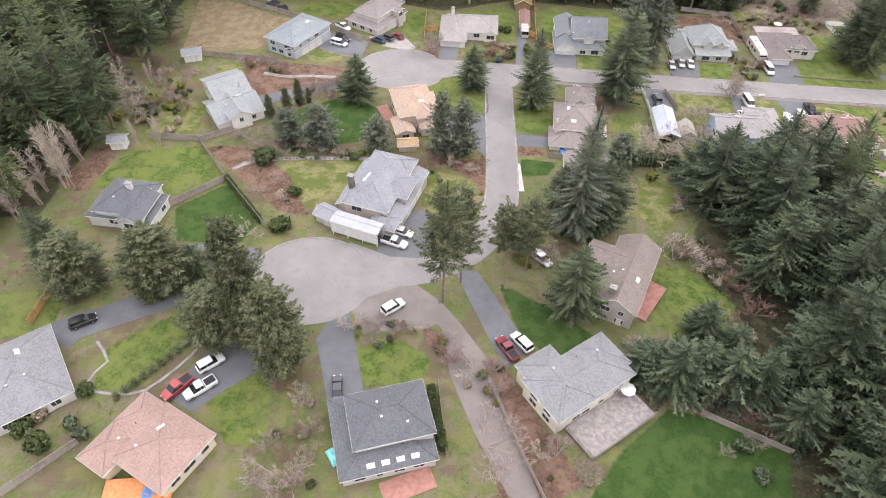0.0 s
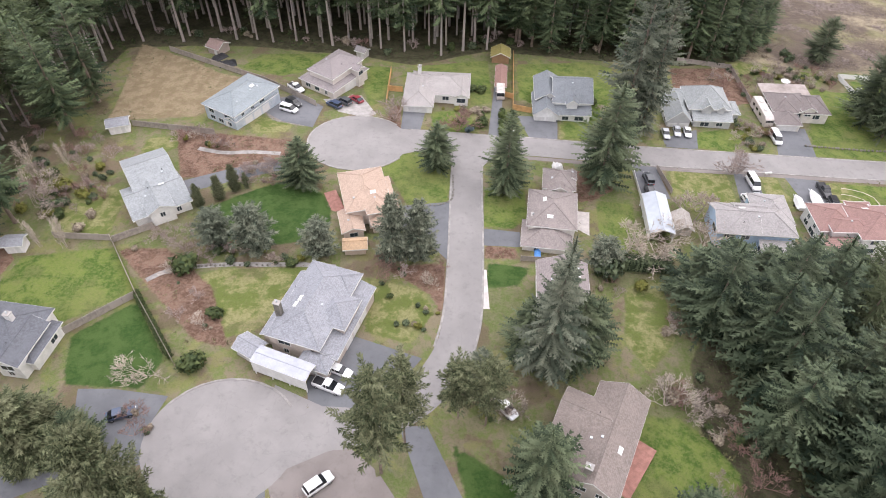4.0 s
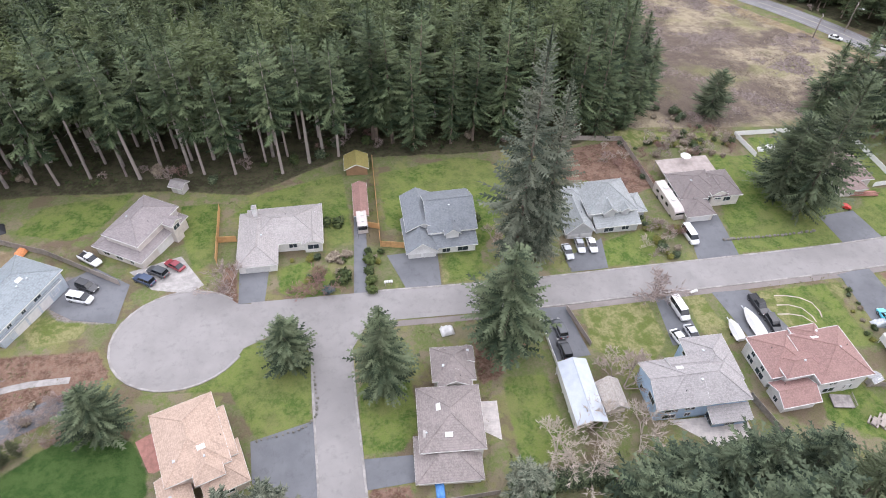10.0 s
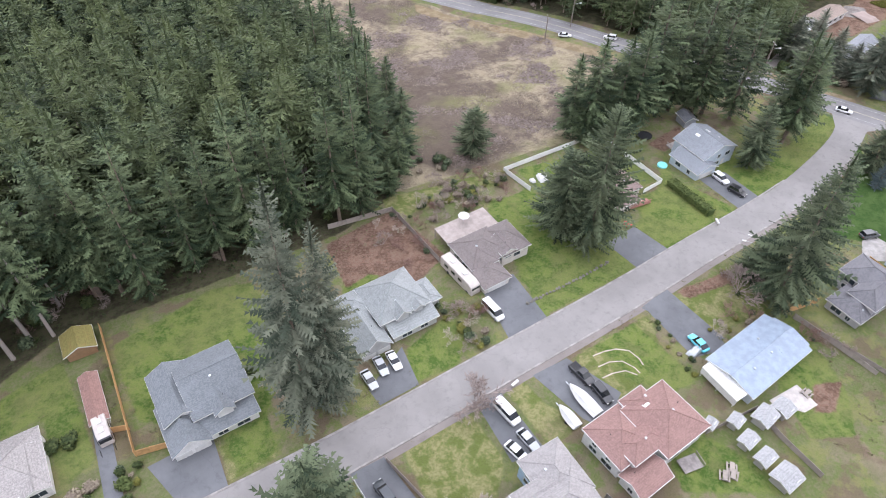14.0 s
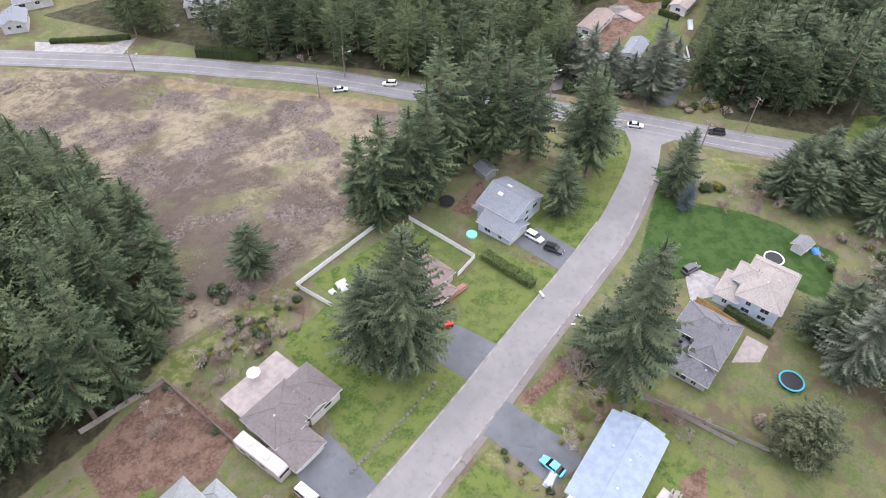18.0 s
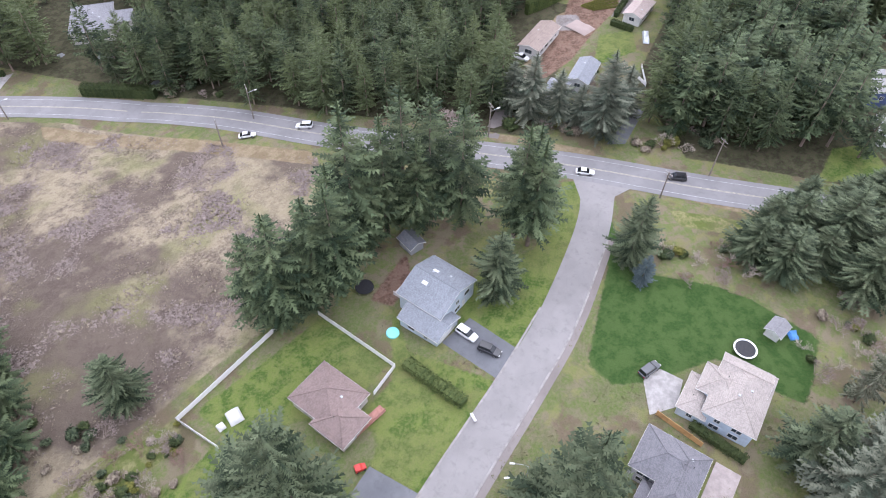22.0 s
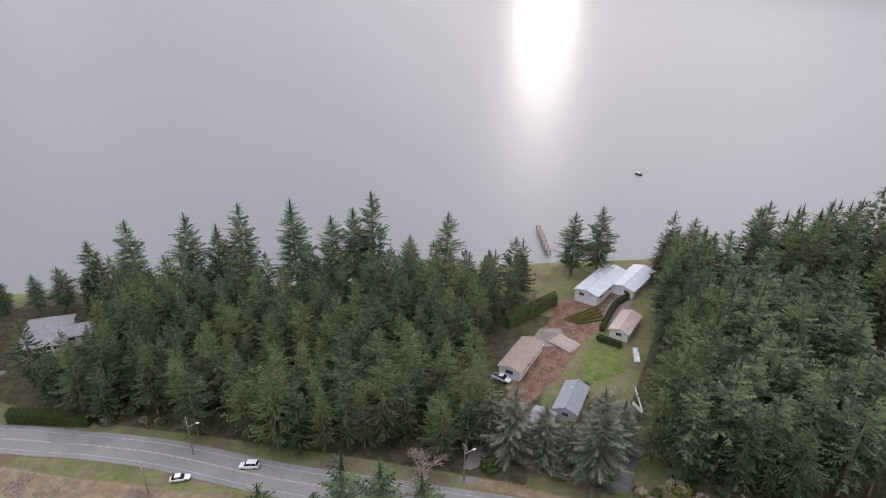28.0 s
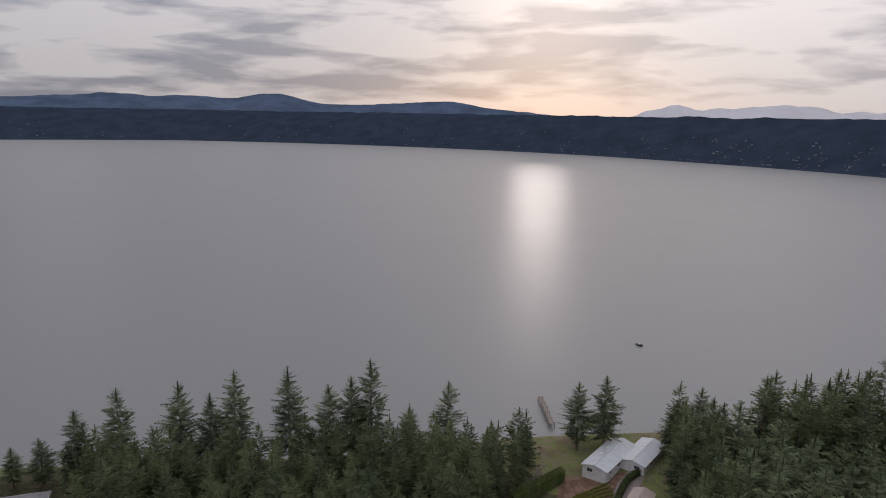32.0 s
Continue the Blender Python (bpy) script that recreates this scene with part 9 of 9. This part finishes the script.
covered_boat((91.0, 150.1, 92), 7.5, M["white"], "long white covered boat on a trailer", 1.35)
covered_boat((86.3, 148.9, 89), 5.0, M["white"], "small white covered boat on a trailer")
boxed_trailer = None


def motorhome(at, L, label, w=1.25, h=3.2):
    x, y, yaw = at
    ob = empty("motorhome", x, y, gz(x, y), yaw, label, "motorhome")
    bm = bmesh.new()
    loft(bm, [[(px, -ww, lo), (px, ww, lo), (px, ww, hi - 0.15), (px, ww * 0.9, hi), (px, -ww * 0.9, hi), (px, -ww, hi - 0.15)] for px, ww, lo, hi in ((-L / 2, w * 0.97, 0.5, h - 0.06), (-L / 2 + 0.15, w, 0.4, h), (L / 2 - 1.4, w, 0.4, h), (L / 2 - 0.35, w * 0.98, 0.4, h - 0.5), (L / 2, w * 0.92, 0.5, h - 1.5))])
    part("body", bm, plain("motorhome_shell", (0.47, 0.42, 0.385), 0.5, 0.1, 1), ob)
    boxed("windscreen", (L / 2 - 0.42, -w * 0.85, 1.5, L / 2 - 0.08, w * 0.85, 2.4), M["carglass"], ob)
    for sy in (-1, 1):
        for k in range(3):
            boxed("window", (-L / 2 + 1.5 + k * 2.4, sy * w - 0.03, 1.6, -L / 2 + 2.7 + k * 2.4, sy * w + 0.03, 2.3), M["carglass"], ob)
        for px in (-L / 4, L / 2 - 1.6):
            bm = bmesh.new()
            tube(bm, (px, sy * (w - 0.25), 0.42), (px, sy * (w + 0.01), 0.42), 0.42, 0.42, 14)
            part("wheel", bm, M["tyre"], ob)
    for px in (-L / 4, L / 8):
        boxed("roof_unit", (px - 0.5, -0.4, h - 0.02, px + 0.5, 0.4, h + 0.25), M["white"], ob)


motorhome((89.6, 187.6, -87), 11.0, "long beige motorhome parked beside a garage")
motorhome((17.4, 188.9, -90), 5.0, "white camper trailer at the end of a drive", 1.15, 2.7)


def garden_table(x, y, yaw, label="weathered picnic table with benches"):
    ob = empty("picnic_table", x, y, gz(x, y), yaw, label, "table")
    boxed("tabletop", (-0.9, -0.4, 0.70, 0.9, 0.4, 0.76), M["fence"], ob)
    for sy in (-0.75, 0.75):
        boxed("bench", (-0.9, sy - 0.14, 0.42, 0.9, sy + 0.14, 0.47), M["fence"], ob)
    for sx in (-0.65, 0.65):
        boxed("leg_frame", (sx - 0.05, -0.8, -0.1, sx + 0.05, 0.8, 0.4), M["fence"], ob)
        boxed("leg", (sx - 0.05, -0.2, 0.4, sx + 0.05, 0.2, 0.7), M["fence"], ob)


for p in ((103.1, 126.9, 40), (100.9, 126.6, 40), (26.3, 53.5, 20), (102.3, 126.0, 30), (127.3, 129.2, 0)):
    garden_table(*p)


def round_umbrella(x, y, z, label="white patio umbrella over a table"):
    ob = empty("patio_umbrella", x, y, gz(x, y) + z, 0, label, "umbrella")
    bm = bmesh.new()
    tube(bm, (0, 0, 2.05), (0, 0, 2.6), 1.35, 0.05, 8)
    part("canopy", bm, M["white"], ob)
    bm = bmesh.new()
    tube(bm, (0, 0, 0), (0, 0, 2.3), 0.03, 0.03, 6)
    part("pole", bm, M["metal"], ob)
    bm = bmesh.new()
    tube(bm, (0, 0, 0), (0, 0, 0.08), 0.35, 0.3, 12)
    part("base", bm, M["concrete"], ob)


round_umbrella(99.2, 200.5, 2.9)
round_umbrella(28.7, 57.6, 0.9, "white round patio cover on the deck")


def toy_car(x, y, yaw):
    ob = empty("toy_car", x, y, gz(x, y) + 0.06, yaw, "small red toy car on a driveway", "toy car")
    bm = bmesh.new()
    loft(bm, [[(px, -w, 0.25), (px, w, 0.25), (px, w * 0.95, h), (px, -w * 0.95, h)] for px, w, h in ((-1.0, 0.55, 0.8), (-0.9, 0.62, 1.0), (0.1, 0.62, 1.0), (0.4, 0.6, 0.7), (1.0, 0.5, 0.6))])
    part("body", bm, M["red"], ob)
    for sx in (-0.6, 0.6):
        for sy in (-0.6, 0.6):
            bm = bmesh.new()
            tube(bm, (sx, sy - 0.1, 0.22), (sx, sy + 0.1, 0.22), 0.22, 0.22, 10)
            part("wheel", bm, M["tyre"], ob)


toy_car(133.4, 181.2, -30)


def tarp_pile(x, y, w, d, h, mat, label):
    rng = random.Random(int(x * 7 + y))
    bm = bmesh.new()
    n = 8
    grid = [[bm.verts.new((w * (i / n - 0.5), d * (j / n - 0.5), h * (0.15 if i in (0, n) or j in (0, n) else rng.uniform(0.5, 1.0)))) for j in range(n + 1)] for i in range(n + 1)]
    for i in range(n):
        for j in range(n):
            bm.faces.new((grid[i][j], grid[i + 1][j], grid[i + 1][j + 1], grid[i][j + 1]))
    ob = part("tarpaulin", bm, mat)
    ob.matrix_world = pose(x, y, gz(x, y), 0, 0, rng.uniform(0, 90))
    for f in ob.data.polygons:
        f.use_smooth = True
    return tagged(ob, label, "pile")


for p in ((-53.5, 190.6, 2.6, 1.6, 1.4, "tangerine", "orange-covered machine beside a fence"), (-61.7, 199.0, 5, 3.5, 0.9, "black", "dark covered heap of firewood"),
          (204.0, 127.7, 2.2, 1.8, 1.1, "bluetarp", "blue tarpaulin over a heap"), (24.1, 125.9, 2.6, 1.4, 0.8, "bluetarp", "blue covered garden furniture"),
          (-43.8, 36.8, 3.0, 2.2, 0.9, "bluetarp", "blue tarpaulin beside a deck"), (-17.9, 43.9, 1.4, 3.0, 1.2, "turquoise", "turquoise kayaks beside a wall"),
          (117.2, 146.9, 3.6, 1.8, 1.2, "metal", "pale covered car under a sheet"), (30.7, 156.6, 2.6, 2.0, 1.5, "white", "white covered trailer in a front yard"),
          (19.6, 55.9, 2.0, 1.2, 0.9, "white", "pale covered garden furniture"), (-65.1, 202.8, 4.5, 3.0, 1.0, "black", "dark wood heap behind a yard"),
          (288.9, 216.8, 8.0, 6.0, 1.0, "twig", "heap of broken timber and brush"), (244.6, 198.4, 5.0, 3.0, 2.0, "white", "white covered boat under trees"),
          (294.2, 196.7, 7.0, 2.0, 1.4, "metal", "pale covered trailer beside a cottage")):
    x, y, w, d, h, m, label = p
    tarp_pile(x, y, w, d, h, M[m], label)
# garden path, kerb of a front lawn, and planted rows
tagged(ribbon("garden_path", [(-52.9, 113.1), (-48.8, 116.2), (-38.7, 118.2), (-30.6, 118.7), (-24.2, 119.2), (-16.8, 119.1)], [-0.6, 0.6], 0.06, M["kerb"]), "pale sandy path behind a lawn", "path", kind="structure")
tagged(ribbon("garden_path", [(-56.5, 156.7), (-49.9, 155.3), (-43.5, 156.1), (-36.3, 156.0)], [-0.7, 0.7], 0.06, M["kerb"]), "pale sandy path across a red earth slope", "path", kind="structure")
tagged(ribbon("garden_kerb", [(-63.2, 63.5), (-59.6, 59.4), (-61.4, 56.1), (-60.0, 53.6), (-52.3, 53.4), (-48.1, 57.4), (-44.7, 63.5), (-44.6, 68.1)], [-0.25, 0.25], 0.08, M["kerb"]), "pale curved concrete edging round a lawn", "path", kind="structure")
tagged(ribbon("front_path", [(12.6, 120.6), (13.2, 110.3)], [-0.9, 0.9], 0.06, M["patio"]), "white paved strip beside a small lawn", "path", kind="structure")
for pts in ([(99.6, 156.8), (106.0, 154.7), (106.3, 150.0)], [(98.7, 154.3), (103.4, 153.0), (104.4, 149.0)], [(97.5, 152.0), (102.1, 151.1), (103.7, 149.0)]):
    a, b, c = (np.array(p) for p in pts)
    arc = [tuple(a * (1 - k / 7) ** 2 + (4 * b - a - c) * k / 7 * (1 - k / 7) + c * (k / 7) ** 2) for k in range(8)]
    tagged(ribbon("tyre_track", arc, [-0.14, 0.14], 0.03, M["palewood"]), "pale curved tyre track worn into a lawn", "track", kind="structure")
for k in range(5):
    a, b = np.array([(300.6, 222.5), (313.5, 216.3)]), np.array([(300.4, 218.3), (307.2, 211.6)])
    p, q = a[0] + (b[0] - a[0]) * k / 4, a[1] + (b[1] - a[1]) * k / 4
    hedge([tuple(p), tuple(q)], 0.5, 0.4, M["yellow"], "row of low crops in a vegetable plot")["group"] = "vegetable rows"


tarp_pile(128.2, 206.5, 3.2, 2.6, 1.7, M["white"], "pale covered heap in a fenced back yard")
tarp_pile(125.4, 207.0, 1.6, 1.4, 1.0, M["white"], "small pale covered heap in a fenced back yard")

# ---- at the water ----
def dock(x0, y0, x1, y1):
    ob = empty("dock", x0, y0, SEA, math.degrees(math.atan2(y1 - y0, x1 - x0)), "narrow dark timber dock on piles", "dock")
    L = math.hypot(x1 - x0, y1 - y0)
    n = int(L / 0.6)
    for k in range(n):
        boxed("plank", (L * k / n, -1.0, 1.5, L * (k + 0.92) / n, 1.0, 1.58), M["pole"], ob)
    for k in range(int(L / 5) + 1):
        for sy in (-0.9, 0.9):
            bm = bmesh.new()
            tube(bm, (k * 5, sy, -3), (k * 5, sy, 2.4), 0.16, 0.14, 8)
            part("post", bm, M["pole"], ob)


dock(357.3, 255.1, 379.2, 271.2)


def small_boat(x, y, yaw):
    ob = empty("small_boat", x, y, SEA, yaw, "small dark motor boat on the water", "boat")
    bm = bmesh.new()
    loft(bm, [[(px, -w, 0.8), (px, w, 0.8), (px, w * 0.6, -0.3), (px, -w * 0.6, -0.3)] for px, w in ((-1.9, 0.7), (0, 0.8), (1.4, 0.5), (2.2, 0.05))])
    part("hull", bm, M["black"], ob)
    boxed("cabin", (-0.6, -0.45, 0.8, 0.5, 0.45, 1.4), M["trim"], ob)


small_boat(476.5, 258.0, 80)
